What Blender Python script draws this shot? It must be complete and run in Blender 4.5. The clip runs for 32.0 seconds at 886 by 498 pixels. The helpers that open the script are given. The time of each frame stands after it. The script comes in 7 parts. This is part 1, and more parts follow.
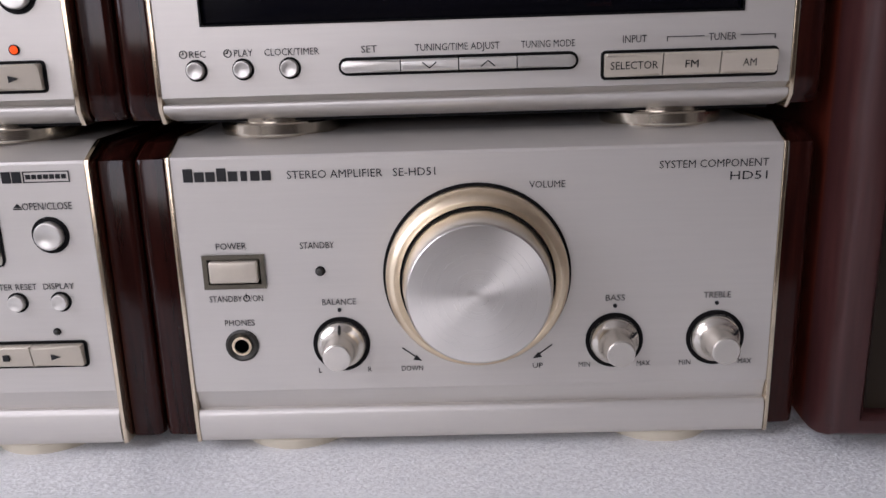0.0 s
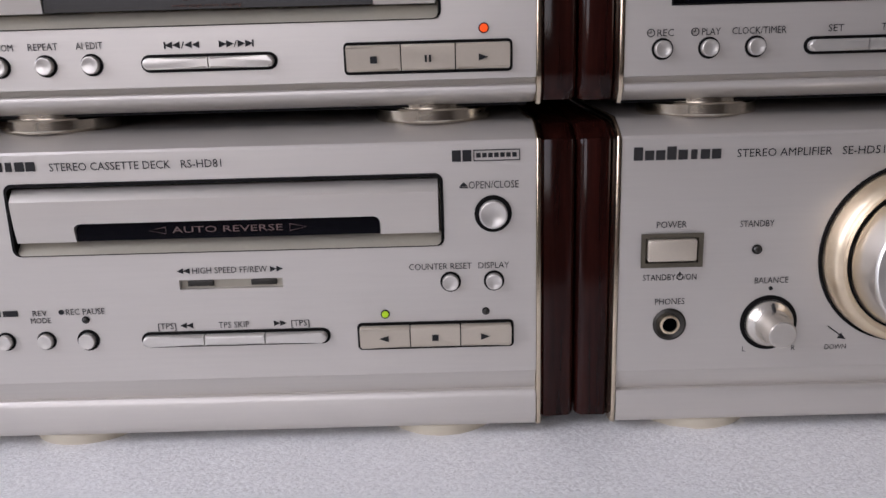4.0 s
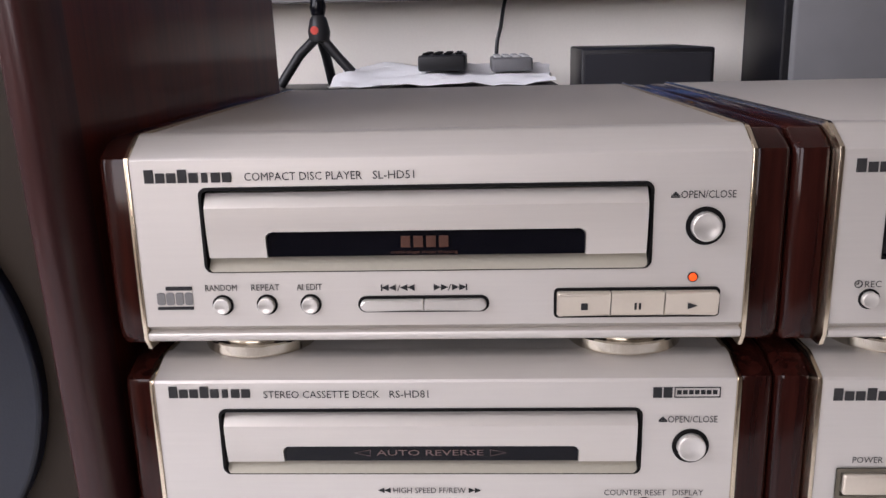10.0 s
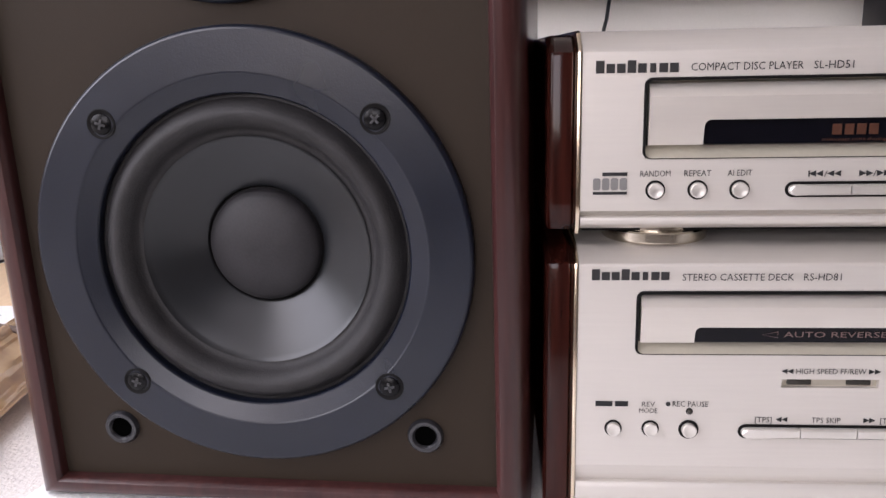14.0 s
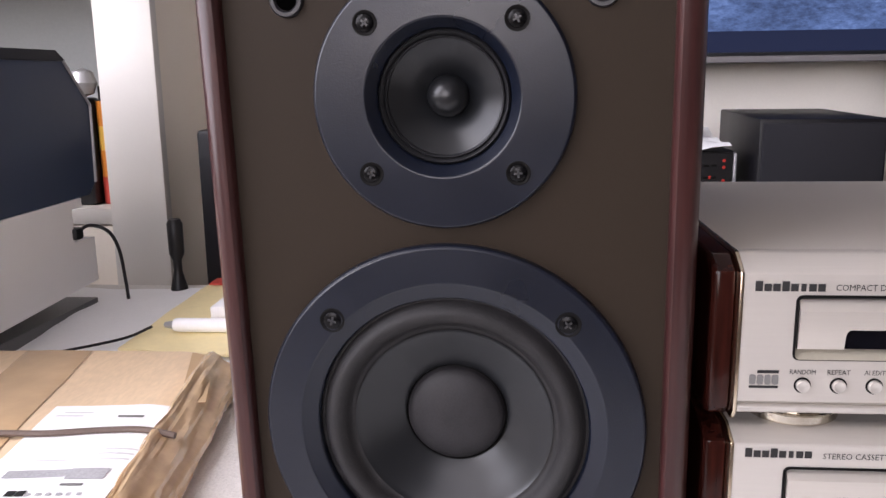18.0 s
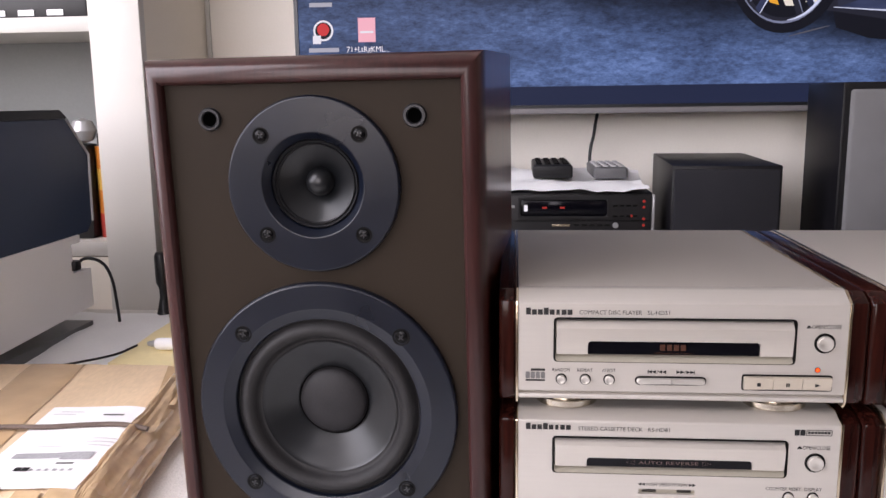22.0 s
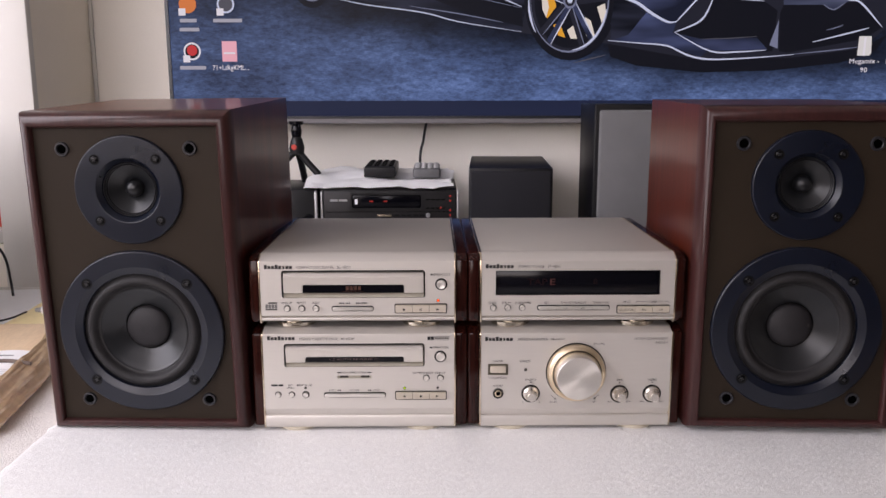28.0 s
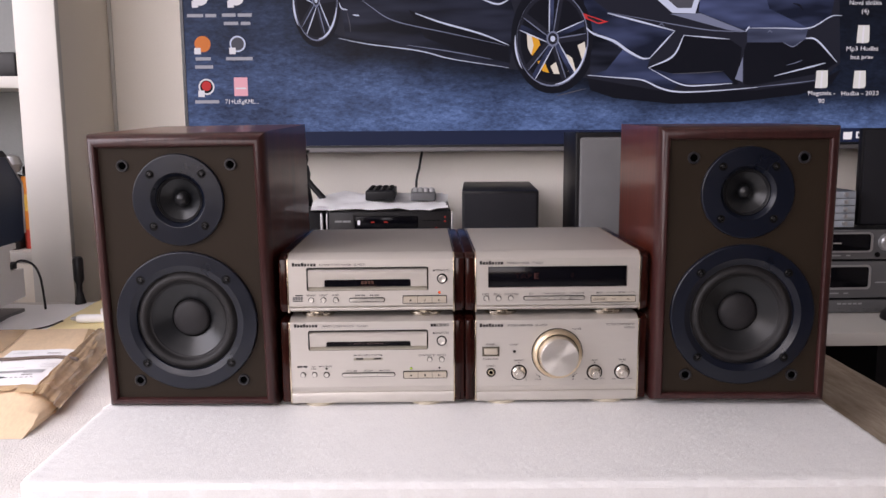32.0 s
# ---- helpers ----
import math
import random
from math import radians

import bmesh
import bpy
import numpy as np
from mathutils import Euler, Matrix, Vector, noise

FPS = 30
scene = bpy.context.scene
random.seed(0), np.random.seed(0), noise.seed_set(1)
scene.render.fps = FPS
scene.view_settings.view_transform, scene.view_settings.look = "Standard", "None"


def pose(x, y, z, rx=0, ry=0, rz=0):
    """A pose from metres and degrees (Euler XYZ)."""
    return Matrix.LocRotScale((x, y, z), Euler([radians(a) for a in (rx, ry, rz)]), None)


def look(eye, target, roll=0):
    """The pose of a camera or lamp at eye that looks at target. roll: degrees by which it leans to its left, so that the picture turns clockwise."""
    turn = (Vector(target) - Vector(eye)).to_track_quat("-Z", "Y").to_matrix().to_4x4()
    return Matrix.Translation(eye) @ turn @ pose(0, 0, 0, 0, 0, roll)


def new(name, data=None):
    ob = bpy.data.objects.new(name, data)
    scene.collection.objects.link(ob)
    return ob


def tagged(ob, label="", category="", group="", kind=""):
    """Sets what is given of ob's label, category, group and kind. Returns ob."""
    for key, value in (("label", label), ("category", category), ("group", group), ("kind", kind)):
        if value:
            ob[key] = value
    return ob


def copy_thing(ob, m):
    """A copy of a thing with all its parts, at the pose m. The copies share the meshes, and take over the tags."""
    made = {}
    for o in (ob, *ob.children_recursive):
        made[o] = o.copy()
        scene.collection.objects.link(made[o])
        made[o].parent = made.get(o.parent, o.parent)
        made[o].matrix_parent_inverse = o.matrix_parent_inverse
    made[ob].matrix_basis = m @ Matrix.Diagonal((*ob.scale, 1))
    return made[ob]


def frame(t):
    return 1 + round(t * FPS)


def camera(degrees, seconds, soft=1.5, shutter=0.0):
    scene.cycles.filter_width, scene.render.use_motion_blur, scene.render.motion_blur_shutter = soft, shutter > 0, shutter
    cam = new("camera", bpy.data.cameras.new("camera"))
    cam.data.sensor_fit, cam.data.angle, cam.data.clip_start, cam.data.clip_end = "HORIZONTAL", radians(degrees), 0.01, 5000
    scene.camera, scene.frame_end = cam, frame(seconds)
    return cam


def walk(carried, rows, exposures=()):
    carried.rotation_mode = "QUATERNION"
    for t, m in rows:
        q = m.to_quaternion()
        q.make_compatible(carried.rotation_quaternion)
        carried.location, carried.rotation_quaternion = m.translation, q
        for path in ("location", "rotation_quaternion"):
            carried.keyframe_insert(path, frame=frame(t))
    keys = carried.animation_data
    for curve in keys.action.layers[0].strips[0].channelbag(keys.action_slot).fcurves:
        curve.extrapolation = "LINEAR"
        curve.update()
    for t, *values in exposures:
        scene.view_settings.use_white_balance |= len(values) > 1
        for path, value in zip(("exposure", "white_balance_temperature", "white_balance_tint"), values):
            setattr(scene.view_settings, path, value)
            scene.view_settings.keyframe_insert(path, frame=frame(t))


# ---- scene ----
cam = camera(55.9, 32.0)
PATH = [
    (0, (0.11146, -0.27142, 0.14726), (0.0721, 1.6581, -0.3776), -1.77),
    (0.5, (0.10121, -0.27177, 0.14939), (0.0669, 1.6554, -0.3843), -1.63),
    (1, (0.08545, -0.27207, 0.14717), (0.0752, 1.6557, -0.3855), -1.57),
    (1.5, (0.06473, -0.27232, 0.14720), (0.0730, 1.6541, -0.3901), -1.61),
    (2, (0.04662, -0.27193, 0.14355), (0.0522, 1.6598, -0.3744), -1.73),
    (2.5, (0.02782, -0.27294, 0.14295), (0.0279, 1.6593, -0.3731), -1.65),
    (3, (0.00702, -0.27351, 0.14130), (0.0027, 1.6605, -0.3683), -1.62),
    (3.5, (-0.01624, -0.27621, 0.14017), (-0.0315, 1.6615, -0.3547), -1.68),
    (4, (-0.04216, -0.27676, 0.14149), (-0.0516, 1.6594, -0.3596), -1.62),
    (4.5, (-0.06608, -0.27727, 0.14426), (-0.0769, 1.6599, -0.3529), -1.74),
    (6.5, (-0.09077, -0.27654, 0.14924), (-0.2305, 1.6593, -0.3335), -2.04),
    (7, (-0.09316, -0.27586, 0.16217), (-0.2342, 1.6575, -0.3298), -2.03),
    (7.5, (-0.09456, -0.27536, 0.17356), (-0.2250, 1.6621, -0.3053), -1.86),
    (8, (-0.09584, -0.27417, 0.18685), (-0.2213, 1.6657, -0.2836), -1.69),
    (8.5, (-0.09734, -0.27262, 0.20126), (-0.2069, 1.6673, -0.2728), -1.42),
    (9, (-0.09909, -0.27108, 0.21052), (-0.1969, 1.6667, -0.2748), -1.43),
    (9.5, (-0.09917, -0.26877, 0.21679), (-0.1911, 1.6679, -0.2740), -1.45),
    (10, (-0.09817, -0.26656, 0.22103), (-0.1863, 1.6696, -0.2724), -1.35),
    (10.5, (-0.09737, -0.26826, 0.22691), (-0.1973, 1.6640, -0.2794), -1.39),
    (11, (-0.10644, -0.27079, 0.22635), (-0.1937, 1.6627, -0.2776), -1.28),
    (11.5, (-0.12127, -0.27620, 0.21984), (-0.2222, 1.6602, -0.2702), -1.39),
    (12, (-0.14281, -0.28314, 0.20887), (-0.2425, 1.6555, -0.2725), -1.34),
    (12.5, (-0.16819, -0.29086, 0.20037), (-0.2700, 1.6484, -0.2780), -1.33),
    (13, (-0.19684, -0.29647, 0.19522), (-0.2936, 1.6407, -0.2926), -1.36),
    (13.5, (-0.21609, -0.30019, 0.18304), (-0.3794, 1.6422, -0.2645), -1.20),
    (14, (-0.24137, -0.30556, 0.18549), (-0.3805, 1.6353, -0.2768), -1.17),
    (14.5, (-0.26045, -0.31254, 0.18506), (-0.4008, 1.6305, -0.2674), -1.24),
    (16.5, (-0.31338, -0.33169, 0.20596), (-0.4553, 1.6110, -0.2479), -1.23),
    (17, (-0.31198, -0.33449, 0.22011), (-0.4702, 1.6119, -0.2118), -0.85),
    (17.5, (-0.31455, -0.34400, 0.24560), (-0.4764, 1.6038, -0.1796), -1.21),
    (18, (-0.31075, -0.35365, 0.26879), (-0.4776, 1.6150, -0.1461), -0.80),
    (18.5, (-0.30839, -0.35782, 0.28742), (-0.4811, 1.5997, -0.1030), -0.85),
    (19, (-0.30741, -0.36746, 0.30548), (-0.4848, 1.5912, -0.0579), -1.16),
    (19.5, (-0.30099, -0.38119, 0.31624), (-0.4819, 1.5791, -0.0467), -1.04),
    (20, (-0.28667, -0.40235, 0.31602), (-0.4758, 1.5587, -0.0283), -1.03),
    (20.5, (-0.26527, -0.42924, 0.31154), (-0.4633, 1.5313, -0.0307), -0.94),
    (21, (-0.24848, -0.45325, 0.30610), (-0.4493, 1.5067, -0.0378), -0.85),
    (21.5, (-0.23098, -0.47963, 0.31097), (-0.4244, 1.4806, -0.0354), -0.79),
    (22, (-0.21438, -0.51210, 0.30987), (-0.3874, 1.4492, -0.0416), -0.76),
    (22.5, (-0.19281, -0.54786, 0.31585), (-0.3457, 1.4141, -0.0408), -0.84),
    (23, (-0.17361, -0.58372, 0.31441), (-0.3059, 1.3770, -0.0573), -0.94),
    (23.5, (-0.15845, -0.61858, 0.31739), (-0.2620, 1.3417, -0.0652), -0.85),
    (24, (-0.14828, -0.64447, 0.32036), (-0.2238, 1.3158, -0.0690), -0.69),
    (24.5, (-0.13450, -0.66933, 0.32522), (-0.1928, 1.2911, -0.0661), -0.42),
    (25, (-0.12293, -0.69235, 0.33251), (-0.1695, 1.2680, -0.0610), -0.25),
    (25.5, (-0.10698, -0.71733, 0.33890), (-0.1455, 1.2424, -0.0587), -0.17),
    (26, (-0.08565, -0.73790, 0.34164), (-0.1101, 1.2217, -0.0573), -0.17),
    (26.5, (-0.06678, -0.76355, 0.34766), (-0.0749, 1.1954, -0.0555), -0.08),
    (28.5, (-0.02990, -0.87113, 0.35772), (-0.0017, 1.0962, -0.0014), -0.05),
    (29, (-0.03031, -0.90128, 0.35318), (0.0032, 1.0683, 0.0074), 0.01),
    (29.5, (-0.02977, -0.92831, 0.35314), (0.0033, 1.0433, 0.0191), -0.12),
    (30, (-0.03961, -0.94783, 0.34959), (0.0008, 1.0252, 0.0249), -0.07),
    (30.5, (-0.04384, -0.96733, 0.34573), (-0.0049, 1.0076, 0.0327), -0.21),
    (31, (-0.04357, -0.98148, 0.34484), (-0.0032, 0.9949, 0.0410), -0.29),
    (31.5, (-0.04411, -0.99239, 0.34511), (-0.0034, 0.9844, 0.0441), -0.40),
    (32, (-0.04646, -1.00439, 0.34363), (-0.0018, 0.9739, 0.0534), -0.37),
]
# stops, kelvin and tint of the film camera along its way
EXPOSURES = [(0, -0.53, 6220, 22), (1.5, -0.56, 6230, 22), (3, -0.70, 6240, 22), (4.5, -0.72, 6280, 22), (7, -0.42, 6350, 22), (8, -0.22, 6400, 22), (9, -0.12, 6450, 22), (12, 0.00, 6520, 23), (14, 0.11, 6600, 23), (16, 0.14, 6600, 23), (20, 0.22, 6620, 23), (22, 0.08, 6720, 23), (23, -0.09, 6750, 24), (24, -0.17, 6750, 24), (26, -0.24, 6800, 24), (32, -0.20, 6850, 25)]
walk(cam, [(t, look(eye, target, roll)) for t, eye, target, roll in PATH], EXPOSURES)


# ---- world, daylight and exposure ----
world = bpy.data.worlds.new("daylight")
scene.world = world
world.use_nodes = True
wn = world.node_tree.nodes
sky = wn.new("ShaderNodeTexSky")
sky.sky_type = "NISHITA"
sky.sun_disc = False
sky.sun_elevation, sky.sun_rotation = radians(38), radians(200)
world.node_tree.links.new(sky.outputs[0], wn["Background"].inputs[0])
wn["Background"].inputs[1].default_value = 0.12

sun = new("sun", bpy.data.lights.new("sun", "SUN"))
sun.data.energy, sun.data.angle, sun.data.color = 0.8, radians(10), (1.0, 0.95, 0.88)
sun.matrix_world = look((-2.0, -4.0, 3.4), (0, 0, 0))


def window_light(name, eye, target, w, h, power, colour):
    lamp = new(name, bpy.data.lights.new(name, "AREA"))
    lamp.data.shape, lamp.data.size, lamp.data.size_y = "RECTANGLE", w, h
    lamp.data.energy, lamp.data.color = power, colour
    lamp.matrix_world = look(eye, target)
    return lamp


window_light("window_daylight_west", (-1.66, -0.45, 0.92), (-0.45, 0.08, 0.05), 1.95, 1.46, 56, (0.92, 0.96, 1.0))
window_light("window_daylight_south", (-0.90, -3.02, 0.85), (-0.6, 0.0, 0.7), 1.55, 1.3, 31, (0.97, 0.98, 1.0))


# ---- mesh helpers ----
def link(name, bm, material, parent=None, label="", smooth=True, sharp=32):
    bmesh.ops.recalc_face_normals(bm, faces=bm.faces[:])
    me = bpy.data.meshes.new(name)
    bm.to_mesh(me)
    bm.free()
    if smooth:
        for p in me.polygons:
            p.use_smooth = True
        me.set_sharp_from_angle(angle=radians(sharp))
    me.materials.append(material)
    ob = new(name, me)
    if parent is not None:
        ob.parent = parent
        up = Matrix.Identity(4)
        above = parent
        while above is not None:
            up = above.matrix_basis @ up if above.parent is None else above.matrix_parent_inverse @ above.matrix_basis @ up
            above = above.parent
        ob.matrix_parent_inverse = up.inverted()
    if label:
        tagged(ob, label)
    return ob


def part(name, bm, material, parent, label="", smooth=True, sharp=32):
    return link(name, bm, material, parent, label, smooth, sharp)


def thing(name, at, label, category, group="", kind=""):
    ob = new(name)
    ob.empty_display_size = 0.02
    ob.matrix_basis = Matrix.Translation(at)
    return tagged(ob, label, category, group, kind)


def add_box(bm, x0, x1, y0, y1, z0, z1, bevel=0.0, segments=2):
    made = bmesh.ops.create_cube(bm, size=1.0)["verts"]
    bmesh.ops.scale(bm, vec=(x1 - x0, y1 - y0, z1 - z0), verts=made)
    bmesh.ops.translate(bm, vec=((x0 + x1) / 2, (y0 + y1) / 2, (z0 + z1) / 2), verts=made)
    if bevel:
        edges = list({e for v in made for e in v.link_edges})
        bmesh.ops.bevel(bm, geom=edges, offset=bevel, segments=segments, affect="EDGES", profile=0.5)
    return bm


def box(x0, x1, y0, y1, z0, z1, bevel=0.0, segments=2):
    return add_box(bmesh.new(), x0, x1, y0, y1, z0, z1, bevel, segments)


def add_prism(bm, outline, a, b, axis="x"):
    """A closed outline pushed from a to b along an axis. axis x: outline of (y, z); y: (x, z); z: (x, y)."""
    def at(p, q, d):
        return {"x": (d, p, q), "y": (p, d, q), "z": (p, q, d)}[axis]
    one = [bm.verts.new(at(p, q, a)) for p, q in outline]
    two = [bm.verts.new(at(p, q, b)) for p, q in outline]
    bm.faces.new(one)
    bm.faces.new(two[::-1])
    for i in range(len(one)):
        j = (i + 1) % len(one)
        bm.faces.new((one[i], one[j], two[j], two[i]))
    return bm


def prism(outline, a, b, axis="x"):
    return add_prism(bmesh.new(), outline, a, b, axis)


def add_lathe(bm, profile, cx, cy, cz, steps=48, axis="y"):
    """profile: (radius, along) points turned about an axis through (cx, cy, cz)."""
    rings = []
    for r, d in profile:
        ring = []
        if r < 1e-6:
            p = {"y": (cx, cy + d, cz), "z": (cx, cy, cz + d), "x": (cx + d, cy, cz)}[axis]
            rings.append([bm.verts.new(p)])
            continue
        for k in range(steps):
            a = 2 * math.pi * k / steps
            u, v = r * math.cos(a), r * math.sin(a)
            p = {"y": (cx + u, cy + d, cz + v), "z": (cx + u, cy + v, cz + d), "x": (cx + d, cy + u, cz + v)}[axis]
            ring.append(bm.verts.new(p))
        rings.append(ring)
    for one, two in zip(rings, rings[1:]):
        for k in range(steps):
            j = (k + 1) % steps
            if len(one) == 1 and len(two) == 1:
                continue
            if len(one) == 1:
                bm.faces.new((one[0], two[j], two[k]))
            elif len(two) == 1:
                bm.faces.new((one[k], one[j], two[0]))
            else:
                bm.faces.new((one[k], one[j], two[j], two[k]))
    return bm


def lathe(profile, cx, cy, cz, steps=48, axis="y"):
    return add_lathe(bmesh.new(), profile, cx, cy, cz, steps, axis)


def add_tube(bm, points, radius, steps=8):
    pts = [Vector(p) for p in points]
    rings = []
    for i, p in enumerate(pts):
        way = (pts[min(i + 1, len(pts) - 1)] - pts[max(i - 1, 0)]).normalized()
        side = way.cross(Vector((0, 0, 1)) if abs(way.z) < 0.9 else Vector((1, 0, 0))).normalized()
        top = side.cross(way)
        rings.append([bm.verts.new(p + radius * (math.cos(2 * math.pi * k / steps) * side + math.sin(2 * math.pi * k / steps) * top)) for k in range(steps)])
    for one, two in zip(rings, rings[1:]):
        for k in range(steps):
            j = (k + 1) % steps
            bm.faces.new((one[k], one[j], two[j], two[k]))
    bm.faces.new(rings[0])
    bm.faces.new(rings[-1][::-1])
    return bm


def glide(points, n=8):
    """A smooth run of points through a few given ones."""
    pts = [Vector(p) for p in points]
    pts = [2 * pts[0] - pts[1]] + pts + [2 * pts[-1] - pts[-2]]
    out = []
    for a, b, c, d in zip(pts, pts[1:], pts[2:], pts[3:]):
        for k in range(n):
            t = k / n
            out.append(0.5 * (2 * b + (c - a) * t + (2 * a - 5 * b + 4 * c - d) * t * t + (3 * b - a - 3 * c + d) * t ** 3))
    out.append(pts[-2])
    return out


def rounded(x0, x1, z0, z1, r, n=5):
    """The outline of a rectangle with rounded corners."""
    out = []
    for cx, cz, a0 in ((x1 - r, z1 - r, 0), (x0 + r, z1 - r, 90), (x0 + r, z0 + r, 180), (x1 - r, z0 + r, 270)):
        for k in range(n + 1):
            a = radians(a0 + 90 * k / n)
            out.append((cx + r * math.cos(a), cz + r * math.sin(a)))
    return out


def lettering(parent, words, x0, x1, z, tall, material, y=-0.0003, thick=0.00012, name="lettering", lean=0.0):
    """Words on a front that faces -y, from x0 to x1 on the line z, with capitals of that height."""
    curve = bpy.data.curves.new("words", "FONT")
    curve.body, curve.size, curve.extrude, curve.resolution_u, curve.shear = words, 1.0, 0.0, 2, lean
    ob = bpy.data.objects.new("words", curve)
    scene.collection.objects.link(ob)
    deps = bpy.context.evaluated_depsgraph_get()
    me = bpy.data.meshes.new_from_object(ob.evaluated_get(deps))
    bpy.data.objects.remove(ob)
    bpy.data.curves.remove(curve)
    bm = bmesh.new()
    bm.from_mesh(me)
    bpy.data.meshes.remove(me)
    if not bm.verts:
        return None
    lo, hi = min(v.co.x for v in bm.verts), max(v.co.x for v in bm.verts)
    k, s = (x1 - x0) / max(hi - lo, 1e-6), tall / 0.7
    for v in bm.verts:
        v.co = Vector((x0 + (v.co.x - lo) * k, y, z + v.co.y * s))
    return part(name, bm, material, parent, smooth=False)


# ---- materials ----
def nodes_of(name):
    m = bpy.data.materials.new(name)
    m.use_nodes = True
    return m, m.node_tree.nodes, m.node_tree.links, m.node_tree.nodes["Principled BSDF"]


def surface(name, colour, rough=0.5, metal=0.0, vary=0.12, grain=400.0, bump=0.1, stretch=(1, 1, 1), coat=0.0, depth=0.0004, second=12.0, rough_vary=0.1, sheen=0.0, coat_rough=0.05, spec=0.5):
    m, n, l, b = nodes_of(name)
    b.inputs["Metallic"].default_value = metal
    b.inputs["Specular IOR Level"].default_value = spec
    b.inputs["Coat Weight"].default_value = coat
    b.inputs["Coat Roughness"].default_value = coat_rough
    b.inputs["Sheen Weight"].default_value = sheen
    where = n.new("ShaderNodeTexCoord")
    scale = n.new("ShaderNodeMapping")
    scale.inputs["Scale"].default_value = stretch
    l.new(where.outputs["Object"], scale.inputs["Vector"])
    fine, broad = n.new("ShaderNodeTexNoise"), n.new("ShaderNodeTexNoise")
    fine.inputs["Scale"].default_value, fine.inputs["Detail"].default_value = grain, 4
    broad.inputs["Scale"].default_value, broad.inputs["Detail"].default_value = second, 3
    for t in (fine, broad):
        l.new(scale.outputs[0], t.inputs["Vector"])
    both = n.new("ShaderNodeMath")
    both.operation = "MULTIPLY_ADD"
    both.inputs[1].default_value = 0.5
    l.new(fine.outputs["Fac"], both.inputs[0])
    half = n.new("ShaderNodeMath")
    half.operation = "MULTIPLY"
    half.inputs[1].default_value = 0.5
    l.new(broad.outputs["Fac"], half.inputs[0])
    l.new(half.outputs[0], both.inputs[2])
    ramp = n.new("ShaderNodeValToRGB")
    e = ramp.color_ramp.elements
    e[0].position, e[1].position = 0.3, 0.7
    e[0].color = (*[c * (1 - vary) for c in colour], 1)
    e[1].color = (*[min(1, c * (1 + vary)) for c in colour], 1)
    l.new(both.outputs[0], ramp.inputs[0])
    l.new(ramp.outputs[0], b.inputs["Base Color"])
    rr = n.new("ShaderNodeMapRange")
    rr.inputs["To Min"].default_value = max(0.02, rough * (1 - rough_vary))
    rr.inputs["To Max"].default_value = min(1, rough * (1 + rough_vary))
    l.new(broad.outputs["Fac"], rr.inputs["Value"])
    l.new(rr.outputs[0], b.inputs["Roughness"])
    if bump:
        bp = n.new("ShaderNodeBump")
        bp.inputs["Strength"].default_value, bp.inputs["Distance"].default_value = bump, depth
        l.new(fine.outputs["Fac"], bp.inputs["Height"])
        l.new(bp.outputs[0], b.inputs["Normal"])
    return m


def wood(name, dark, light, rough, coat, along=(1, 1, 0.05), grain=90.0, bump=0.05, spec=0.5):
    m, n, l, b = nodes_of(name)
    b.inputs["Specular IOR Level"].default_value = spec
    where, scale = n.new("ShaderNodeTexCoord"), n.new("ShaderNodeMapping")
    scale.inputs["Scale"].default_value = along
    l.new(where.outputs["Object"], scale.inputs["Vector"])
    fine, broad = n.new("ShaderNodeTexNoise"), n.new("ShaderNodeTexNoise")
    fine.inputs["Scale"].default_value, fine.inputs["Detail"].default_value, fine.inputs["Distortion"].default_value = grain * 6, 6, 0.4
    broad.inputs["Scale"].default_value, broad.inputs["Detail"].default_value, broad.inputs["Distortion"].default_value = grain, 4, 1.2
    for t in (fine, broad):
        l.new(scale.outputs[0], t.inputs["Vector"])
    mix = n.new("ShaderNodeMix")
    mix.data_type = "FLOAT"
    mix.inputs[0].default_value = 0.45
    l.new(broad.outputs["Fac"], mix.inputs[2])
    l.new(fine.outputs["Fac"], mix.inputs[3])
    ramp = n.new("ShaderNodeValToRGB")
    e = ramp.color_ramp.elements
    e[0].position, e[1].position = 0.34, 0.66
    e[0].color, e[1].color = (*dark, 1), (*light, 1)
    l.new(mix.outputs[0], ramp.inputs[0])
    l.new(ramp.outputs[0], b.inputs["Base Color"])
    b.inputs["Roughness"].default_value = rough
    b.inputs["Coat Weight"].default_value, b.inputs["Coat Roughness"].default_value = coat, 0.06
    bp = n.new("ShaderNodeBump")
    bp.inputs["Strength"].default_value, bp.inputs["Distance"].default_value = bump, 0.0003
    l.new(fine.outputs["Fac"], bp.inputs["Height"])
    l.new(bp.outputs[0], b.inputs["Normal"])
    return m


def glow(name, colour, strength):
    m, n, l, b = nodes_of(name)
    b.inputs["Base Color"].default_value = (*[c * 0.05 for c in colour], 1)
    b.inputs["Specular IOR Level"].default_value = 0.08
    b.inputs["Emission Color"].default_value = (*colour, 1)
    b.inputs["Emission Strength"].default_value = strength
    b.inputs["Roughness"].default_value = 0.3
    return m


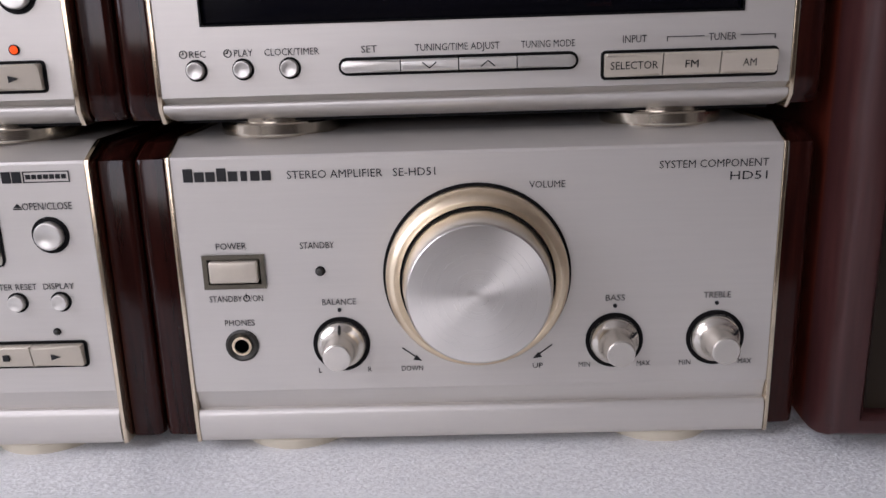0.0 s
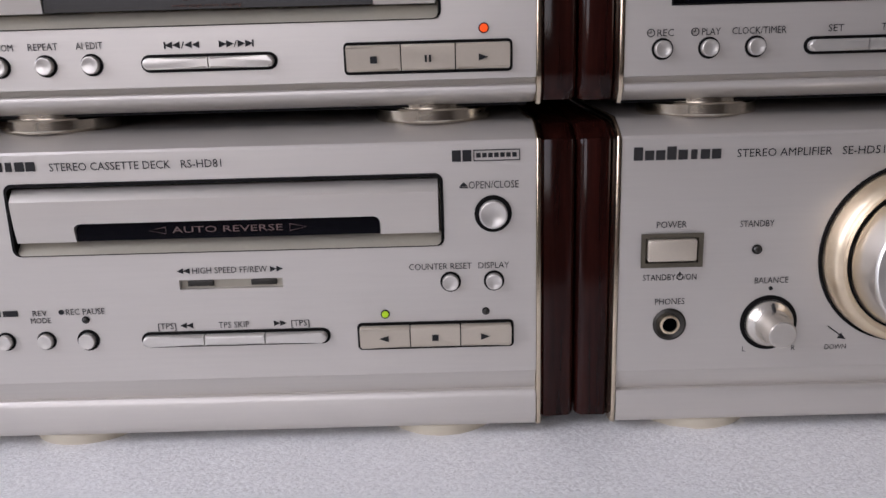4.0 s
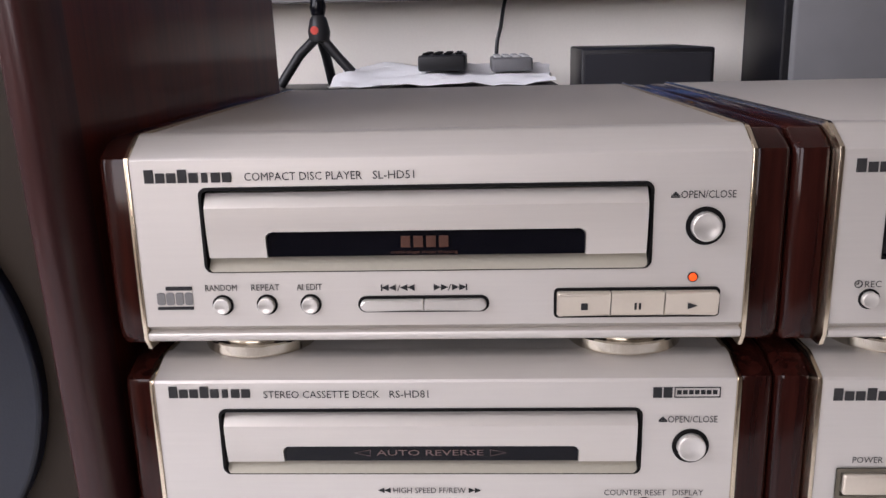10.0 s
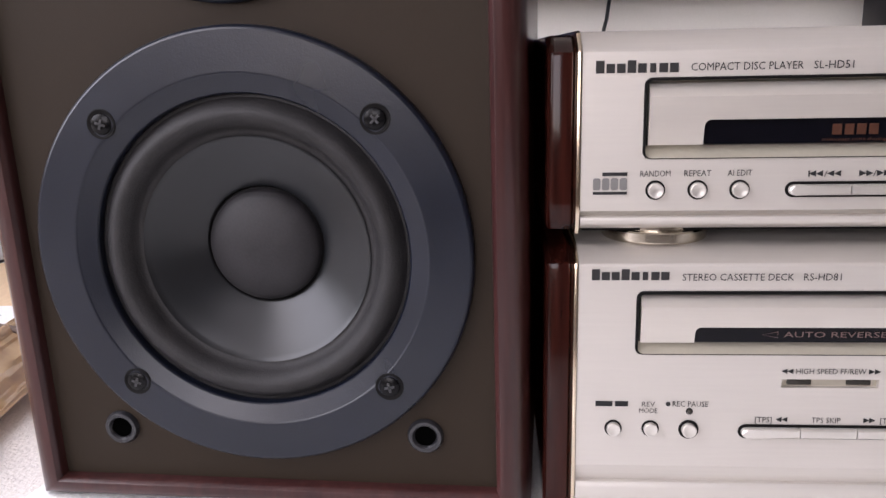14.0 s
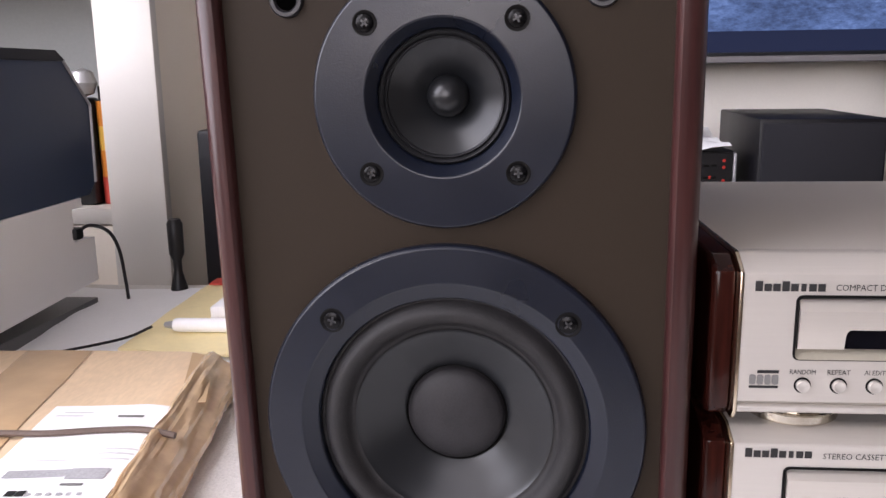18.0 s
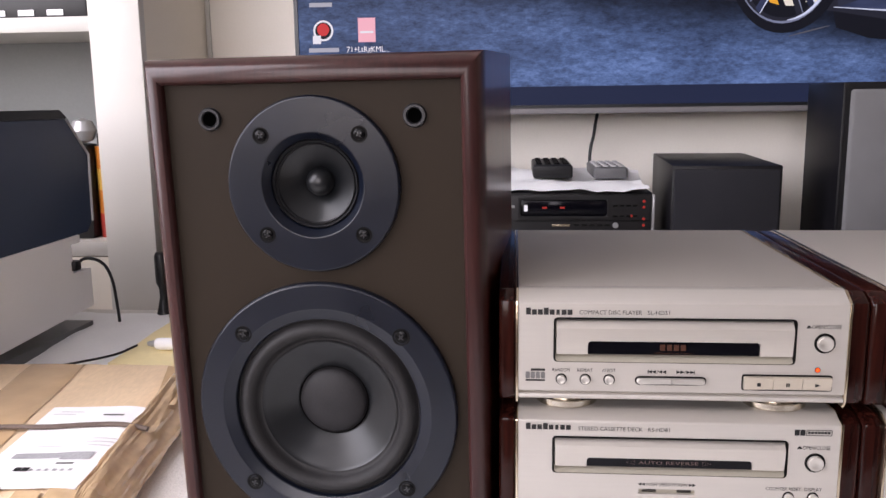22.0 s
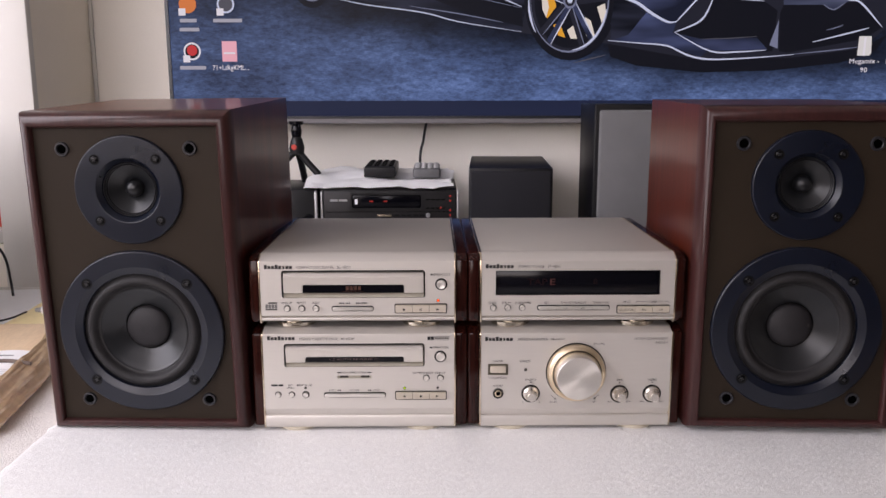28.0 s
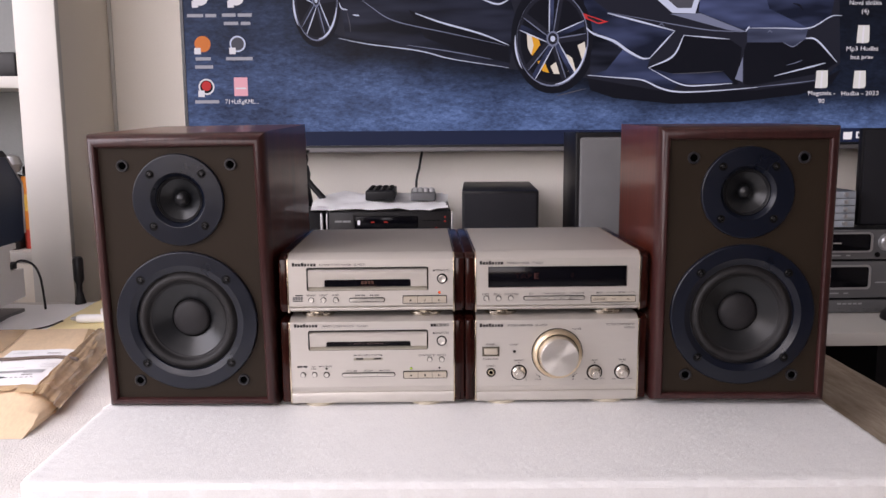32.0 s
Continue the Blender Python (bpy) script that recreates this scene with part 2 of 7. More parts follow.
CHAMPAGNE = surface("champagne_aluminium", (0.60, 0.565, 0.522), 0.42, 0.55, 0.03, 900, 0.12, (0.04, 1, 1), depth=0.0002, second=30)
CHAMPAGNE_TOP = surface("champagne_painted_steel", (0.50, 0.465, 0.425), 0.5, 0.35, 0.03, 1500, 0.1, depth=0.0001, second=8)
SATIN = surface("satin_silver_plastic", (0.64, 0.61, 0.565), 0.3, 0.6, 0.03, 900, 0.05, depth=0.0001)
GOLD = surface("champagne_gold_metal", (0.84, 0.70, 0.51), 0.34, 1.0, 0.05, 500, 0.05)
GOLD_TRIM = surface("pale_gold_trim", (0.70, 0.595, 0.455), 0.18, 1.0, 0.10, 300, 0.03)
OLIVE_GREY = surface("olive_grey_plastic", (0.40, 0.37, 0.30), 0.4, 0.3, 0.05, 500, 0.05)
BLACK_GAP = surface("dark_shadow_gap_plastic", (0.004, 0.0036, 0.0036), 0.6, 0, 0.2, 300, 0.05, spec=0.12)
HOLE = surface("black_hole", (0.001, 0.001, 0.001), 0.9, 0, 0.1, 300, 0.0, spec=0.0)
BLACK_GLOSS = surface("smoked_black_window", (0.003, 0.003, 0.005), 0.14, 0, 0.1, 50, 0.0, spec=0.22)
INK = surface("dark_print_ink", (0.019, 0.019, 0.020), 0.7, 0, 0.1, 800, 0.0, spec=0.2)
MARK_INK = surface("dark_grey_print_ink", (0.028, 0.027, 0.027), 0.7, 0, 0.1, 800, 0.0, spec=0.2)
COPPER_INK = surface("copper_print_ink", (0.060, 0.017, 0.0065), 0.5, 0.2, 0.1, 500, 0.0)
DIM_INK = surface("dull_rose_print_ink", (0.14, 0.09, 0.082), 0.5, 0.2, 0.1, 500, 0.0)
ROSEWOOD = wood("polished_rosewood", (0.0058, 0.0015, 0.0014), (0.038, 0.0088, 0.0060), 0.12, 0.08, (1, 1, 0.06), 60, spec=0.20)
CABINET = wood("mahogany_cabinet_veneer", (0.046, 0.0082, 0.0048), (0.118, 0.0215, 0.0105), 0.30, 0.28, (1, 1, 0.05), 45, spec=0.3)
BAFFLE = surface("olive_brown_baffle_board", (0.0205, 0.0130, 0.0074), 0.60, 0, 0.10, 1800, 0.2, depth=0.0002, second=10, spec=0.20)
FLANGE = surface("slate_blue_moulded_plastic", (0.0022, 0.0042, 0.0112), 0.30, 0, 0.3, 1500, 0.30, depth=0.0002, second=25, rough_vary=0.3, spec=0.46)
CONE = surface("graphite_coated_cone", (0.0105, 0.0115, 0.0135), 0.30, 0.2, 0.08, 60, 0.05, spec=0.55)
RUBBER = surface("dusty_black_rubber", (0.0130, 0.0120, 0.0128), 0.6, 0, 0.6, 1300, 0.5, depth=0.0003, second=90, spec=0.35)
CAP = surface("dusty_grey_dust_cap", (0.0145, 0.0132, 0.0150), 0.55, 0, 0.45, 1100, 0.3, depth=0.0002, second=110, spec=0.35)
SOCKET = surface("grey_socket_plastic", (0.018, 0.018, 0.021), 0.35, 0, 0.1, 900, 0.1)
BLACK_METAL = surface("black_screw_steel", (0.003, 0.003, 0.0035), 0.24, 0.0, 0.1, 300, 0.1, spec=0.16)
SLOT_GLINT = surface("slot_glint_steel", (0.05, 0.05, 0.053), 0.35, 0.5, 0.3, 900, 0.1)
LED_ORANGE = glow("orange_indicator_light", (1.0, 0.10, 0.015), 1.6)
LED_GREEN = glow("green_indicator_light", (0.50, 0.80, 0.03), 1.0)
LED_RED = glow("red_indicator_light", (1.0, 0.10, 0.08), 0.28)
LED_OFF = surface("unlit_indicator", (0.03, 0.028, 0.022), 0.3, 0, 0.1)
VFD = glow("red_display_segment", (0.75, 0.30, 0.28), 0.05)
VFD_DIM = glow("dim_display_segment", (0.26, 0.10, 0.11), 0.001)
WALL_PAINT = surface("warm_white_wall_paint", (0.89, 0.84, 0.765), 0.85, 0, 0.03, 250, 0.15, depth=0.0006, second=2)
# Out-of-view south wall, darkened so glossy fronts mirror a dim room.
UNSEEN_DARK_PAINT = surface("unseen_wall_dark_taupe", (0.20, 0.17, 0.15), 0.85, 0, 0.04, 250, 0.15, depth=0.0006, second=2)
# Beige of the unseen east wall sets how much light it bounces.
EAST_BOUNCE_PAINT = surface("unseen_wall_bounce_beige", (0.42, 0.385, 0.345), 0.85, 0, 0.04, 250, 0.15, depth=0.0006, second=2)
CEILING_PAINT = surface("white_ceiling_paint", (0.76, 0.75, 0.73), 0.9, 0, 0.02, 200, 0.1)
FLOOR_WOOD = wood("grey_oak_floor", (0.12, 0.09, 0.07), (0.22, 0.17, 0.13), 0.5, 0.1, (0.08, 1, 1), 12)
FELT = surface("grey_beige_table_felt", (0.66, 0.63, 0.595), 0.95, 0, 0.16, 420, 0.8, depth=0.002, second=14, sheen=0.3)
CARDBOARD = surface("brown_cardboard", (0.74, 0.555, 0.365), 0.7, 0, 0.12, 300, 0.3, (1, 0.3, 1), second=14)
TAPE = surface("shiny_brown_packing_tape", (0.62, 0.42, 0.235), 0.2, 0, 0.12, 30, 0.3, depth=0.002, coat=0.6)
PAPER = surface("white_paper", (0.90, 0.90, 0.91), 0.8, 0, 0.03, 200, 0.05)
PAPER_GREY = surface("grey_label_print", (0.36, 0.36, 0.37), 0.8, 0, 0.3, 500, 0.0)
YELLOW = surface("yellow_padded_envelope", (0.90, 0.76, 0.43), 0.7, 0, 0.06, 120, 0.3, depth=0.001)
RED_MARK = surface("red_print", (0.55, 0.06, 0.04), 0.7)
WHITE_BOARD = surface("white_furniture_board", (0.56, 0.54, 0.505), 0.45, 0, 0.02, 300, 0.05)
BEIGE_BOARD = surface("beige_cabinet_side", (0.82, 0.755, 0.66), 0.6, 0, 0.03, 300, 0.05, second=3)
PRINTER_WHITE = surface("off_white_printer_plastic", (0.90, 0.90, 0.91), 0.5, 0, 0.02, 900, 0.15)
NAVY = surface("navy_printer_plastic", (0.026, 0.042, 0.085), 0.4, 0, 0.08, 700, 0.05)
BLACK_ASH = surface("black_ash_vinyl", (0.0070, 0.0066, 0.0085), 0.42, 0, 0.2, 300, 0.15, (1, 1, 0.1), spec=0.26)
BLACK_PLASTIC = surface("black_plastic", (0.011, 0.011, 0.0125), 0.4, 0, 0.1, 500, 0.1, spec=0.35)
GREY_CLOTH = surface("grey_speaker_cloth", (0.165, 0.165, 0.170), 0.9, 0, 0.12, 2500, 0.4, depth=0.0006, second=20)
DECK_GREY = surface("dark_grey_component_plastic", (0.130, 0.130, 0.134), 0.4, 0.2, 0.08, 500, 0.05)
SILVER = surface("worn_silver_plastic", (0.45, 0.45, 0.46), 0.35, 0.6, 0.05, 500, 0.05)
CLEAR = surface("clear_plastic_case", (0.42, 0.47, 0.53), 0.15, 0, 0.1, 60, 0.0, coat=0.6)
BEZEL = surface("dark_television_bezel", (0.02, 0.022, 0.026), 0.3, 0.3, 0.1, 300, 0.05)


def foam_material():
    """White expanded foam: pressed beads that differ a little in tone, gloss and height."""
    m, n, l, b = nodes_of("white_polyethylene_foam")
    where = n.new("ShaderNodeTexCoord")
    beads, grains, broad = n.new("ShaderNodeTexVoronoi"), n.new("ShaderNodeTexVoronoi"), n.new("ShaderNodeTexNoise")
    beads.feature = "SMOOTH_F1"
    beads.inputs["Scale"].default_value, grains.inputs["Scale"].default_value = 780, 1450
    broad.inputs["Scale"].default_value, broad.inputs["Detail"].default_value = 35, 4
    for t in (beads, grains, broad):
        l.new(where.outputs["Object"], t.inputs["Vector"])
    tone = n.new("ShaderNodeSeparateColor")
    l.new(grains.outputs["Color"], tone.inputs[0])
    mix = n.new("ShaderNodeMath")
    mix.operation = "MULTIPLY_ADD"
    mix.inputs[1].default_value = 0.65
    l.new(tone.outputs[0], mix.inputs[0])
    part_of = n.new("ShaderNodeMath")
    part_of.operation = "MULTIPLY"
    part_of.inputs[1].default_value = 0.35
    l.new(broad.outputs["Fac"], part_of.inputs[0])
    l.new(part_of.outputs[0], mix.inputs[2])
    ramp = n.new("ShaderNodeValToRGB")
    e = ramp.color_ramp.elements
    e[0].position, e[1].position = 0.10, 0.90
    e[0].color, e[1].color = (0.79, 0.785, 0.775, 1), (0.87, 0.865, 0.855, 1)
    l.new(mix.outputs[0], ramp.inputs[0])
    l.new(ramp.outputs[0], b.inputs["Base Color"])
    gloss = n.new("ShaderNodeMapRange")
    gloss.inputs["To Min"].default_value, gloss.inputs["To Max"].default_value = 0.10, 0.65
    l.new(tone.outputs[1], gloss.inputs["Value"])
    l.new(gloss.outputs[0], b.inputs["Roughness"])
    b.inputs["Specular IOR Level"].default_value = 0.5
    one, two = n.new("ShaderNodeBump"), n.new("ShaderNodeBump")
    one.inputs["Strength"].default_value, one.inputs["Distance"].default_value = 0.12, 0.0006
    two.inputs["Strength"].default_value, two.inputs["Distance"].default_value = 0.40, 0.0004
    l.new(beads.outputs["Distance"], one.inputs["Height"])
    l.new(tone.outputs[2], two.inputs["Height"])
    l.new(one.outputs[0], two.inputs["Normal"])
    lean = n.new("ShaderNodeVectorMath")
    lean.operation = "MULTIPLY_ADD"
    lean.inputs[1].default_value, lean.inputs[2].default_value = (0.30, 0.30, 0.30), (-0.15, -0.15, -0.15)
    l.new(grains.outputs["Color"], lean.inputs[0])
    tilt, unit = n.new("ShaderNodeVectorMath"), n.new("ShaderNodeVectorMath")
    tilt.operation, unit.operation = "ADD", "NORMALIZE"
    l.new(two.outputs[0], tilt.inputs[0])
    l.new(lean.outputs[0], tilt.inputs[1])
    l.new(tilt.outputs[0], unit.inputs[0])
    l.new(unit.outputs[0], b.inputs["Normal"])
    return m


FOAM = foam_material()


# ---- the room ----
X0, X1, Y0, Y1, ZF, ZC = -1.72, 2.6, -3.1, 1.26, -0.80, 1.75


def wall_with_hole(name, axis, at, thick, a0, a1, z0, z1, hole):
    """A wall along x (axis y) or along y (axis x), with one opening (b0, b1, c0, c1)."""
    bm = bmesh.new()
    b0, b1, c0, c1 = hole
    for p0, p1, q0, q1 in ((a0, b0, z0, z1), (b1, a1, z0, z1), (b0, b1, z0, c0), (b0, b1, c1, z1)):
        if axis == "y":
            add_box(bm, p0, p1, at, at + thick, q0, q1)
        else:
            add_box(bm, at, at + thick, p0, p1, q0, q1)
    # Unseen walls: white for the west, darkened for the south to dim reflections.
    return tagged(link(name, bm, WALL_PAINT if axis == "x" else UNSEEN_DARK_PAINT, smooth=False), "plain out-of-view wall with a window opening", "wall", kind="structure")


tagged(link("wall_north", box(X0 - 0.1, X1 + 0.1, Y1, Y1 + 0.1, ZF, ZC), WALL_PAINT, smooth=False), "plain warm white wall behind the television", "wall", kind="structure")
tagged(link("wall_east", box(X1, X1 + 0.1, Y0, Y1 - 0.001, ZF, ZC), EAST_BOUNCE_PAINT, smooth=False), "plain unseen beige side wall, toned for bounce light", "wall", kind="structure")
wall_with_hole("wall_west", "x", X0 - 0.1, 0.1, Y0, Y1 - 0.001, ZF, ZC, (-1.45, 0.55, 0.10, 1.70))
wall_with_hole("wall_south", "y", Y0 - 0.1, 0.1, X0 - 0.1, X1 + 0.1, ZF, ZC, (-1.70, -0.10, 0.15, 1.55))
tagged(link("floor", box(X0 - 0.1, X1 + 0.1, Y0 - 0.1, Y1 + 0.1, ZF - 0.1, ZF - 0.001), FLOOR_WOOD, smooth=False), "grey oak floor in shade under the table", "floor", kind="structure")
tagged(link("ceiling", box(X0 - 0.1, X1 + 0.1, Y0 - 0.1, Y1 + 0.1, ZC + 0.001, ZC + 0.1), CEILING_PAINT, smooth=False), "plain white ceiling", "ceiling", kind="structure")
tagged(link("ground", box(-60, 60, -60, 60, -3.1, -3.0), FLOOR_WOOD, smooth=False), "ground outside the windows", "ground", kind="structure")


# ---- the table and the foam sheet ----
def work_table():
    t = thing("work_table", (-0.3, 0.1, ZF), "long work table covered with grey-beige felt", "table")
    bm = bmesh.new()
    nx, ny = 150, 110
    x0, x1, y0, y1, zt = -1.45, 0.605, -0.42, 0.80, -0.03
    grid = [[bm.verts.new((x0 + (x1 - x0) * i / nx, y0 + (y1 - y0) * j / ny, zt + 0.0012 * noise.noise((i * 0.31, j * 0.31, 0.0)))) for j in range(ny + 1)] for i in range(nx + 1)]
    ci, cj = int(nx * 0.478), int(ny * 0.90)
    for i in range(nx):
        for j in range(ny):
            if i < ci or j < cj:
                bm.faces.new((grid[i][j], grid[i + 1][j], grid[i + 1][j + 1], grid[i][j + 1]))
    rim = [grid[i][0] for i in range(nx + 1)] + [grid[nx][j] for j in range(1, cj + 1)] + [grid[i][cj] for i in range(nx - 1, ci - 1, -1)]
    rim += [grid[ci][j] for j in range(cj + 1, ny + 1)] + [grid[i][ny] for i in range(ci - 1, -1, -1)] + [grid[0][j] for j in range(ny - 1, 0, -1)]
    for v in [v for v in bm.verts if not v.link_faces]:
        bm.verts.remove(v)
    low = [bm.verts.new((v.co.x, v.co.y, zt - 0.012)) for v in rim]
    for i in range(len(rim)):
        j = (i + 1) % len(rim)
        bm.faces.new((rim[i], low[i], low[j], rim[j]))
    part("felt_cover", bm, FELT, t, "grey-beige speckled felt cover")
    part("tabletop", prism([(-1.44, -0.41), (0.595, -0.41), (0.595, 0.665), (-0.48, 0.665), (-0.48, 0.79), (-1.44, 0.79)], -0.066, -0.036, "z"), WHITE_BOARD, t)
    for x, y in ((-1.38, -0.35), (0.53, -0.35), (-1.38, 0.73), (0.53, 0.60)):
        part("leg", box(x - 0.025, x + 0.025, y - 0.025, y + 0.025, ZF, -0.066, 0.003), WHITE_BOARD, t)


work_table()


def table_mat():
    """A thin streaked cloth over the end of the table, rippled a little."""
    bm = bmesh.new()
    nx, ny = 40, 120
    grid = []
    for i in range(nx + 1):
        row = []
        for j in range(ny + 1):
            x, y = 0.40 + 0.207 * i / nx, -0.405 + 1.065 * j / ny
            x += 0.0025 * noise.noise((y * 14, 2.0, 1.0)) * (i / nx)
            row.append(bm.verts.new((x, y, -0.0278 + 0.0010 * noise.noise((x * 30, y * 11, 6.0)))))
        grid.append(row)
    for i in range(nx):
        for j in range(ny):
            bm.faces.new((grid[i][j], grid[i + 1][j], grid[i + 1][j + 1], grid[i][j + 1]))
    made = bmesh.ops.extrude_face_region(bm, geom=bm.faces[:])["geom"]
    bmesh.ops.translate(bm, vec=(0, 0, -0.0008), verts=[g for g in made if isinstance(g, bmesh.types.BMVert)])
    tagged(link("table_mat", bm, MAT_CLOTH), "thin tan streaked cloth mat over the table end", "mat")


MAT_CLOTH = wood("tan_streaked_cloth", (0.27, 0.215, 0.165), (0.47, 0.395, 0.315), 0.9, 0.0, (1, 0.16, 1), 40, 0.2, 0.2)
table_mat()


def foam_sheet():
    bm = bmesh.new()
    x0, x1, y0, y1, step = -0.452, 0.457, -0.2325, 0.36, 0.0042
    nx, ny = int((x1 - x0) / step), int((y1 - y0) / step)
    grid = []
    for i in range(nx + 1):
        row = []
        for j in range(ny + 1):
            x, y = x0 + (x1 - x0) * i / nx, y0 + (y1 - y0) * j / ny
            edge = min(i, nx - i, j, ny - j)
            z = -0.0003 + 0.0003 * noise.noise((x * 25, y * 25, 1.0)) + 0.00035 * noise.noise((x * 230, y * 230, 4.0))
            lump = noise.noise((x * 110, y * 110, 7.0)) + 0.6 * noise.noise((x * 260, y * 260, 3.0))
            if edge == 0:
                x += 0.0026 * lump + (0.0022 if i == 0 else -0.0016 if i == nx else 0.0)
                y += 0.0026 * noise.noise((x * 110, y * 110, 2.0)) + 0.0016 * noise.noise((x * 30, y * 30, 5.0)) + (0.0022 if j == 0 else -0.0016 if j == ny else 0.0)
                z -= 0.0036 + 0.0010 * lump
            elif edge == 1:
                z -= 0.0012 - 0.0010 * lump
            elif edge <= 5:
                z += 0.0007 * lump
            row.append(bm.verts.new((x, y, z)))
        grid.append(row)
    for i in range(nx):
        for j in range(ny):
            bm.faces.new((grid[i][j], grid[i + 1][j], grid[i + 1][j + 1], grid[i][j + 1]))
    rim = [grid[i][0] for i in range(nx + 1)] + [grid[nx][j] for j in range(1, ny + 1)] + [grid[i][ny] for i in range(nx - 1, -1, -1)] + [grid[0][j] for j in range(ny - 1, 0, -1)]
    def side_at(x, y, k):
        cx = x0 if abs(x - x0) < 0.01 else x1 if abs(x - x1) < 0.01 else x
        cy = y0 if abs(y - y0) < 0.01 else y1 if abs(y - y1) < 0.01 else y
        return (cx + 0.0005 * noise.noise((cx * 12, cy * 12, 11 + k)), cy + 0.0005 * noise.noise((cx * 12, cy * 12, 17 + k)))

    mid = [bm.verts.new((*side_at(v.co.x, v.co.y, 0), -0.0065)) for v in rim]
    low = [bm.verts.new((*side_at(v.co.x, v.co.y, 1), -0.0285)) for v in rim]
    for one, two in ((rim, mid), (mid, low)):
        for i in range(len(rim)):
            j = (i + 1) % len(rim)
            bm.faces.new((one[i], two[i], two[j], one[j]))
    bm.faces.new(low)
    for v in bm.verts:
        near = max(0.0, min(1.0, (0.1 - v.co.y) / 0.33))
        v.co.y -= 0.0245 * (v.co.x - 0.002) * near
        for sx, cx in ((-1, x0), (1, x1)):
            d = 0.020 - min(0.020, sx * (cx - v.co.x))
            e = 0.020 - min(0.020, v.co.y + 0.0245 * (v.co.x - 0.002) - y0)
            if d > 0 and e > 0:
                v.co.y += 0.010 * (d / 0.020) ** 2 * (e / 0.020)
                v.co.x -= sx * 0.006 * (e / 0.020) ** 2 * (d / 0.020)
    return tagged(link("foam_sheet", bm, FOAM), "thick white packing foam sheet with torn granular edges", "foam sheet")


foam_sheet()


# ---- loudspeakers ----
def screw(parent, x, y, z, r, turn):
    """A black cross-head screw in a dished recess, on a front that faces -y."""
    s = part("screw", lathe([(r * 0.90, 0.0006), (r * 0.90, -0.0003), (r * 0.84, -0.0007), (r * 0.62, -0.0011), (r * 0.34, -0.0013), (0, -0.0013)], x, y, z, 24), BLACK_METAL, parent)
    part("recess", lathe([(r * 1.24, 0.0002), (r * 1.24, -0.0004), (r * 1.18, -0.0005), (r * 0.90, -0.0001)], x, y, z, 24), BLACK_GAP, s, "dark dished screw recess")
    # Paler cross stands in for the highlight in the screw slot.
    bm = bmesh.new()
    for k in (0, 90):
        made = bmesh.ops.create_cube(bm, size=1.0)["verts"]
        bmesh.ops.scale(bm, vec=(r * 0.86, 0.0006, r * 0.2), verts=made)
        bmesh.ops.rotate(bm, matrix=Matrix.Rotation(radians(k + turn), 3, "Y"), verts=made)
        bmesh.ops.translate(bm, vec=(x, y - 0.0012, z), verts=made)
    part("cross_slot", bm, SLOT_GLINT, s, "paler cross for the highlight in the slot", smooth=False)


def frame_ring(w, h):
    """Mitred front moulding round the baffle: rows of a profile, corner by corner."""
    bm = bmesh.new()
    profile = [(0.0000, 0.020), (0.0002, 0.0135), (0.0012, 0.0080), (0.0032, 0.0036), (0.0060, 0.0010), (0.0092, 0.0000), (0.0118, 0.0004), (0.0132, 0.0018), (0.0138, 0.0040), (0.0142, 0.0120)]
    rings = []
    for d, y in profile:
        side, low, top = 0.97 * d, 0.80 * d, 1.17 * d
        rings.append([bm.verts.new(p) for p in ((-w / 2 + side, y, low), (w / 2 - side, y, low), (w / 2 - side, y, h - top), (-w / 2 + side, y, h - top))])
    for one, two in zip(rings, rings[1:]):
        for k in range(4):
            j = (k + 1) % 4
            bm.faces.new((one[k], one[j], two[j], two[k]))
    return bm


def baffle_board(hw, y, z0, z1):
    """The flat board behind the drivers, with a round opening for each."""
    bm = bmesh.new()
    cells = ((0.1100, 0.0790, 0.0660), (0.2585, 0.0420, 0.0310))
    for cz, half, r in cells:
        ring, rim, back = [], [], []
        for k in range(64):
            a = 2 * math.pi * k / 64
            c, s = math.cos(a), math.sin(a)
            m = half / max(abs(c), abs(s))
            ring.append(bm.verts.new((r * c, y, cz + r * s)))
            rim.append(bm.verts.new((m * c, y, cz + m * s)))
            back.append(bm.verts.new((r * c, y + 0.012, cz + r * s)))
        for k in range(64):
            j = (k + 1) % 64
            bm.faces.new((ring[k], ring[j], rim[j], rim[k]))
            bm.faces.new((ring[k], ring[j], back[j], back[k]))

    def flat(a, b, c, d):
        bm.faces.new([bm.verts.new(p) for p in ((a, y, c), (b, y, c), (b, y, d), (a, y, d))])
    (wz, wh, _), (tz, th, _) = cells
    flat(-hw, hw, z0, wz - wh)
    flat(-hw, -wh, wz - wh, wz + wh)
    flat(wh, hw, wz - wh, wz + wh)
    flat(-hw, hw, wz + wh, tz - th)
    flat(-hw, -th, tz - th, tz + th)
    flat(th, hw, tz - th, tz + th)
    flat(-hw, hw, tz + th, z1)
    return bm


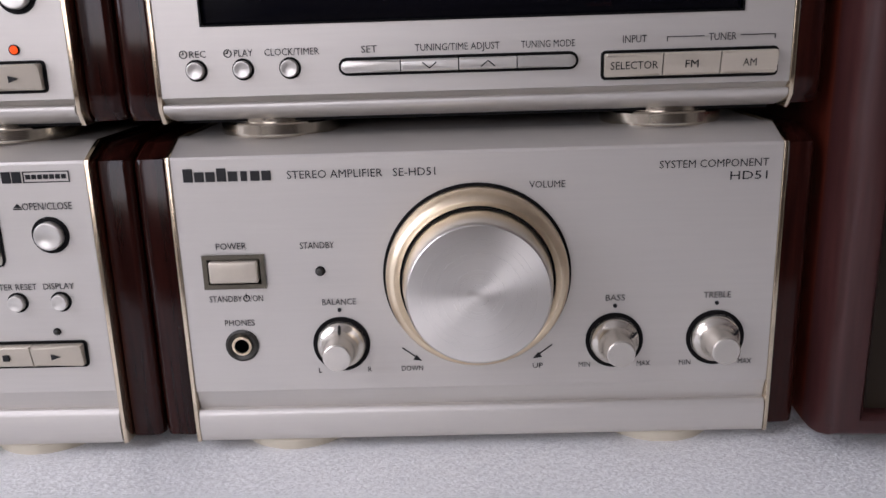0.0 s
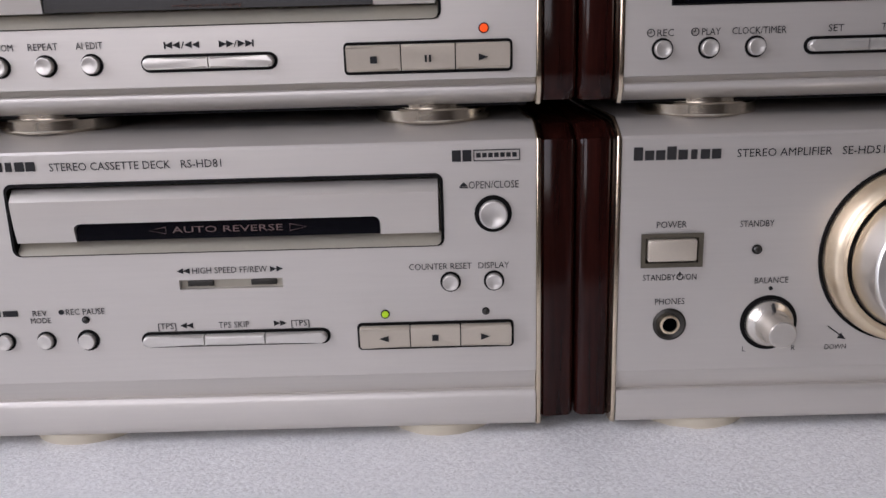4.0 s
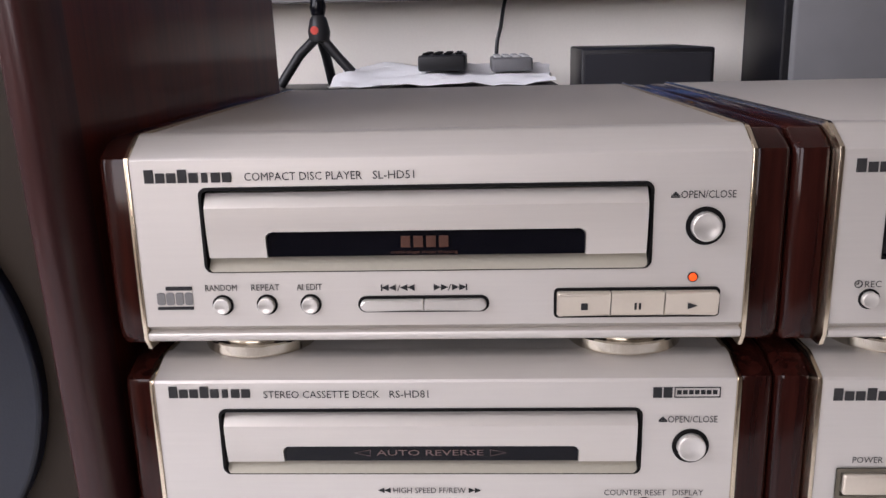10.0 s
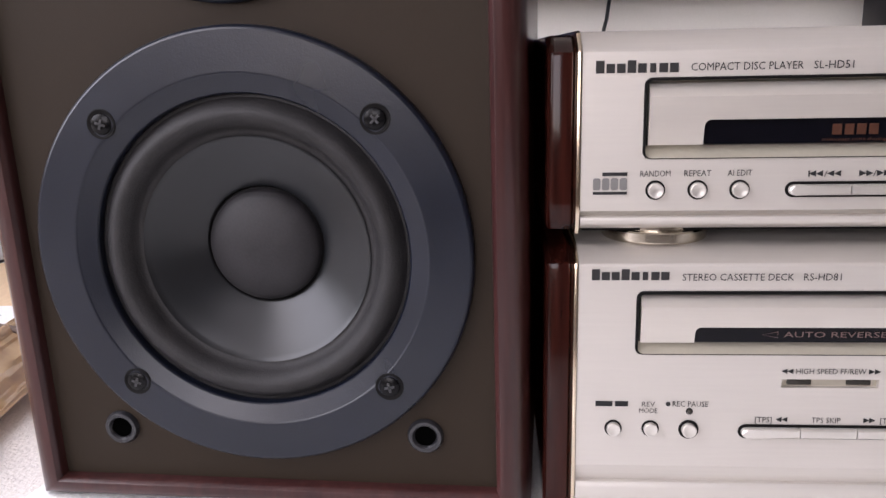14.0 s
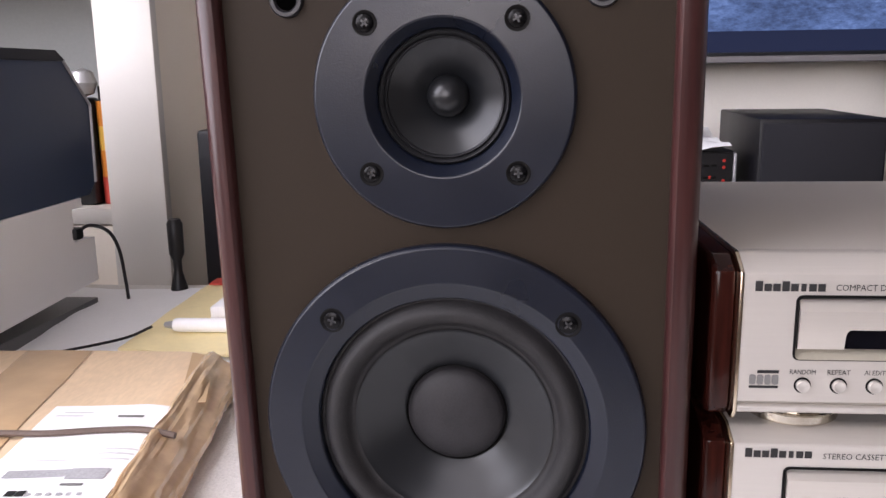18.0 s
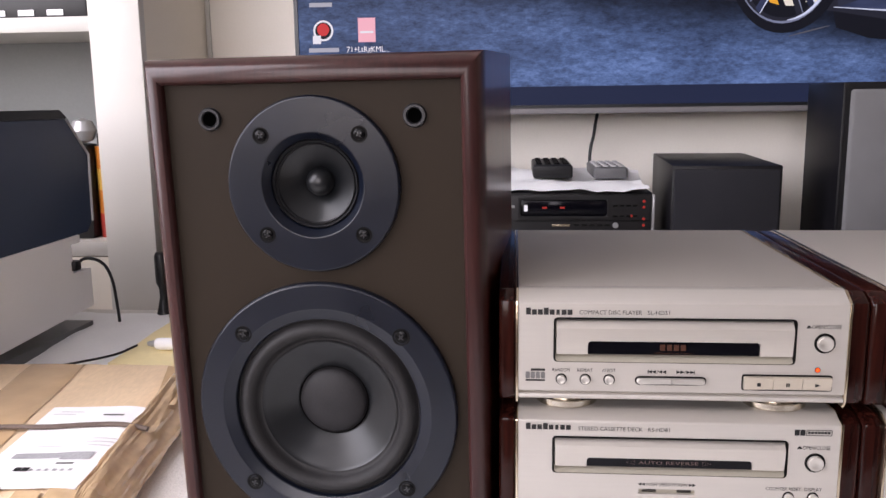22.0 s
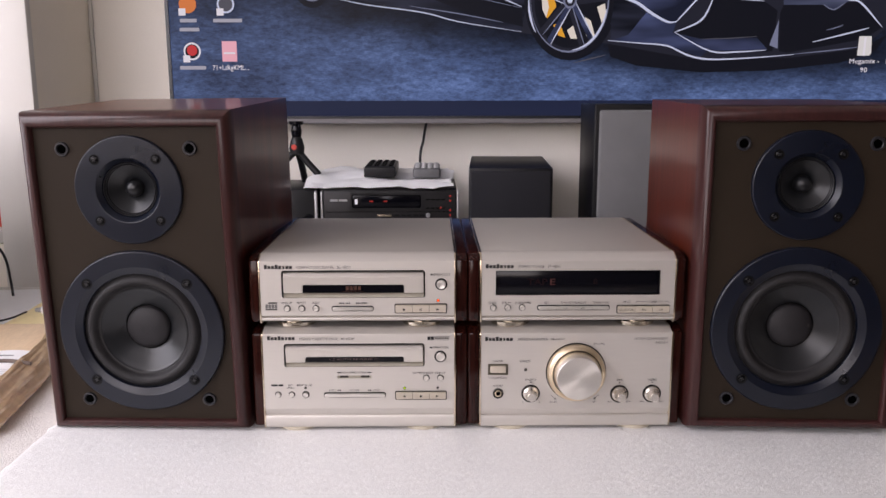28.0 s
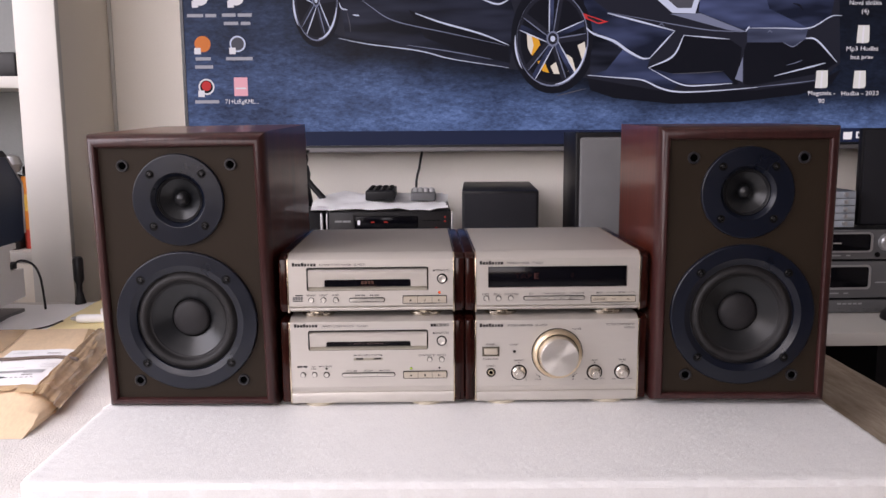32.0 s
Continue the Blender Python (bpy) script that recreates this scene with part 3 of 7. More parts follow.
def bookshelf_speaker(label):
    W, H, D, F = 0.2140, 0.3383, 0.252, -0.0100
    t = thing("bookshelf_speaker", (0, 0, 0), label, "loudspeaker", "pair of two-way speakers")
    bm = frame_ring(W, H)
    bmesh.ops.translate(bm, vec=(0, F, 0), verts=bm.verts[:])
    part("front_moulding", bm, CABINET_FRAME, t, "mitred rounded mahogany front moulding")
    body = bmesh.new()
    y0, y1 = F + 0.020, F + D
    add_box(body, -W / 2, W / 2, y0, y1, 0, H)
    bmesh.ops.delete(body, geom=[f for f in body.faces if abs(f.calc_center_median().y - y0) < 1e-5], context="FACES")
    part("cabinet", body, CABINET, t, smooth=False)
    yb = -0.0035
    part("baffle", baffle_board(W / 2 - 0.0132, yb, 0.0108, H - 0.0158), BAFFLE, t, "olive-brown flat baffle board", smooth=False)
    # woofer
    wz, wr = 0.1097, 0.0870
    wf = part("woofer", lathe([(wr, 0.000), (wr, -0.0036), (wr - 0.0003, -0.0043), (wr - 0.0009, -0.0050), (wr - 0.0016, -0.0053), (0.0706, -0.0058), (0.0700, -0.0057), (0.0695, -0.0054), (0.0630, -0.0028), (0.0625, -0.0022), (0.0622, -0.0012), (0.0621, 0.006)], 0, yb, wz, 144), FLANGE, t, "round slate-blue woofer flange with a bright outer edge", sharp=9)
    part("surround", lathe([(0.0623, 0.0012), (0.0608, 0.0009), (0.0602, 0.0002), (0.0593, -0.0010), (0.0580, -0.0028), (0.0564, -0.0040), (0.0545, -0.0044), (0.0526, -0.0038), (0.0508, -0.0022), (0.0495, -0.0002), (0.0486, 0.0016), (0.0474, 0.0024), (0.0458, 0.0028)], 0, yb, wz, 112), RUBBER, wf, "dusty black rubber half-roll surround")
    part("cone", lathe([(0.0462, 0.0022), (0.0456, 0.0028), (0.0440, 0.0036), (0.0380, 0.0072), (0.0310, 0.0112), (0.0262, 0.0138), (0.0246, 0.0148), (0.0240, 0.0162)], 0, yb, wz, 112), CONE, wf, "graphite satin cone")
    part("cap_groove", lathe([(0.0246, 0.0150), (0.0238, 0.0158), (0.0228, 0.0152)], 0, yb, wz, 72), BLACK_GAP, wf)
    part("dust_cap", lathe([(0.0233, 0.0156), (0.0230, 0.0138), (0.0222, 0.0124), (0.0200, 0.0110), (0.0150, 0.0092), (0.0090, 0.0080), (0.0040, 0.0075), (0, 0.0074)], 0, yb, wz, 72), CAP, wf, "dusty grey domed dust cap")
    for k, (sx, sz) in enumerate(((-1, 1), (1, 1), (1, -1), (-1, -1))):
        screw(wf, sx * 0.0524, yb - 0.0055, wz + sz * 0.0524, 0.0046, 17 + 31 * k)
    # tweeter
    tz, tr = 0.2592, 0.0552
    tw = part("tweeter", lathe([(tr, 0.0), (tr, -0.0030), (tr - 0.0003, -0.0036), (tr - 0.0008, -0.0042), (tr - 0.0014, -0.0045), (0.0334, -0.0050), (0.0329, -0.0049), (0.0325, -0.0046), (0.0288, 0.0002), (0.0284, 0.0010), (0.0283, 0.0044)], 0, yb, tz, 120), FLANGE, t, "round slate-blue tweeter flange", sharp=9)
    part("surround", lathe([(0.0286, 0.0030), (0.0280, 0.0014), (0.0272, 0.0006), (0.0264, 0.0014), (0.0258, 0.0026), (0.0252, 0.0016), (0.0246, 0.0022), (0.0242, 0.0042)], 0, yb, tz, 72), BLACK_PLASTIC, tw)
    part("cone", lathe([(0.0244, 0.0034), (0.0225, 0.0048), (0.0170, 0.0088), (0.0115, 0.0128), (0.0090, 0.0146)], 0, yb, tz, 72), CONE, tw)
    part("dust_cap", lathe([(0.0092, 0.0142), (0.0088, 0.0112), (0.0077, 0.0078), (0.0057, 0.0054), (0.0030, 0.0042), (0, 0.0038)], 0, yb, tz, 44), CONE, tw, "small dark domed dust cap")
    for k, (sx, sz) in enumerate(((-1, 1), (1, 1), (1, -1), (-1, -1))):
        screw(tw, sx * 0.0312, yb - 0.0048, tz + sz * 0.0312, 0.0042, 40 + 23 * k)
    # sockets for the missing grille
    for sx in (-1, 1):
        for z in (0.0336, 0.3007):
            sk = part("grille_socket", lathe([(0.0074, 0.0005), (0.0073, -0.0012), (0.0066, -0.0022), (0.0052, -0.0022), (0.0045, -0.0012), (0.0043, 0.004), (0.0, 0.0045)], sx * 0.0650, yb, z, 28), SOCKET, t, "grey plastic grille socket")
            part("hole", lathe([(0.0043, -0.0007), (0.0, -0.0006)], sx * 0.0650, yb, z, 20), HOLE, sk)
    return t


CABINET_FRAME = wood("mahogany_moulding", (0.025, 0.0085, 0.0086), (0.053, 0.0178, 0.0162), 0.32, 0.15, (1, 1, 0.06), 70, spec=0.30)
left_speaker = bookshelf_speaker("mahogany bookshelf speaker with bare slate-grey drivers, on white foam")
right_speaker = copy_thing(left_speaker, pose(0.3405, -0.0090, 0.0042, 0.70, 0.0, -3.0))
left_speaker.matrix_basis = pose(-0.3365, 0.0134, 0.0000, 2.2, -0.51, -3.3)


# ---- the four stereo components ----
def front_plate(x0, x1, z0, z1, holes, y=0.0, deep=0.010):
    """A flat front at y with rectangular openings whose sides go in to y + deep."""
    bm = bmesh.new()
    xs = sorted({x0, x1, *[v for h in holes for v in h[:2]]})
    zs = sorted({z0, z1, *[v for h in holes for v in h[2:]]})
    spot = {}

    def at(x, yy, z):
        key = (round(x, 6), round(yy, 6), round(z, 6))
        if key not in spot:
            spot[key] = bm.verts.new((x, yy, z))
        return spot[key]

    for a, b in zip(xs, xs[1:]):
        for c, d in zip(zs, zs[1:]):
            mx, mz = (a + b) / 2, (c + d) / 2
            if not any(h[0] < mx < h[1] and h[2] < mz < h[3] for h in holes):
                bm.faces.new((at(a, y, c), at(b, y, c), at(b, y, d), at(a, y, d)))
    for a, b, c, d in holes:
        pts = ((a, c), (b, c), (b, d), (a, d))
        for k in range(4):
            p, q = pts[k], pts[(k + 1) % 4]
            fresh = [bm.verts.new((p[0], y, p[1])), bm.verts.new((q[0], y, q[1])), bm.verts.new((q[0], y + deep, q[1])), bm.verts.new((p[0], y + deep, p[1]))]
            bm.faces.new(fresh)
    return bm


def edge_slices(outline, a, s, rows, z0, z1):
    """A side piece made of slices: each row is (distance from the front's edge, how far its outline is drawn in)."""
    bm = bmesh.new()
    rings = []
    mid = (z0 + z1) / 2
    for d, i in rows:
        ring = []
        for y, z in outline:
            yy = y + i if y < 0.1 else y
            top = max(0.0, min(1.0, (z - mid) / (z1 - mid)))
            low = max(0.0, min(1.0, (mid - z) / (mid - z0)))
            ring.append(bm.verts.new((a + s * d, yy, z - i * top ** 3 * 0.35 + i * low ** 3 * 0.25)))
        rings.append(ring)
    for one, two in zip(rings, rings[1:]):
        for k in range(len(one)):
            j = (k + 1) % len(one)
            bm.faces.new((one[k], one[j], two[j], two[k]))
    bm.faces.new(rings[0])
    bm.faces.new(rings[-1])
    return bm


def component(name, cx, z0, z1, face_top, lip_top, label, holes):
    """One slim stereo component: housing, front, rosewood cheeks, gold trims and feet."""
    half, depth = 0.1003, 0.252
    t = thing(name, (cx, 0.1, z0 - 0.006), label, "stereo component", "stereo component stack")
    x0, x1 = cx - half, cx + half
    fp = front_plate(x0, x1, lip_top, face_top, holes)
    add_prism(fp, [(0.0, face_top), (0.0005, face_top + 0.0009), (0.0100, z1 - 0.0007), (0.0112, z1 - 0.0001), (0.0165, z1), (0.0165, face_top)], x0, x1)
    part("front_panel", fp, CHAMPAGNE, t, "brushed champagne aluminium front panel")
    lower = z0 < 0.05
    gap, low = (0.0075, z0 - 0.0010) if lower else (0.0022, z0)
    zl = lip_top - gap
    out = [(0.0002, lip_top - 0.0001), (0.0005, lip_top - 0.0002), (0.0024, zl + 0.0002)]
    if lower:
        for k in range(9):
            a = radians(80 - 160 * k / 8)
            out.append((0.0024 - 0.0028 * max(0.0, math.cos(a)) ** 0.28, (zl + low) / 2 + (zl - low) / 2 * math.sin(a) / math.sin(radians(80))))
    else:
        out += [(0.0004, zl), (-0.0002, zl - 0.0003), (-0.0004, zl - 0.0009), (-0.0004, low + 0.0052), (-0.0002, low + 0.0045), (0.0006, low + 0.0037), (0.0024, low + 0.0029), (0.0060, low + 0.0016)]
    out += [(0.012, low + 0.0001), (0.012, lip_top)]
    part("lower_lip", prism(out, x0 + 0.0001, x1 - 0.0001), CHAMPAGNE, t, "rounded champagne lip under the front")
    part("housing", box(x0, x1, 0.0168, depth, z0 + 0.0006, z1 - 0.0003, 0.0012), CHAMPAGNE_TOP, t, "fine-grained champagne steel cover")
    for s in (-1, 1):
        a = cx + s * half
        cheek = 0.0141 if cx * s < 0 else 0.0126
        ft = face_top
        outline = [(0.0006, z0 - 0.0010) if lower else (0.0030, z0 + 0.0002), (0.0002 if lower else 0.0004, z0 + 0.0045), (0.0000, z0 + 0.012), (0.0000, ft - 0.001), (0.0005, ft + 0.0009), (0.0052, ft + (z1 - ft) * 0.53), (0.0100, z1 - 0.0007), (0.0125, z1 + 0.0002), (depth, z1 + 0.0002), (depth, low + 0.0002)]
        part("gold_trim", edge_slices(outline, a, s, [(0.0001, 0.0000), (0.0003, -0.0004), (0.0007, -0.0005), (0.0016, -0.0003), (0.0023, 0.0014), (0.0026, 0.0042)], z0, z1), GOLD_TRIM, t, "polished pale gold edge trim")
        rows = [(0.0027, 0.0062), (0.0027, 0.0042), (0.0031, 0.0036), (0.0038, 0.0034), (cheek - 0.0032, 0.0036)]
        rows += [(cheek - 0.0032 + 0.0032 * math.sin(radians(15 * k)), 0.0036 + 0.0034 * (1 - math.cos(radians(15 * k)))) for k in range(1, 7)]
        part("side_cheek", edge_slices(outline, a, s, rows, z0, z1), ROSEWOOD, t, "polished dark rosewood cheek")
        for y in (0.0212 if lower else 0.0285, 0.205):
            ft = part("foot", lathe([(0, -0.0062), (0.0190, -0.0062), (0.0201, -0.0060), (0.0207, -0.0054), (0.0208, -0.0050), (0.0208, -0.0018), (0.0203, -0.0012), (0.0182, -0.0010), (0.0182, 0.0012), (0, 0.0012)], cx + s * 0.0672 - 0.001, y, z0, 64, "z"), FOOT_PALE if lower else FOOT_METAL, t, "round cream plastic foot" if lower else "round turned metal foot", sharp=12)
    # Black plate deepens the shade in the gap under the component.
    part("base_plate", box(x0 + 0.002, x1 - 0.002, 0.0122, depth - 0.002, z0 - 0.0008, z0 + 0.0003), BLACK_GAP, t, "base plate blackened for the shade under the component")
    part("rear_panel", box(x0, x1, depth + 0.0002, depth + 0.003, z0 + 0.001, z1 - 0.001), BLACK_PLASTIC, t)
    return t


FOOT_METAL = surface("turned_nickel_foot", (0.58, 0.53, 0.45), 0.20, 1.0, 0.22, 300, 0.1, (1, 1, 0.02), second=60)
FOOT_PALE = surface("cream_foot_plastic", (0.56, 0.50, 0.39), 0.45, 0.0, 0.05, 300, 0.05)


def wordmark(t, x0, x1, z, tall):
    """The maker's mark, as plain dark blocks of its size."""
    w = (x1 - x0) / 8
    for k in range(8):
        top = tall if k in (0, 3) else tall * 0.74
        wide = w - 0.0005 if k != 5 else w * 0.58
        a = x0 + k * w + (w - wide) / 2
        a, b = a + wide * 0.03, a + wide * 0.97
        part("mark_block", prism([(a, z), (b, z), (b, z + top), (a, z + top)], -0.0004, 0.0004, "y"), MARK_INK, t, "dark block of the printed maker's mark" if k == 0 else "", smooth=False)


def bars(t, spans, z, tall, material=None, y=-0.0003, name="print_bar", label=""):
    bm = bmesh.new()
    for a, b in spans:
        add_box(bm, a, b, y - 0.0001, y + 0.0005, z, z + tall)
    part(name, bm, material or INK, t, label, smooth=False)


def round_button(t, x, z, r, ring=1.28, label="small round satin silver button"):
    r, d = r * 0.90, r * 0.26
    b = part("button", lathe([(r, 0.0004), (r, -0.0018 - d * 0.45), (r * 0.97, -0.0018 - d * 0.72), (r * 0.91, -0.0018 - d * 0.82), (r * 0.84, -0.0018 - d * 0.80), (r * 0.60, -0.0018 - d * 0.58), (r * 0.30, -0.0018 - d * 0.42), (0, -0.0018 - d * 0.38)], x, 0, z, 40), SATIN, t, label)
    part("ring", lathe([(r * ring, 0.0003), (r * ring, -0.0004), (r * 1.02, -0.00045), (r * 0.98, 0.0003)], x, 0, z, 36), BLACK_GAP, b)
    return b


def indicator(t, x, z, r, material, label):
    b = part("indicator", lathe([(r, 0.0002), (r, -0.0006), (r * 0.7, -0.0011), (0, -0.0014)], x, 0, z, 20), material, t, label)
    part("ring", lathe([(r * 1.3, 0.0002), (r * 1.3, -0.0005), (r, -0.0005), (r * 0.98, 0.0002)], x, 0, z, 20), BLACK_GAP, b)


def key_row(t, x0, x1, z0, z1, cuts, r, material, proud=0.0030, label="wide champagne key"):
    """A row of keys in one dark surround; r rounds the row's two ends."""
    e = 0.0010
    part("key_surround", prism(rounded(x0 - e, x1 + e, z0 - e, z1 + e, r + e), -0.0005, 0.0006, "y"), BLACK_GAP, t)
    edges = [x0, *cuts, x1]
    for k, (a, b) in enumerate(zip(edges, edges[1:])):
        a2, b2 = a + (0.0002 if k else 0), b - (0.0002 if k < len(edges) - 2 else 0)
        full = rounded(x0, x1, z0, z1, r)
        out = [(min(max(p, a2), b2), q) for p, q in full]
        clean = [p for i, p in enumerate(out) if (Vector(p) - Vector(out[i - 1])).length > 1e-6]
        bm = prism(clean, -proud, 0.0004, "y")
        front = [e2 for e2 in bm.edges if all(abs(v.co.y + proud) < 1e-6 for v in e2.verts)]
        bmesh.ops.bevel(bm, geom=front, offset=min(0.0009, (z1 - z0) * 0.2), segments=3, affect="EDGES", profile=0.5)
        if r < 0.001:
            for v in bm.verts:
                if v.co.y < -0.001:
                    v.co.y -= 0.0008 * (2 * v.co.z - z0 - z1) / (z1 - z0)
        part("key", bm, material, t, label)


def triangle(bm, x, z, w, h, way, y=-0.0034):
    """A small flat triangle; way +1 points right, -1 left, 2 up, -2 down."""
    if abs(way) == 1:
        pts = ((x - way * w / 2, z - h / 2), (x - way * w / 2, z + h / 2), (x + way * w / 2, z))
    else:
        s = 1 if way > 0 else -1
        pts = ((x - w / 2, z - s * h / 2), (x + w / 2, z - s * h / 2), (x, z + s * h / 2))
    add_prism(bm, pts, y - 0.0001, y + 0.0003, "y")


def symbol(t, kind, x, z, s, y=-0.0034, material=None):
    bm = bmesh.new()
    if kind == "stop":
        add_box(bm, x - s / 2, x + s / 2, y - 0.0001, y + 0.0003, z - s / 2, z + s / 2)
    elif kind == "pause":
        for k in (-1, 1):
            add_box(bm, x + k * s * 0.32 - s * 0.16, x + k * s * 0.32 + s * 0.16, y - 0.0001, y + 0.0003, z - s / 2, z + s / 2)
    elif kind in ("play", "back"):
        triangle(bm, x, z, s * 1.4, s, 1 if kind == "play" else -1, y)
    elif kind in ("forward", "rewind"):
        w = 1 if kind == "forward" else -1
        for k in (-0.5, 0.5):
            triangle(bm, x + k * s * 1.1, z, s * 1.1, s, w, y)
    elif kind in ("next", "previous"):
        w = 1 if kind == "next" else -1
        for k in (-0.5, 0.5):
            triangle(bm, x + k * s * 1.1, z, s * 1.1, s, w, y)
        add_box(bm, x + w * s * 1.1 - s * 0.1, x + w * s * 1.1 + s * 0.12, y - 0.0001, y + 0.0003, z - s / 2, z + s / 2)
    elif kind == "eject":
        triangle(bm, x, z + s * 0.12, s * 1.2, s * 0.6, 2, y)
        add_box(bm, x - s * 0.6, x + s * 0.6, y - 0.0001, y + 0.0003, z - s * 0.42, z - s * 0.26)
    elif kind in ("up", "down"):
        w = 1 if kind == "up" else -1
        add_tube(bm, [(x - s, y, z - w * s * 0.4), (x, y, z + w * s * 0.4), (x + s, y, z - w * s * 0.4)], s * 0.1, 5)
    elif kind == "clock":
        add_lathe(bm, [(s * 0.5, 0.0003), (s * 0.5, -0.0001), (s * 0.4, -0.0001), (s * 0.4, 0.0003)], x, y, z, 20)
        add_box(bm, x - s * 0.05, x + s * 0.05, y - 0.0001, y + 0.0003, z, z + s * 0.3)
        add_box(bm, x - s * 0.28, x, y - 0.0001, y + 0.0003, z - s * 0.05, z + s * 0.05)
    elif kind == "dot":
        add_lathe(bm, [(s * 0.5, 0.0003), (s * 0.5, -0.0002), (0, -0.0002)], x, y, z, 16)
    part("symbol", bm, material or INK, t, smooth=False)


def drawer(t, x0, x1, z0, z1, flap_z, win, top_h, label):
    """A tray front in its opening: black ring as the gap's shadow, curved flap and a smoked window in a notch."""
    rim = bmesh.new()
    out, inn = rounded(x0 - 0.0009, x1 + 0.0008, z0 - 0.0002, z1 + 0.0010, 0.0028), rounded(x0 + 0.0001, x1 - 0.0001, z0 + 0.0001, z1 - 0.0001, 0.0022)
    rows = [[rim.verts.new((p, y, q)) for p, q in ring] for ring, y in ((out, 0.0004), (out, -0.0004), (inn, -0.0005), (inn, 0.0095))]
    for one, two in zip(rows, rows[1:]):
        for k in range(len(one)):
            j = (k + 1) % len(one)
            rim.faces.new((one[k], one[j], two[j], two[k]))
    part("drawer_gap_shade", rim, BLACK_GAP, t, "thin black ring for the shadow gap round the tray")
    part("recess", box(x0, x1, 0.0085, 0.0098, z0, z1), OLIVE_GREY, t)
    part("sill", prism([(-0.0004, z0), (0.0080, z0), (0.0080, flap_z - 0.0004), (0.0035, flap_z - 0.0004)], x0 + 0.0004, x1 - 0.0004), OLIVE_GREY, t, "olive-grey sloping sill below the tray")
    fx0, fx1, fz1 = x0 + 0.0010, x1 - 0.0010, z1 - 0.0012
    wx0, wx1, wz1 = win
    fl = bmesh.new()

    def depth_at(z):
        k = (z - flap_z) / (fz1 - flap_z)
        return -0.0016 + (0.0034 * ((k - 0.80) / 0.20) if k > 0.80 else 0.0018 * ((0.80 - k) / 0.80) ** 2)

    for a, b, lo in ((fx0, wx0, flap_z), (wx0, wx1, wz1), (wx1, fx1, flap_z)):
        zs = [lo] + [z for z in [flap_z + (fz1 - flap_z) * k / 24 for k in range(25)] if z > lo + 1e-5]
        add_prism(fl, [(depth_at(z), z) for z in zs] + [(0.008, fz1), (0.008, lo)], a, b)
    for s, c in ((1, wx0), (-1, wx1)):
        arc = [(c + s * 0.0024 * (1 - math.cos(radians(18 * k))), wz1 - 0.0024 * (1 - math.sin(radians(18 * k)))) for k in range(6)]
        add_prism(fl, [(c, wz1)] + arc, depth_at(wz1), 0.003, "y")
    part("tray_flap", fl, FLAP, t, label)
    out = rounded(wx0 + 0.0003, wx1 - 0.0003, flap_z - 0.004, wz1 - 0.0002, 0.0026)
    out = [(p, max(q, flap_z + 0.0002)) for p, q in out]
    clean = [p for i, p in enumerate(out) if (Vector(p) - Vector(out[i - 1])).length > 1e-6]
    part("smoked_window", prism(clean, 0.0005, 0.0060, "y"), BLACK_GLOSS, t, "smoked black window in the flap")


FLAP = surface("satin_champagne_flap", (0.62, 0.58, 0.53), 0.38, 0.6, 0.03, 900, 0.12, (0.04, 1, 1), depth=0.0002, second=30)
SWITCH_FRAME = surface("dark_olive_switch_frame", (0.115, 0.100, 0.072), 0.35, 0.4, 0.1, 300, 0.05)
DARK_RIM = surface("dark_olive_rim", (0.035, 0.032, 0.026), 0.35, 0.4, 0.1, 300, 0.05)
LEFT, RIGHT = -0.1120, 0.1172


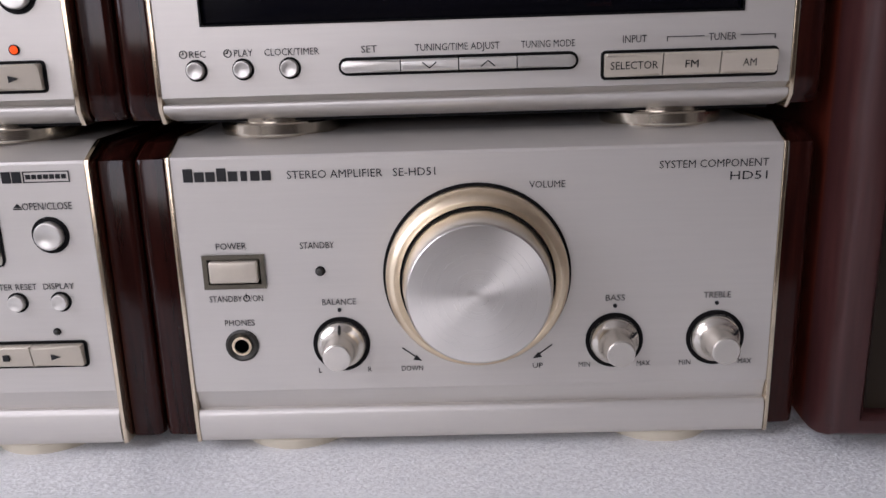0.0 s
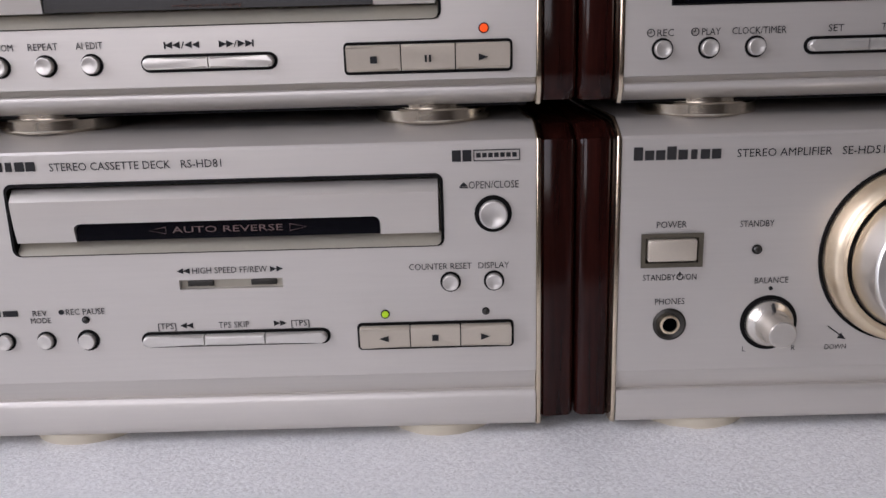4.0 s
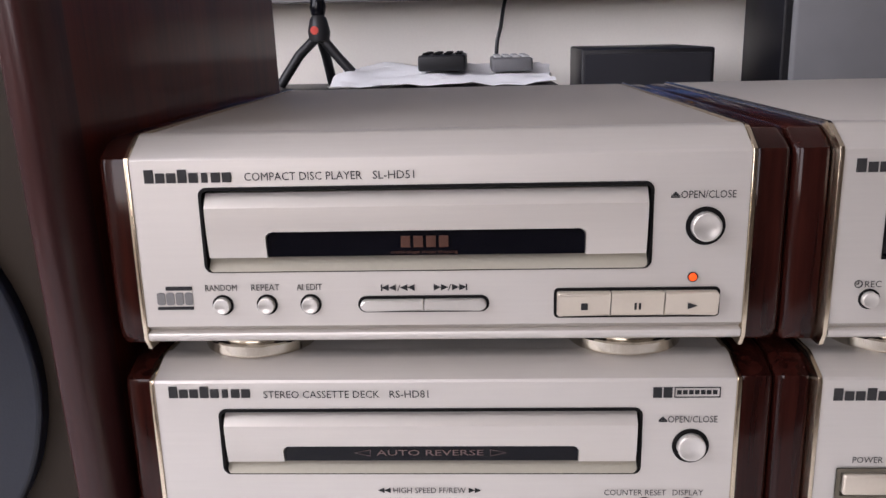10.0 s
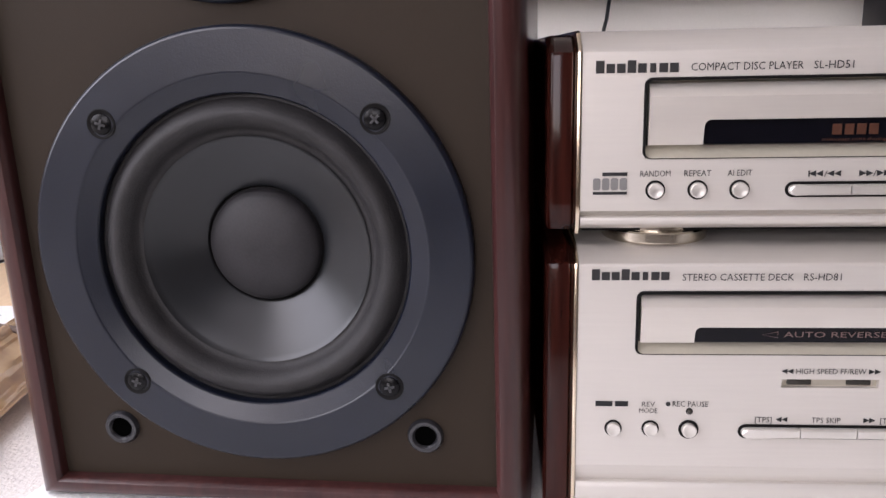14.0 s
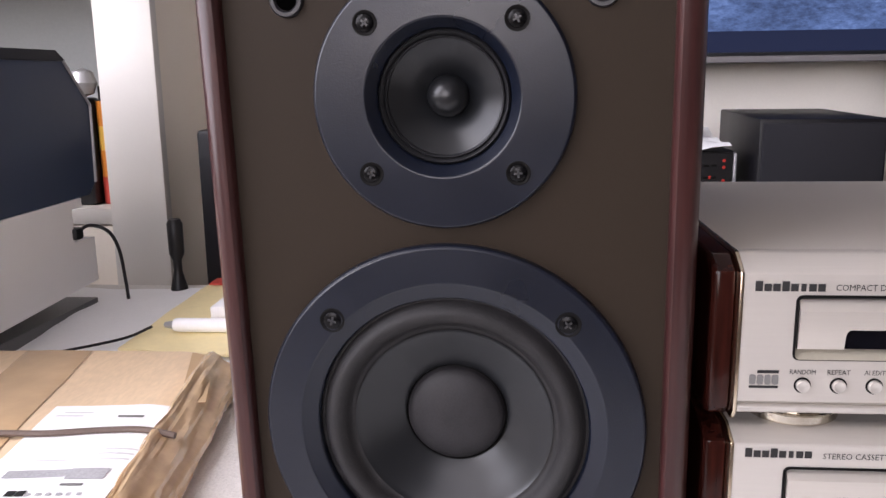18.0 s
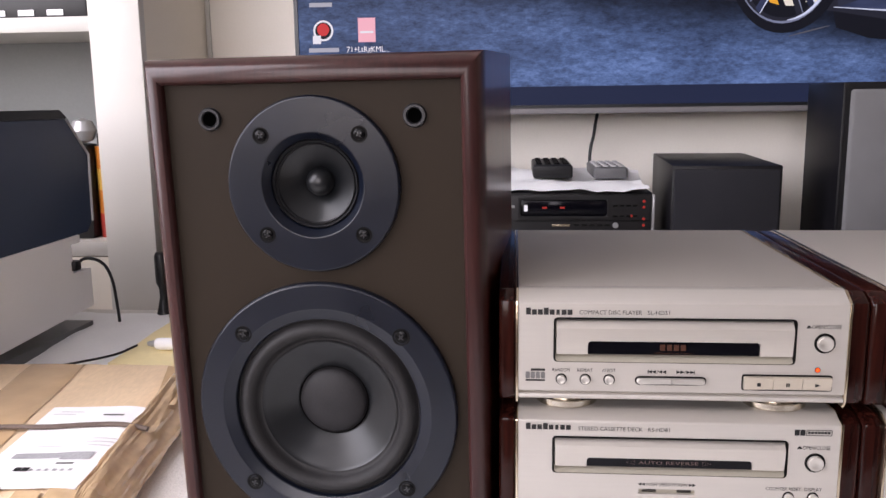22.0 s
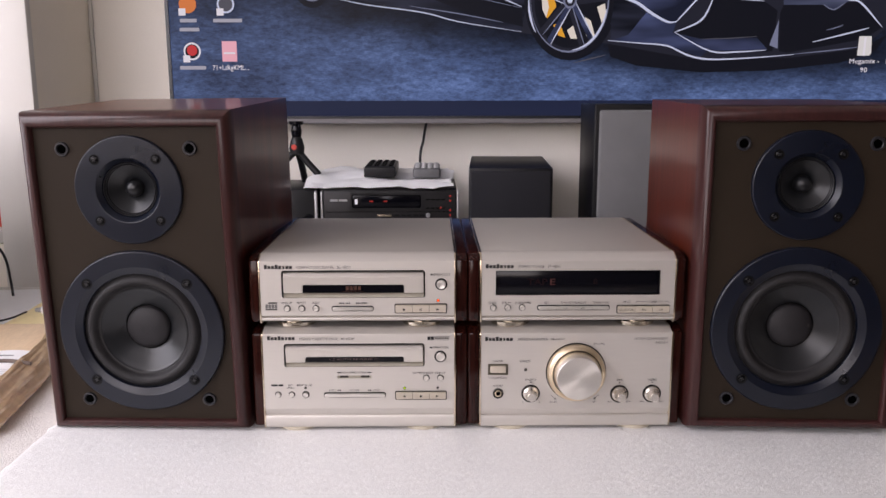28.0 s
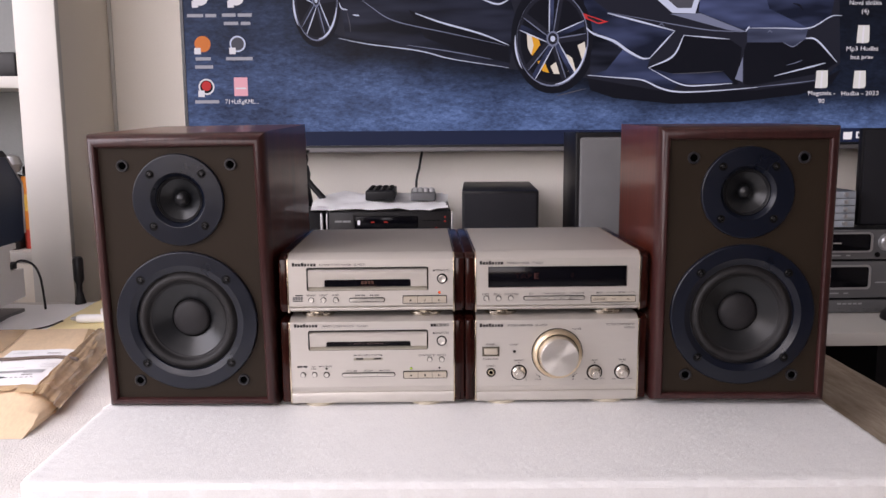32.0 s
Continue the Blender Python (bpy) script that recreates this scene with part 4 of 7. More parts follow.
def disc_player():
    z = 0.1345
    dr = (-0.1895, -0.0428, 0.1460, 0.1738)
    t = component("compact_disc_player", LEFT, 0.1178, 0.1912, 0.1838, 0.1268, "champagne compact disc player with rosewood cheeks, on the cassette deck", [(dr[0], dr[1], dr[2], dr[3])])
    drawer(t, *dr, 0.1508, (-0.1690, -0.0635, 0.1598), 0.004, "curved champagne disc tray front")
    wordmark(t, -0.2080, -0.1785, 0.1765, 0.0044)
    lettering(t, "COMPACT DISC PLAYER", -0.1745, -0.1360, 0.1769, 0.0027, INK)
    lettering(t, "SL-HD51", -0.1325, -0.1190, 0.1769, 0.0027, INK)
    bars(t, [(-0.1242 + 0.0042 * k, -0.1211 + 0.0042 * k) for k in range(4)], 0.1538, 0.0038, COPPER_INK, 0.0001, "print_bar", "copper block of a printed emblem")
    lettering(t, "multi-stage noise shaping", -0.1275, -0.1055, 0.1517, 0.0011, COPPER_INK, 0.0002)
    symbol(t, "eject", -0.0352, 0.1702, 0.0024, -0.0002)
    lettering(t, "OPEN/CLOSE", -0.0335, -0.0160, 0.1690, 0.0025, INK)
    round_button(t, -0.0252, 0.1598, 0.0053, 1.33, "large round dished satin silver button")
    indicator(t, -0.0285, 0.1427, 0.0013, LED_ORANGE, "glowing orange indicator")
    for x, w, h in ((-0.1853, "RANDOM", 0.0054), (-0.1702, "REPEAT", 0.0048), (-0.1553, "AI EDIT", 0.0043)):
        lettering(t, w, x - h - 0.0002, x + h - 0.0002, 0.1395, 0.0022, INK)
        round_button(t, x, z, 0.0031)
    # disc emblem as plain shapes
    bars(t, [(-0.2045, -0.1955)], 0.1398, 0.0013)
    bars(t, [(-0.2078, -0.1955)], 0.1330, 0.0010)
    bm = bmesh.new()
    for k in range(4):
        x = -0.2078 + k * 0.0032
        add_prism(bm, rounded(x, x + 0.0027, 0.1346, 0.1390, 0.0008), -0.0003, 0.0003, "y")
    part("disc_emblem", bm, INK_LIGHT, t, "outlined disc emblem as plain blocks", smooth=False)
    key_row(t, -0.1383, -0.0962, 0.1325, 0.1362, [-0.1170], 0.00184, SATIN, label="long pill-shaped satin key")
    symbol(t, "previous", -0.1288, 0.1400, 0.0022, -0.0002)
    lettering(t, "/", -0.1260, -0.1248, 0.1389, 0.0022, INK)
    symbol(t, "rewind", -0.1225, 0.1400, 0.0022, -0.0002)
    symbol(t, "forward", -0.1113, 0.1400, 0.0022, -0.0002)
    lettering(t, "/", -0.1090, -0.1078, 0.1389, 0.0022, INK)
    symbol(t, "next", -0.1052, 0.1400, 0.0022, -0.0002)
    key_row(t, -0.0728, -0.0203, 0.1300, 0.1383, [-0.0553, -0.0378], 0.0006, KEY)
    for kind, x in (("stop", -0.0640), ("pause", -0.0466), ("play", -0.0288)):
        symbol(t, kind, x, 0.1337, 0.0022)
    return t


def cassette_deck():
    dr = (-0.1897, -0.0437, 0.0712, 0.0952)
    t = component("cassette_deck", LEFT, 0.0048, 0.1118, 0.1058, 0.0245, "champagne stereo cassette deck with rosewood cheeks, on white foam", [(dr[0], dr[1], dr[2], dr[3]), (-0.1350, -0.0992, 0.0578, 0.0612)])
    drawer(t, *dr, 0.0757, (-0.1685, -0.0645, 0.0822), 0.004, "curved champagne cassette tray front")
    wordmark(t, -0.2078, -0.1785, 0.1005, 0.0042)
    lettering(t, "STEREO CASSETTE DECK", -0.1740, -0.1335, 0.1003, 0.0027, INK)
    lettering(t, "RS-HD81", -0.1300, -0.1165, 0.1003, 0.0027, INK)
    # noise reduction emblem as plain shapes
    bm = bmesh.new()
    for x in (-0.0397, -0.0362):
        add_box(bm, x, x + 0.0030, -0.0003, 0.0004, 0.0998, 0.1036)
    part("emblem", bm, INK, t, "two dark emblem blocks", smooth=False)
    bm = bmesh.new()
    for a, b, c, d in ((-0.0325, -0.0170, 0.0998, 0.1001), (-0.0325, -0.0170, 0.1033, 0.1036), (-0.0325, -0.0322, 0.1001, 0.1033), (-0.0173, -0.0170, 0.1001, 0.1033)):
        add_box(bm, a, b, -0.0003, 0.0004, c, d)
    for k in range(7):
        add_box(bm, -0.0316 + k * 0.0020, -0.0316 + k * 0.0020 + 0.0015, -0.0003, 0.0004, 0.1010, 0.1025)
    part("emblem_plate", bm, INK, t, "outlined emblem box with dark bars", smooth=False)
    symbol(t, "eject", -0.0360, 0.0918, 0.0024, -0.0002)
    lettering(t, "OPEN/CLOSE", -0.0343, -0.0175, 0.0906, 0.0025, INK)
    round_button(t, -0.0262, 0.0818, 0.0053, 1.33, "large round dished satin silver button")
    for s, x in ((-1, -0.1405), (1, -0.0925)):
        bm = bmesh.new()
        add_tube(bm, [(x - s * 0.0028, 0.0002, 0.0802), (x - s * 0.0028, 0.0002, 0.0778), (x + s * 0.0028, 0.0002, 0.0790), (x - s * 0.0028, 0.0002, 0.0802)], 0.00016, 4)
        part("arrow_outline", bm, DIM_INK, t)
    lettering(t, "AUTO REVERSE", -0.1355, -0.0978, 0.0780, 0.0022, DIM_INK, 0.0002)
    symbol(t, "rewind", -0.1332, 0.0645, 0.0020, -0.0002)
    lettering(t, "HIGH SPEED FF/REW", -0.1300, -0.1042, 0.0635, 0.0022, INK)
    symbol(t, "forward", -0.1010, 0.0645, 0.0020, -0.0002)
    part("indicator_window", box(-0.1350, -0.0992, 0.0020, 0.0060, 0.0578, 0.0612), OLIVE_GREY, t, "olive-grey indicator window")
    for x in (-0.1280, -0.1060):
        part("indicator_bar", box(x - 0.0045, x + 0.0045, 0.0012, 0.0025, 0.0585, 0.0605, 0.0003), DARK_RIM, t)
    for x, w, h in ((-0.0412, "COUNTER RESET", 0.0108), (-0.0262, "DISPLAY", 0.0053)):
        lettering(t, w, x - h - 0.0034 if h > 0.01 else x - h, x + h - 0.0034 if h > 0.01 else x + h, 0.0627, 0.0022, INK)
        round_button(t, x, 0.0582, 0.0031)
    bars(t, [(-0.2050, -0.1985), (-0.1975, -0.1925)], 0.0497, 0.0020, INK, name="print_bar")
    lettering(t, "REV", -0.1872, -0.1822, 0.0497, 0.0020, INK)
    lettering(t, "MODE", -0.1882, -0.1812, 0.0470, 0.0020, INK)
    symbol(t, "dot", -0.1772, 0.0508, 0.0018, -0.0002)
    lettering(t, "REC PAUSE", -0.1755, -0.1620, 0.0498, 0.0022, INK)
    indicator(t, -0.1690, 0.0478, 0.0010, LED_OFF, "unlit dark indicator")
    round_button(t, -0.1980, 0.0405, 0.0029)
    round_button(t, -0.1837, 0.0405, 0.0029)
    round_button(t, -0.1690, 0.0403, 0.0031, 1.38, "round silver record button in a dark ring")
    lettering(t, "[TPS]", -0.1440, -0.1377, 0.0436, 0.0022, INK)
    symbol(t, "rewind", -0.1340, 0.0447, 0.0020, -0.0002)
    lettering(t, "TPS SKIP", -0.1228, -0.1120, 0.0436, 0.0022, INK)
    symbol(t, "forward", -0.1012, 0.0447, 0.0020, -0.0002)
    lettering(t, "[TPS]", -0.0973, -0.0910, 0.0436, 0.0022, INK)
    key_row(t, -0.1492, -0.0848, 0.0379, 0.0416, [-0.1275, -0.1064], 0.00184, SATIN, label="long pill-shaped satin key")
    indicator(t, -0.0643, 0.0470, 0.0012, LED_GREEN, "glowing yellow-green indicator")
    indicator(t, -0.0292, 0.0472, 0.0010, LED_OFF, "unlit dark indicator")
    key_row(t, -0.0733, -0.0205, 0.0350, 0.0429, [-0.0558, -0.0382], 0.0006, KEY)
    for kind, x in (("back", -0.0648), ("stop", -0.0470), ("play", -0.0296)):
        symbol(t, kind, x, 0.0389, 0.0022)
    return t


def tuner():
    z = 0.1345
    dp = (0.0320, 0.2015, 0.1485, 0.1732)
    t = component("stereo_tuner", RIGHT, 0.1174, 0.1912, 0.1838, 0.1260, "champagne stereo tuner with black display window, on the amplifier", [dp])
    part("display_window", box(dp[0], dp[1], 0.0012, 0.0060, dp[2], dp[3], 0.0004), BLACK_GLOSS, t, "wide smoked black display window")
    part("window_rim", front_plate(dp[0] - 0.0006, dp[1] + 0.0006, dp[2] - 0.0006, dp[3] + 0.0006, [dp], -0.0003, 0.0030), BLACK_GAP, t)
    lettering(t, "TAP", 0.0640, 0.0850, 0.1583, 0.0068, VFD_DIM, 0.0010, name="display_text")
    lettering(t, "E", 0.0880, 0.0935, 0.1583, 0.0068, VFD, 0.0010, name="display_text")
    lettering(t, "0", 0.1330, 0.1370, 0.1590, 0.0062, VFD_DIM, 0.0010, name="display_digit")
    bars(t, [(0.1560 + 0.0032 * k, 0.1585 + 0.0032 * k) for k in range(6)], 0.1535, 0.0006, VFD_DIM, 0.0009, "display_dots")
    lettering(t, "VOLUME", 0.1530, 0.1610, 0.1506, 0.0012, VFD_DIM, 0.0010, name="display_text")
    wordmark(t, 0.0205, 0.0500, 0.1765, 0.0044)
    lettering(t, "STEREO TUNER", 0.0545, 0.0815, 0.1769, 0.0027, INK)
    lettering(t, "ST-HD51", 0.0850, 0.0980, 0.1769, 0.0027, INK)
    for x, w, a, b, ic in ((0.0290, "REC", 0.0272, 0.0325, 0.0252), (0.0440, "PLAY", 0.0415, 0.0475, 0.0394), (0.0590, "CLOCK/TIMER", 0.0512, 0.0686, None)):
        lettering(t, w, a, b, 0.1385, 0.0022, INK)
        if ic:
            symbol(t, "clock", ic, 0.1396, 0.0026, -0.0002)
        round_button(t, x, z, 0.0030)
    key_row(t, 0.0755, 0.1496, 0.1325, 0.1362, [0.0943, 0.1127, 0.1311], 0.00184, SATIN, label="long pill-shaped satin key")
    symbol(t, "down", 0.1035, 0.1343, 0.0022)
    symbol(t, "up", 0.1219, 0.1343, 0.0022)
    for w, a, b in (("SET", 0.0820, 0.0870), ("TUNING/TIME ADJUST", 0.0990, 0.1258), ("TUNING MODE", 0.1325, 0.1495)):
        lettering(t, w, a, b, 0.1386, 0.0022, INK)
    key_row(t, 0.1587, 0.2125, 0.1288, 0.1360, [0.1767, 0.1947], 0.0006, KEY)
    for w, a, b in (("SELECTOR", 0.1603, 0.1751), ("FM", 0.1836, 0.1877), ("AM", 0.2015, 0.2057)):
        lettering(t, w, a, b, 0.1312, 0.0024, INK, -0.0034)
    lettering(t, "INPUT", 0.1645, 0.1720, 0.1392, 0.0023, INK)
    lettering(t, "TUNER", 0.1913, 0.2000, 0.1392, 0.0023, INK)
    bm = bmesh.new()
    for a, b, c, d in ((0.1783, 0.1900, 0.1405, 0.14075), (0.2014, 0.2122, 0.1405, 0.14075), (0.1783, 0.17855, 0.1393, 0.1405), (0.21195, 0.2122, 0.1393, 0.1405)):
        add_box(bm, a, b, -0.0003, 0.0003, c, d)
    part("bracket_line", bm, INK, t, smooth=False)
    return t


def small_knob(t, x, z, mark, turn):
    k = part("knob", lathe([(0.0083, 0.0003), (0.0083, -0.0016), (0.0080, -0.0024), (0.0073, -0.0030), (0.0064, -0.0036), (0.0057, -0.0048), (0.0052, -0.0068), (0.0049, -0.0124), (0.0047, -0.0131), (0.0043, -0.0134), (0.0, -0.0134)], x, 0, z, 48), KNOB, t, "satin silver stepped control knob")
    part("ring", lathe([(0.0099, 0.0003), (0.0099, -0.0005), (0.0085, -0.0006), (0.0083, 0.0003)], x, 0, z, 48), BLACK_GAP, k)
    a = radians(turn)
    bm = bmesh.new()
    add_tube(bm, [(x + 0.0058 * math.sin(a), -0.0052, z + 0.0058 * math.cos(a)), (x + 0.0078 * math.sin(a), -0.0034, z + 0.0078 * math.cos(a))], 0.00045, 6)
    part("pointer", bm, INK, k)
    symbol(t, "dot", x, z + 0.0125, 0.0014, -0.0002)
    lettering(t, mark[0], x - mark[1], x + mark[1], z + 0.0144, 0.0022, INK)


def amplifier():
    pw = (0.0243, 0.0452, 0.0615, 0.0732)
    t = component("stereo_amplifier", RIGHT, 0.0048, 0.1118, 0.1058, 0.0232, "champagne stereo amplifier with large volume knob, on white foam", [pw])
    wordmark(t, 0.0205, 0.0502, 0.0985, 0.0044)
    lettering(t, "STEREO AMPLIFIER", 0.0552, 0.0868, 0.0988, 0.0027, INK)
    lettering(t, "SE-HD51", 0.0902, 0.1042, 0.0988, 0.0027, INK)
    lettering(t, "SYSTEM COMPONENT", 0.1775, 0.2130, 0.0989, 0.0026, INK)
    lettering(t, "HD51", 0.2007, 0.2128, 0.0946, 0.0028, INK)
    lettering(t, "VOLUME", 0.1350, 0.1468, 0.0936, 0.0023, INK)
    lettering(t, "POWER", 0.0293, 0.0396, 0.0752, 0.0023, INK)
    part("switch_frame", front_plate(pw[0] - 0.0002, pw[1] + 0.0002, pw[2] - 0.0002, pw[3] + 0.0002, [(pw[0] + 0.0014, pw[1] - 0.0014, pw[2] + 0.0014, pw[3] - 0.0014)], -0.0009, 0.0060), SWITCH_FRAME, t, "dark olive switch frame")
    part("switch_well", box(pw[0], pw[1], 0.0045, 0.0060, pw[2], pw[3]), BLACK_GAP, t)
    part("power_switch", box(pw[0] + 0.0021, pw[1] - 0.0021, -0.0022, 0.0045, pw[2] + 0.0021, pw[3] - 0.0019, 0.0008, 3), KEY, t, "champagne rocker power switch")
    lettering(t, "STANDBY", 0.0577, 0.0693, 0.0748, 0.0023, INK)
    indicator(t, 0.0640, 0.0668, 0.0013, LED_OFF, "unlit standby indicator")
    lettering(t, "STANDBY", 0.0252, 0.0365, 0.0566, 0.0022, INK)
    bm = bmesh.new()
    add_lathe(bm, [(0.0012, 0.0003), (0.0012, -0.0002), (0.0009, -0.0002), (0.0009, 0.0003)], 0.0380, -0.0001, 0.0577, 18)
    add_box(bm, 0.03785, 0.03815, -0.0003, 0.0003, 0.0577, 0.0594)
    part("symbol", bm, INK, t, smooth=False)
    lettering(t, "/ON", 0.0393, 0.0437, 0.0566, 0.0022, INK)
    lettering(t, "PHONES", 0.0297, 0.0400, 0.0478, 0.0022, INK)
    jack = part("phones_jack", lathe([(0.0058, 0.0003), (0.0058, -0.0006), (0.0050, -0.0009), (0.0038, -0.0004), (0.0030, -0.0003)], 0.0350, 0, 0.0405, 36), DARK_RIM, t, "dark headphone socket")
    part("bush", lathe([(0.0034, 0.0008), (0.0034, -0.0012), (0.0026, -0.0013), (0.0025, 0.0060), (0, 0.0062)], 0.0350, 0, 0.0405, 32), GOLD, jack, "brass bush of the socket")
    part("hole", lathe([(0.0025, -0.0008), (0, -0.0007)], 0.0350, 0, 0.0405, 24), HOLE, jack)
    small_knob(t, 0.0697, 0.0402, ("BALANCE", 0.0058), 0)
    small_knob(t, 0.1642, 0.0393, ("BASS", 0.0033), 62)
    small_knob(t, 0.1988, 0.0395, ("TREBLE", 0.0046), 62)
    for w, a, b in (("L", 0.0611, 0.0622), ("R", 0.0784, 0.0797), ("DOWN", 0.0902, 0.0977), ("UP", 0.1360, 0.1396), ("MIN", 0.1520, 0.1560), ("MAX", 0.1722, 0.1768), ("MIN", 0.1868, 0.1908), ("MAX", 0.2072, 0.2118)):
        lettering(t, w, a, b, 0.0296, 0.0019, INK)
    # volume knob
    vx, vz = 0.1172, 0.0640
    k = part("volume_knob", lathe([(0.0308, 0.0004), (0.0308, -0.0034), (0.0305, -0.0058), (0.0298, -0.0076), (0.0288, -0.0088), (0.0276, -0.0093), (0.0264, -0.0090), (0.0258, -0.0084), (0.0257, -0.0040)], vx, 0, vz, 128), GOLD, t, "champagne gold volume ring")
    part("dial", lathe([(0.0252, -0.0040), (0.0250, -0.0085), (0.0242, -0.0150), (0.0234, -0.0208), (0.0231, -0.0218), (0.0225, -0.0224), (0.0216, -0.0224), (0.0, -0.0221)], vx, 0, vz, 128), DIAL, k, "spun aluminium volume dial")
    part("groove", lathe([(0.0260, -0.0079), (0.0246, -0.0079)], vx, 0, vz, 96), BLACK_GAP, k)
    part("ring", lathe([(0.0319, 0.0003), (0.0319, -0.0006), (0.0309, -0.0007), (0.0307, 0.0003)], vx, 0, vz, 96), BLACK_GAP, k)
    for s in (-1, 1):
        bm = bmesh.new()
        a0, a1 = (0.0908, 0.0972) if s < 0 else (0.1428, 0.1364)
        z0, z1 = 0.0382, 0.0333
        add_tube(bm, [(a0, -0.0002, z0), (a1, -0.0002, z1)], 0.00022, 5)
        add_prism(bm, [(a1, z1), (a1 + s * 0.0028, z1 + 0.0004), (a1 + s * 0.0016, z1 + 0.0022)], -0.0004, 0.0002, "y")
        part("arrow", bm, INK, t, smooth=False)
    return t


def spun_metal():
    m, n, l, b = nodes_of("spun_aluminium")
    b.inputs["Metallic"].default_value, b.inputs["Roughness"].default_value = 1.0, 0.27
    b.inputs["Base Color"].default_value = (0.80, 0.765, 0.715, 1)
    b.inputs["Anisotropic"].default_value = 0.85
    where = n.new("ShaderNodeTexCoord")
    move = n.new("ShaderNodeVectorMath")
    move.operation = "SUBTRACT"
    move.inputs[1].default_value = (0.1172, 0.0, 0.0640)
    l.new(where.outputs["Object"], move.inputs[0])
    flat = n.new("ShaderNodeVectorMath")
    flat.operation = "MULTIPLY"
    flat.inputs[1].default_value = (1, 0, 1)
    l.new(move.outputs[0], flat.inputs[0])
    cross = n.new("ShaderNodeVectorMath")
    cross.operation = "CROSS_PRODUCT"
    cross.inputs[1].default_value = (0, 1, 0)
    l.new(flat.outputs[0], cross.inputs[0])
    unit = n.new("ShaderNodeVectorMath")
    unit.operation = "NORMALIZE"
    l.new(cross.outputs[0], unit.inputs[0])
    l.new(unit.outputs[0], b.inputs["Tangent"])
    length = n.new("ShaderNodeVectorMath")
    length.operation = "LENGTH"
    l.new(flat.outputs[0], length.inputs[0])
    rings = n.new("ShaderNodeTexNoise")
    rings.noise_dimensions = "1D"
    rings.inputs["Scale"].default_value = 4000
    l.new(length.outputs["Value"], rings.inputs["W"])
    rr = n.new("ShaderNodeMapRange")
    rr.inputs["To Min"].default_value, rr.inputs["To Max"].default_value = 0.26, 0.31
    l.new(rings.outputs["Fac"], rr.inputs["Value"])
    l.new(rr.outputs[0], b.inputs["Roughness"])
    return m


DIAL = spun_metal()
KNOB = surface("satin_champagne_knob_metal", (0.66, 0.62, 0.56), 0.26, 0.9, 0.04, 900, 0.06, depth=0.0001)
KEY = surface("champagne_key_plastic", (0.57, 0.505, 0.415), 0.34, 0.4, 0.03, 900, 0.05)
INK_LIGHT = surface("grey_print_ink", (0.16, 0.155, 0.15), 0.6, 0, 0.1)
cassette_deck()
amplifier()
disc_player()
tuner()


# ---- the television on the wall side ----
def S(u, v):
    """A spot of the television picture: u from its left edge, v up from its lower edge, both in metres."""
    return (-0.640 + u, 0.333 + v)


TVY = 1.150


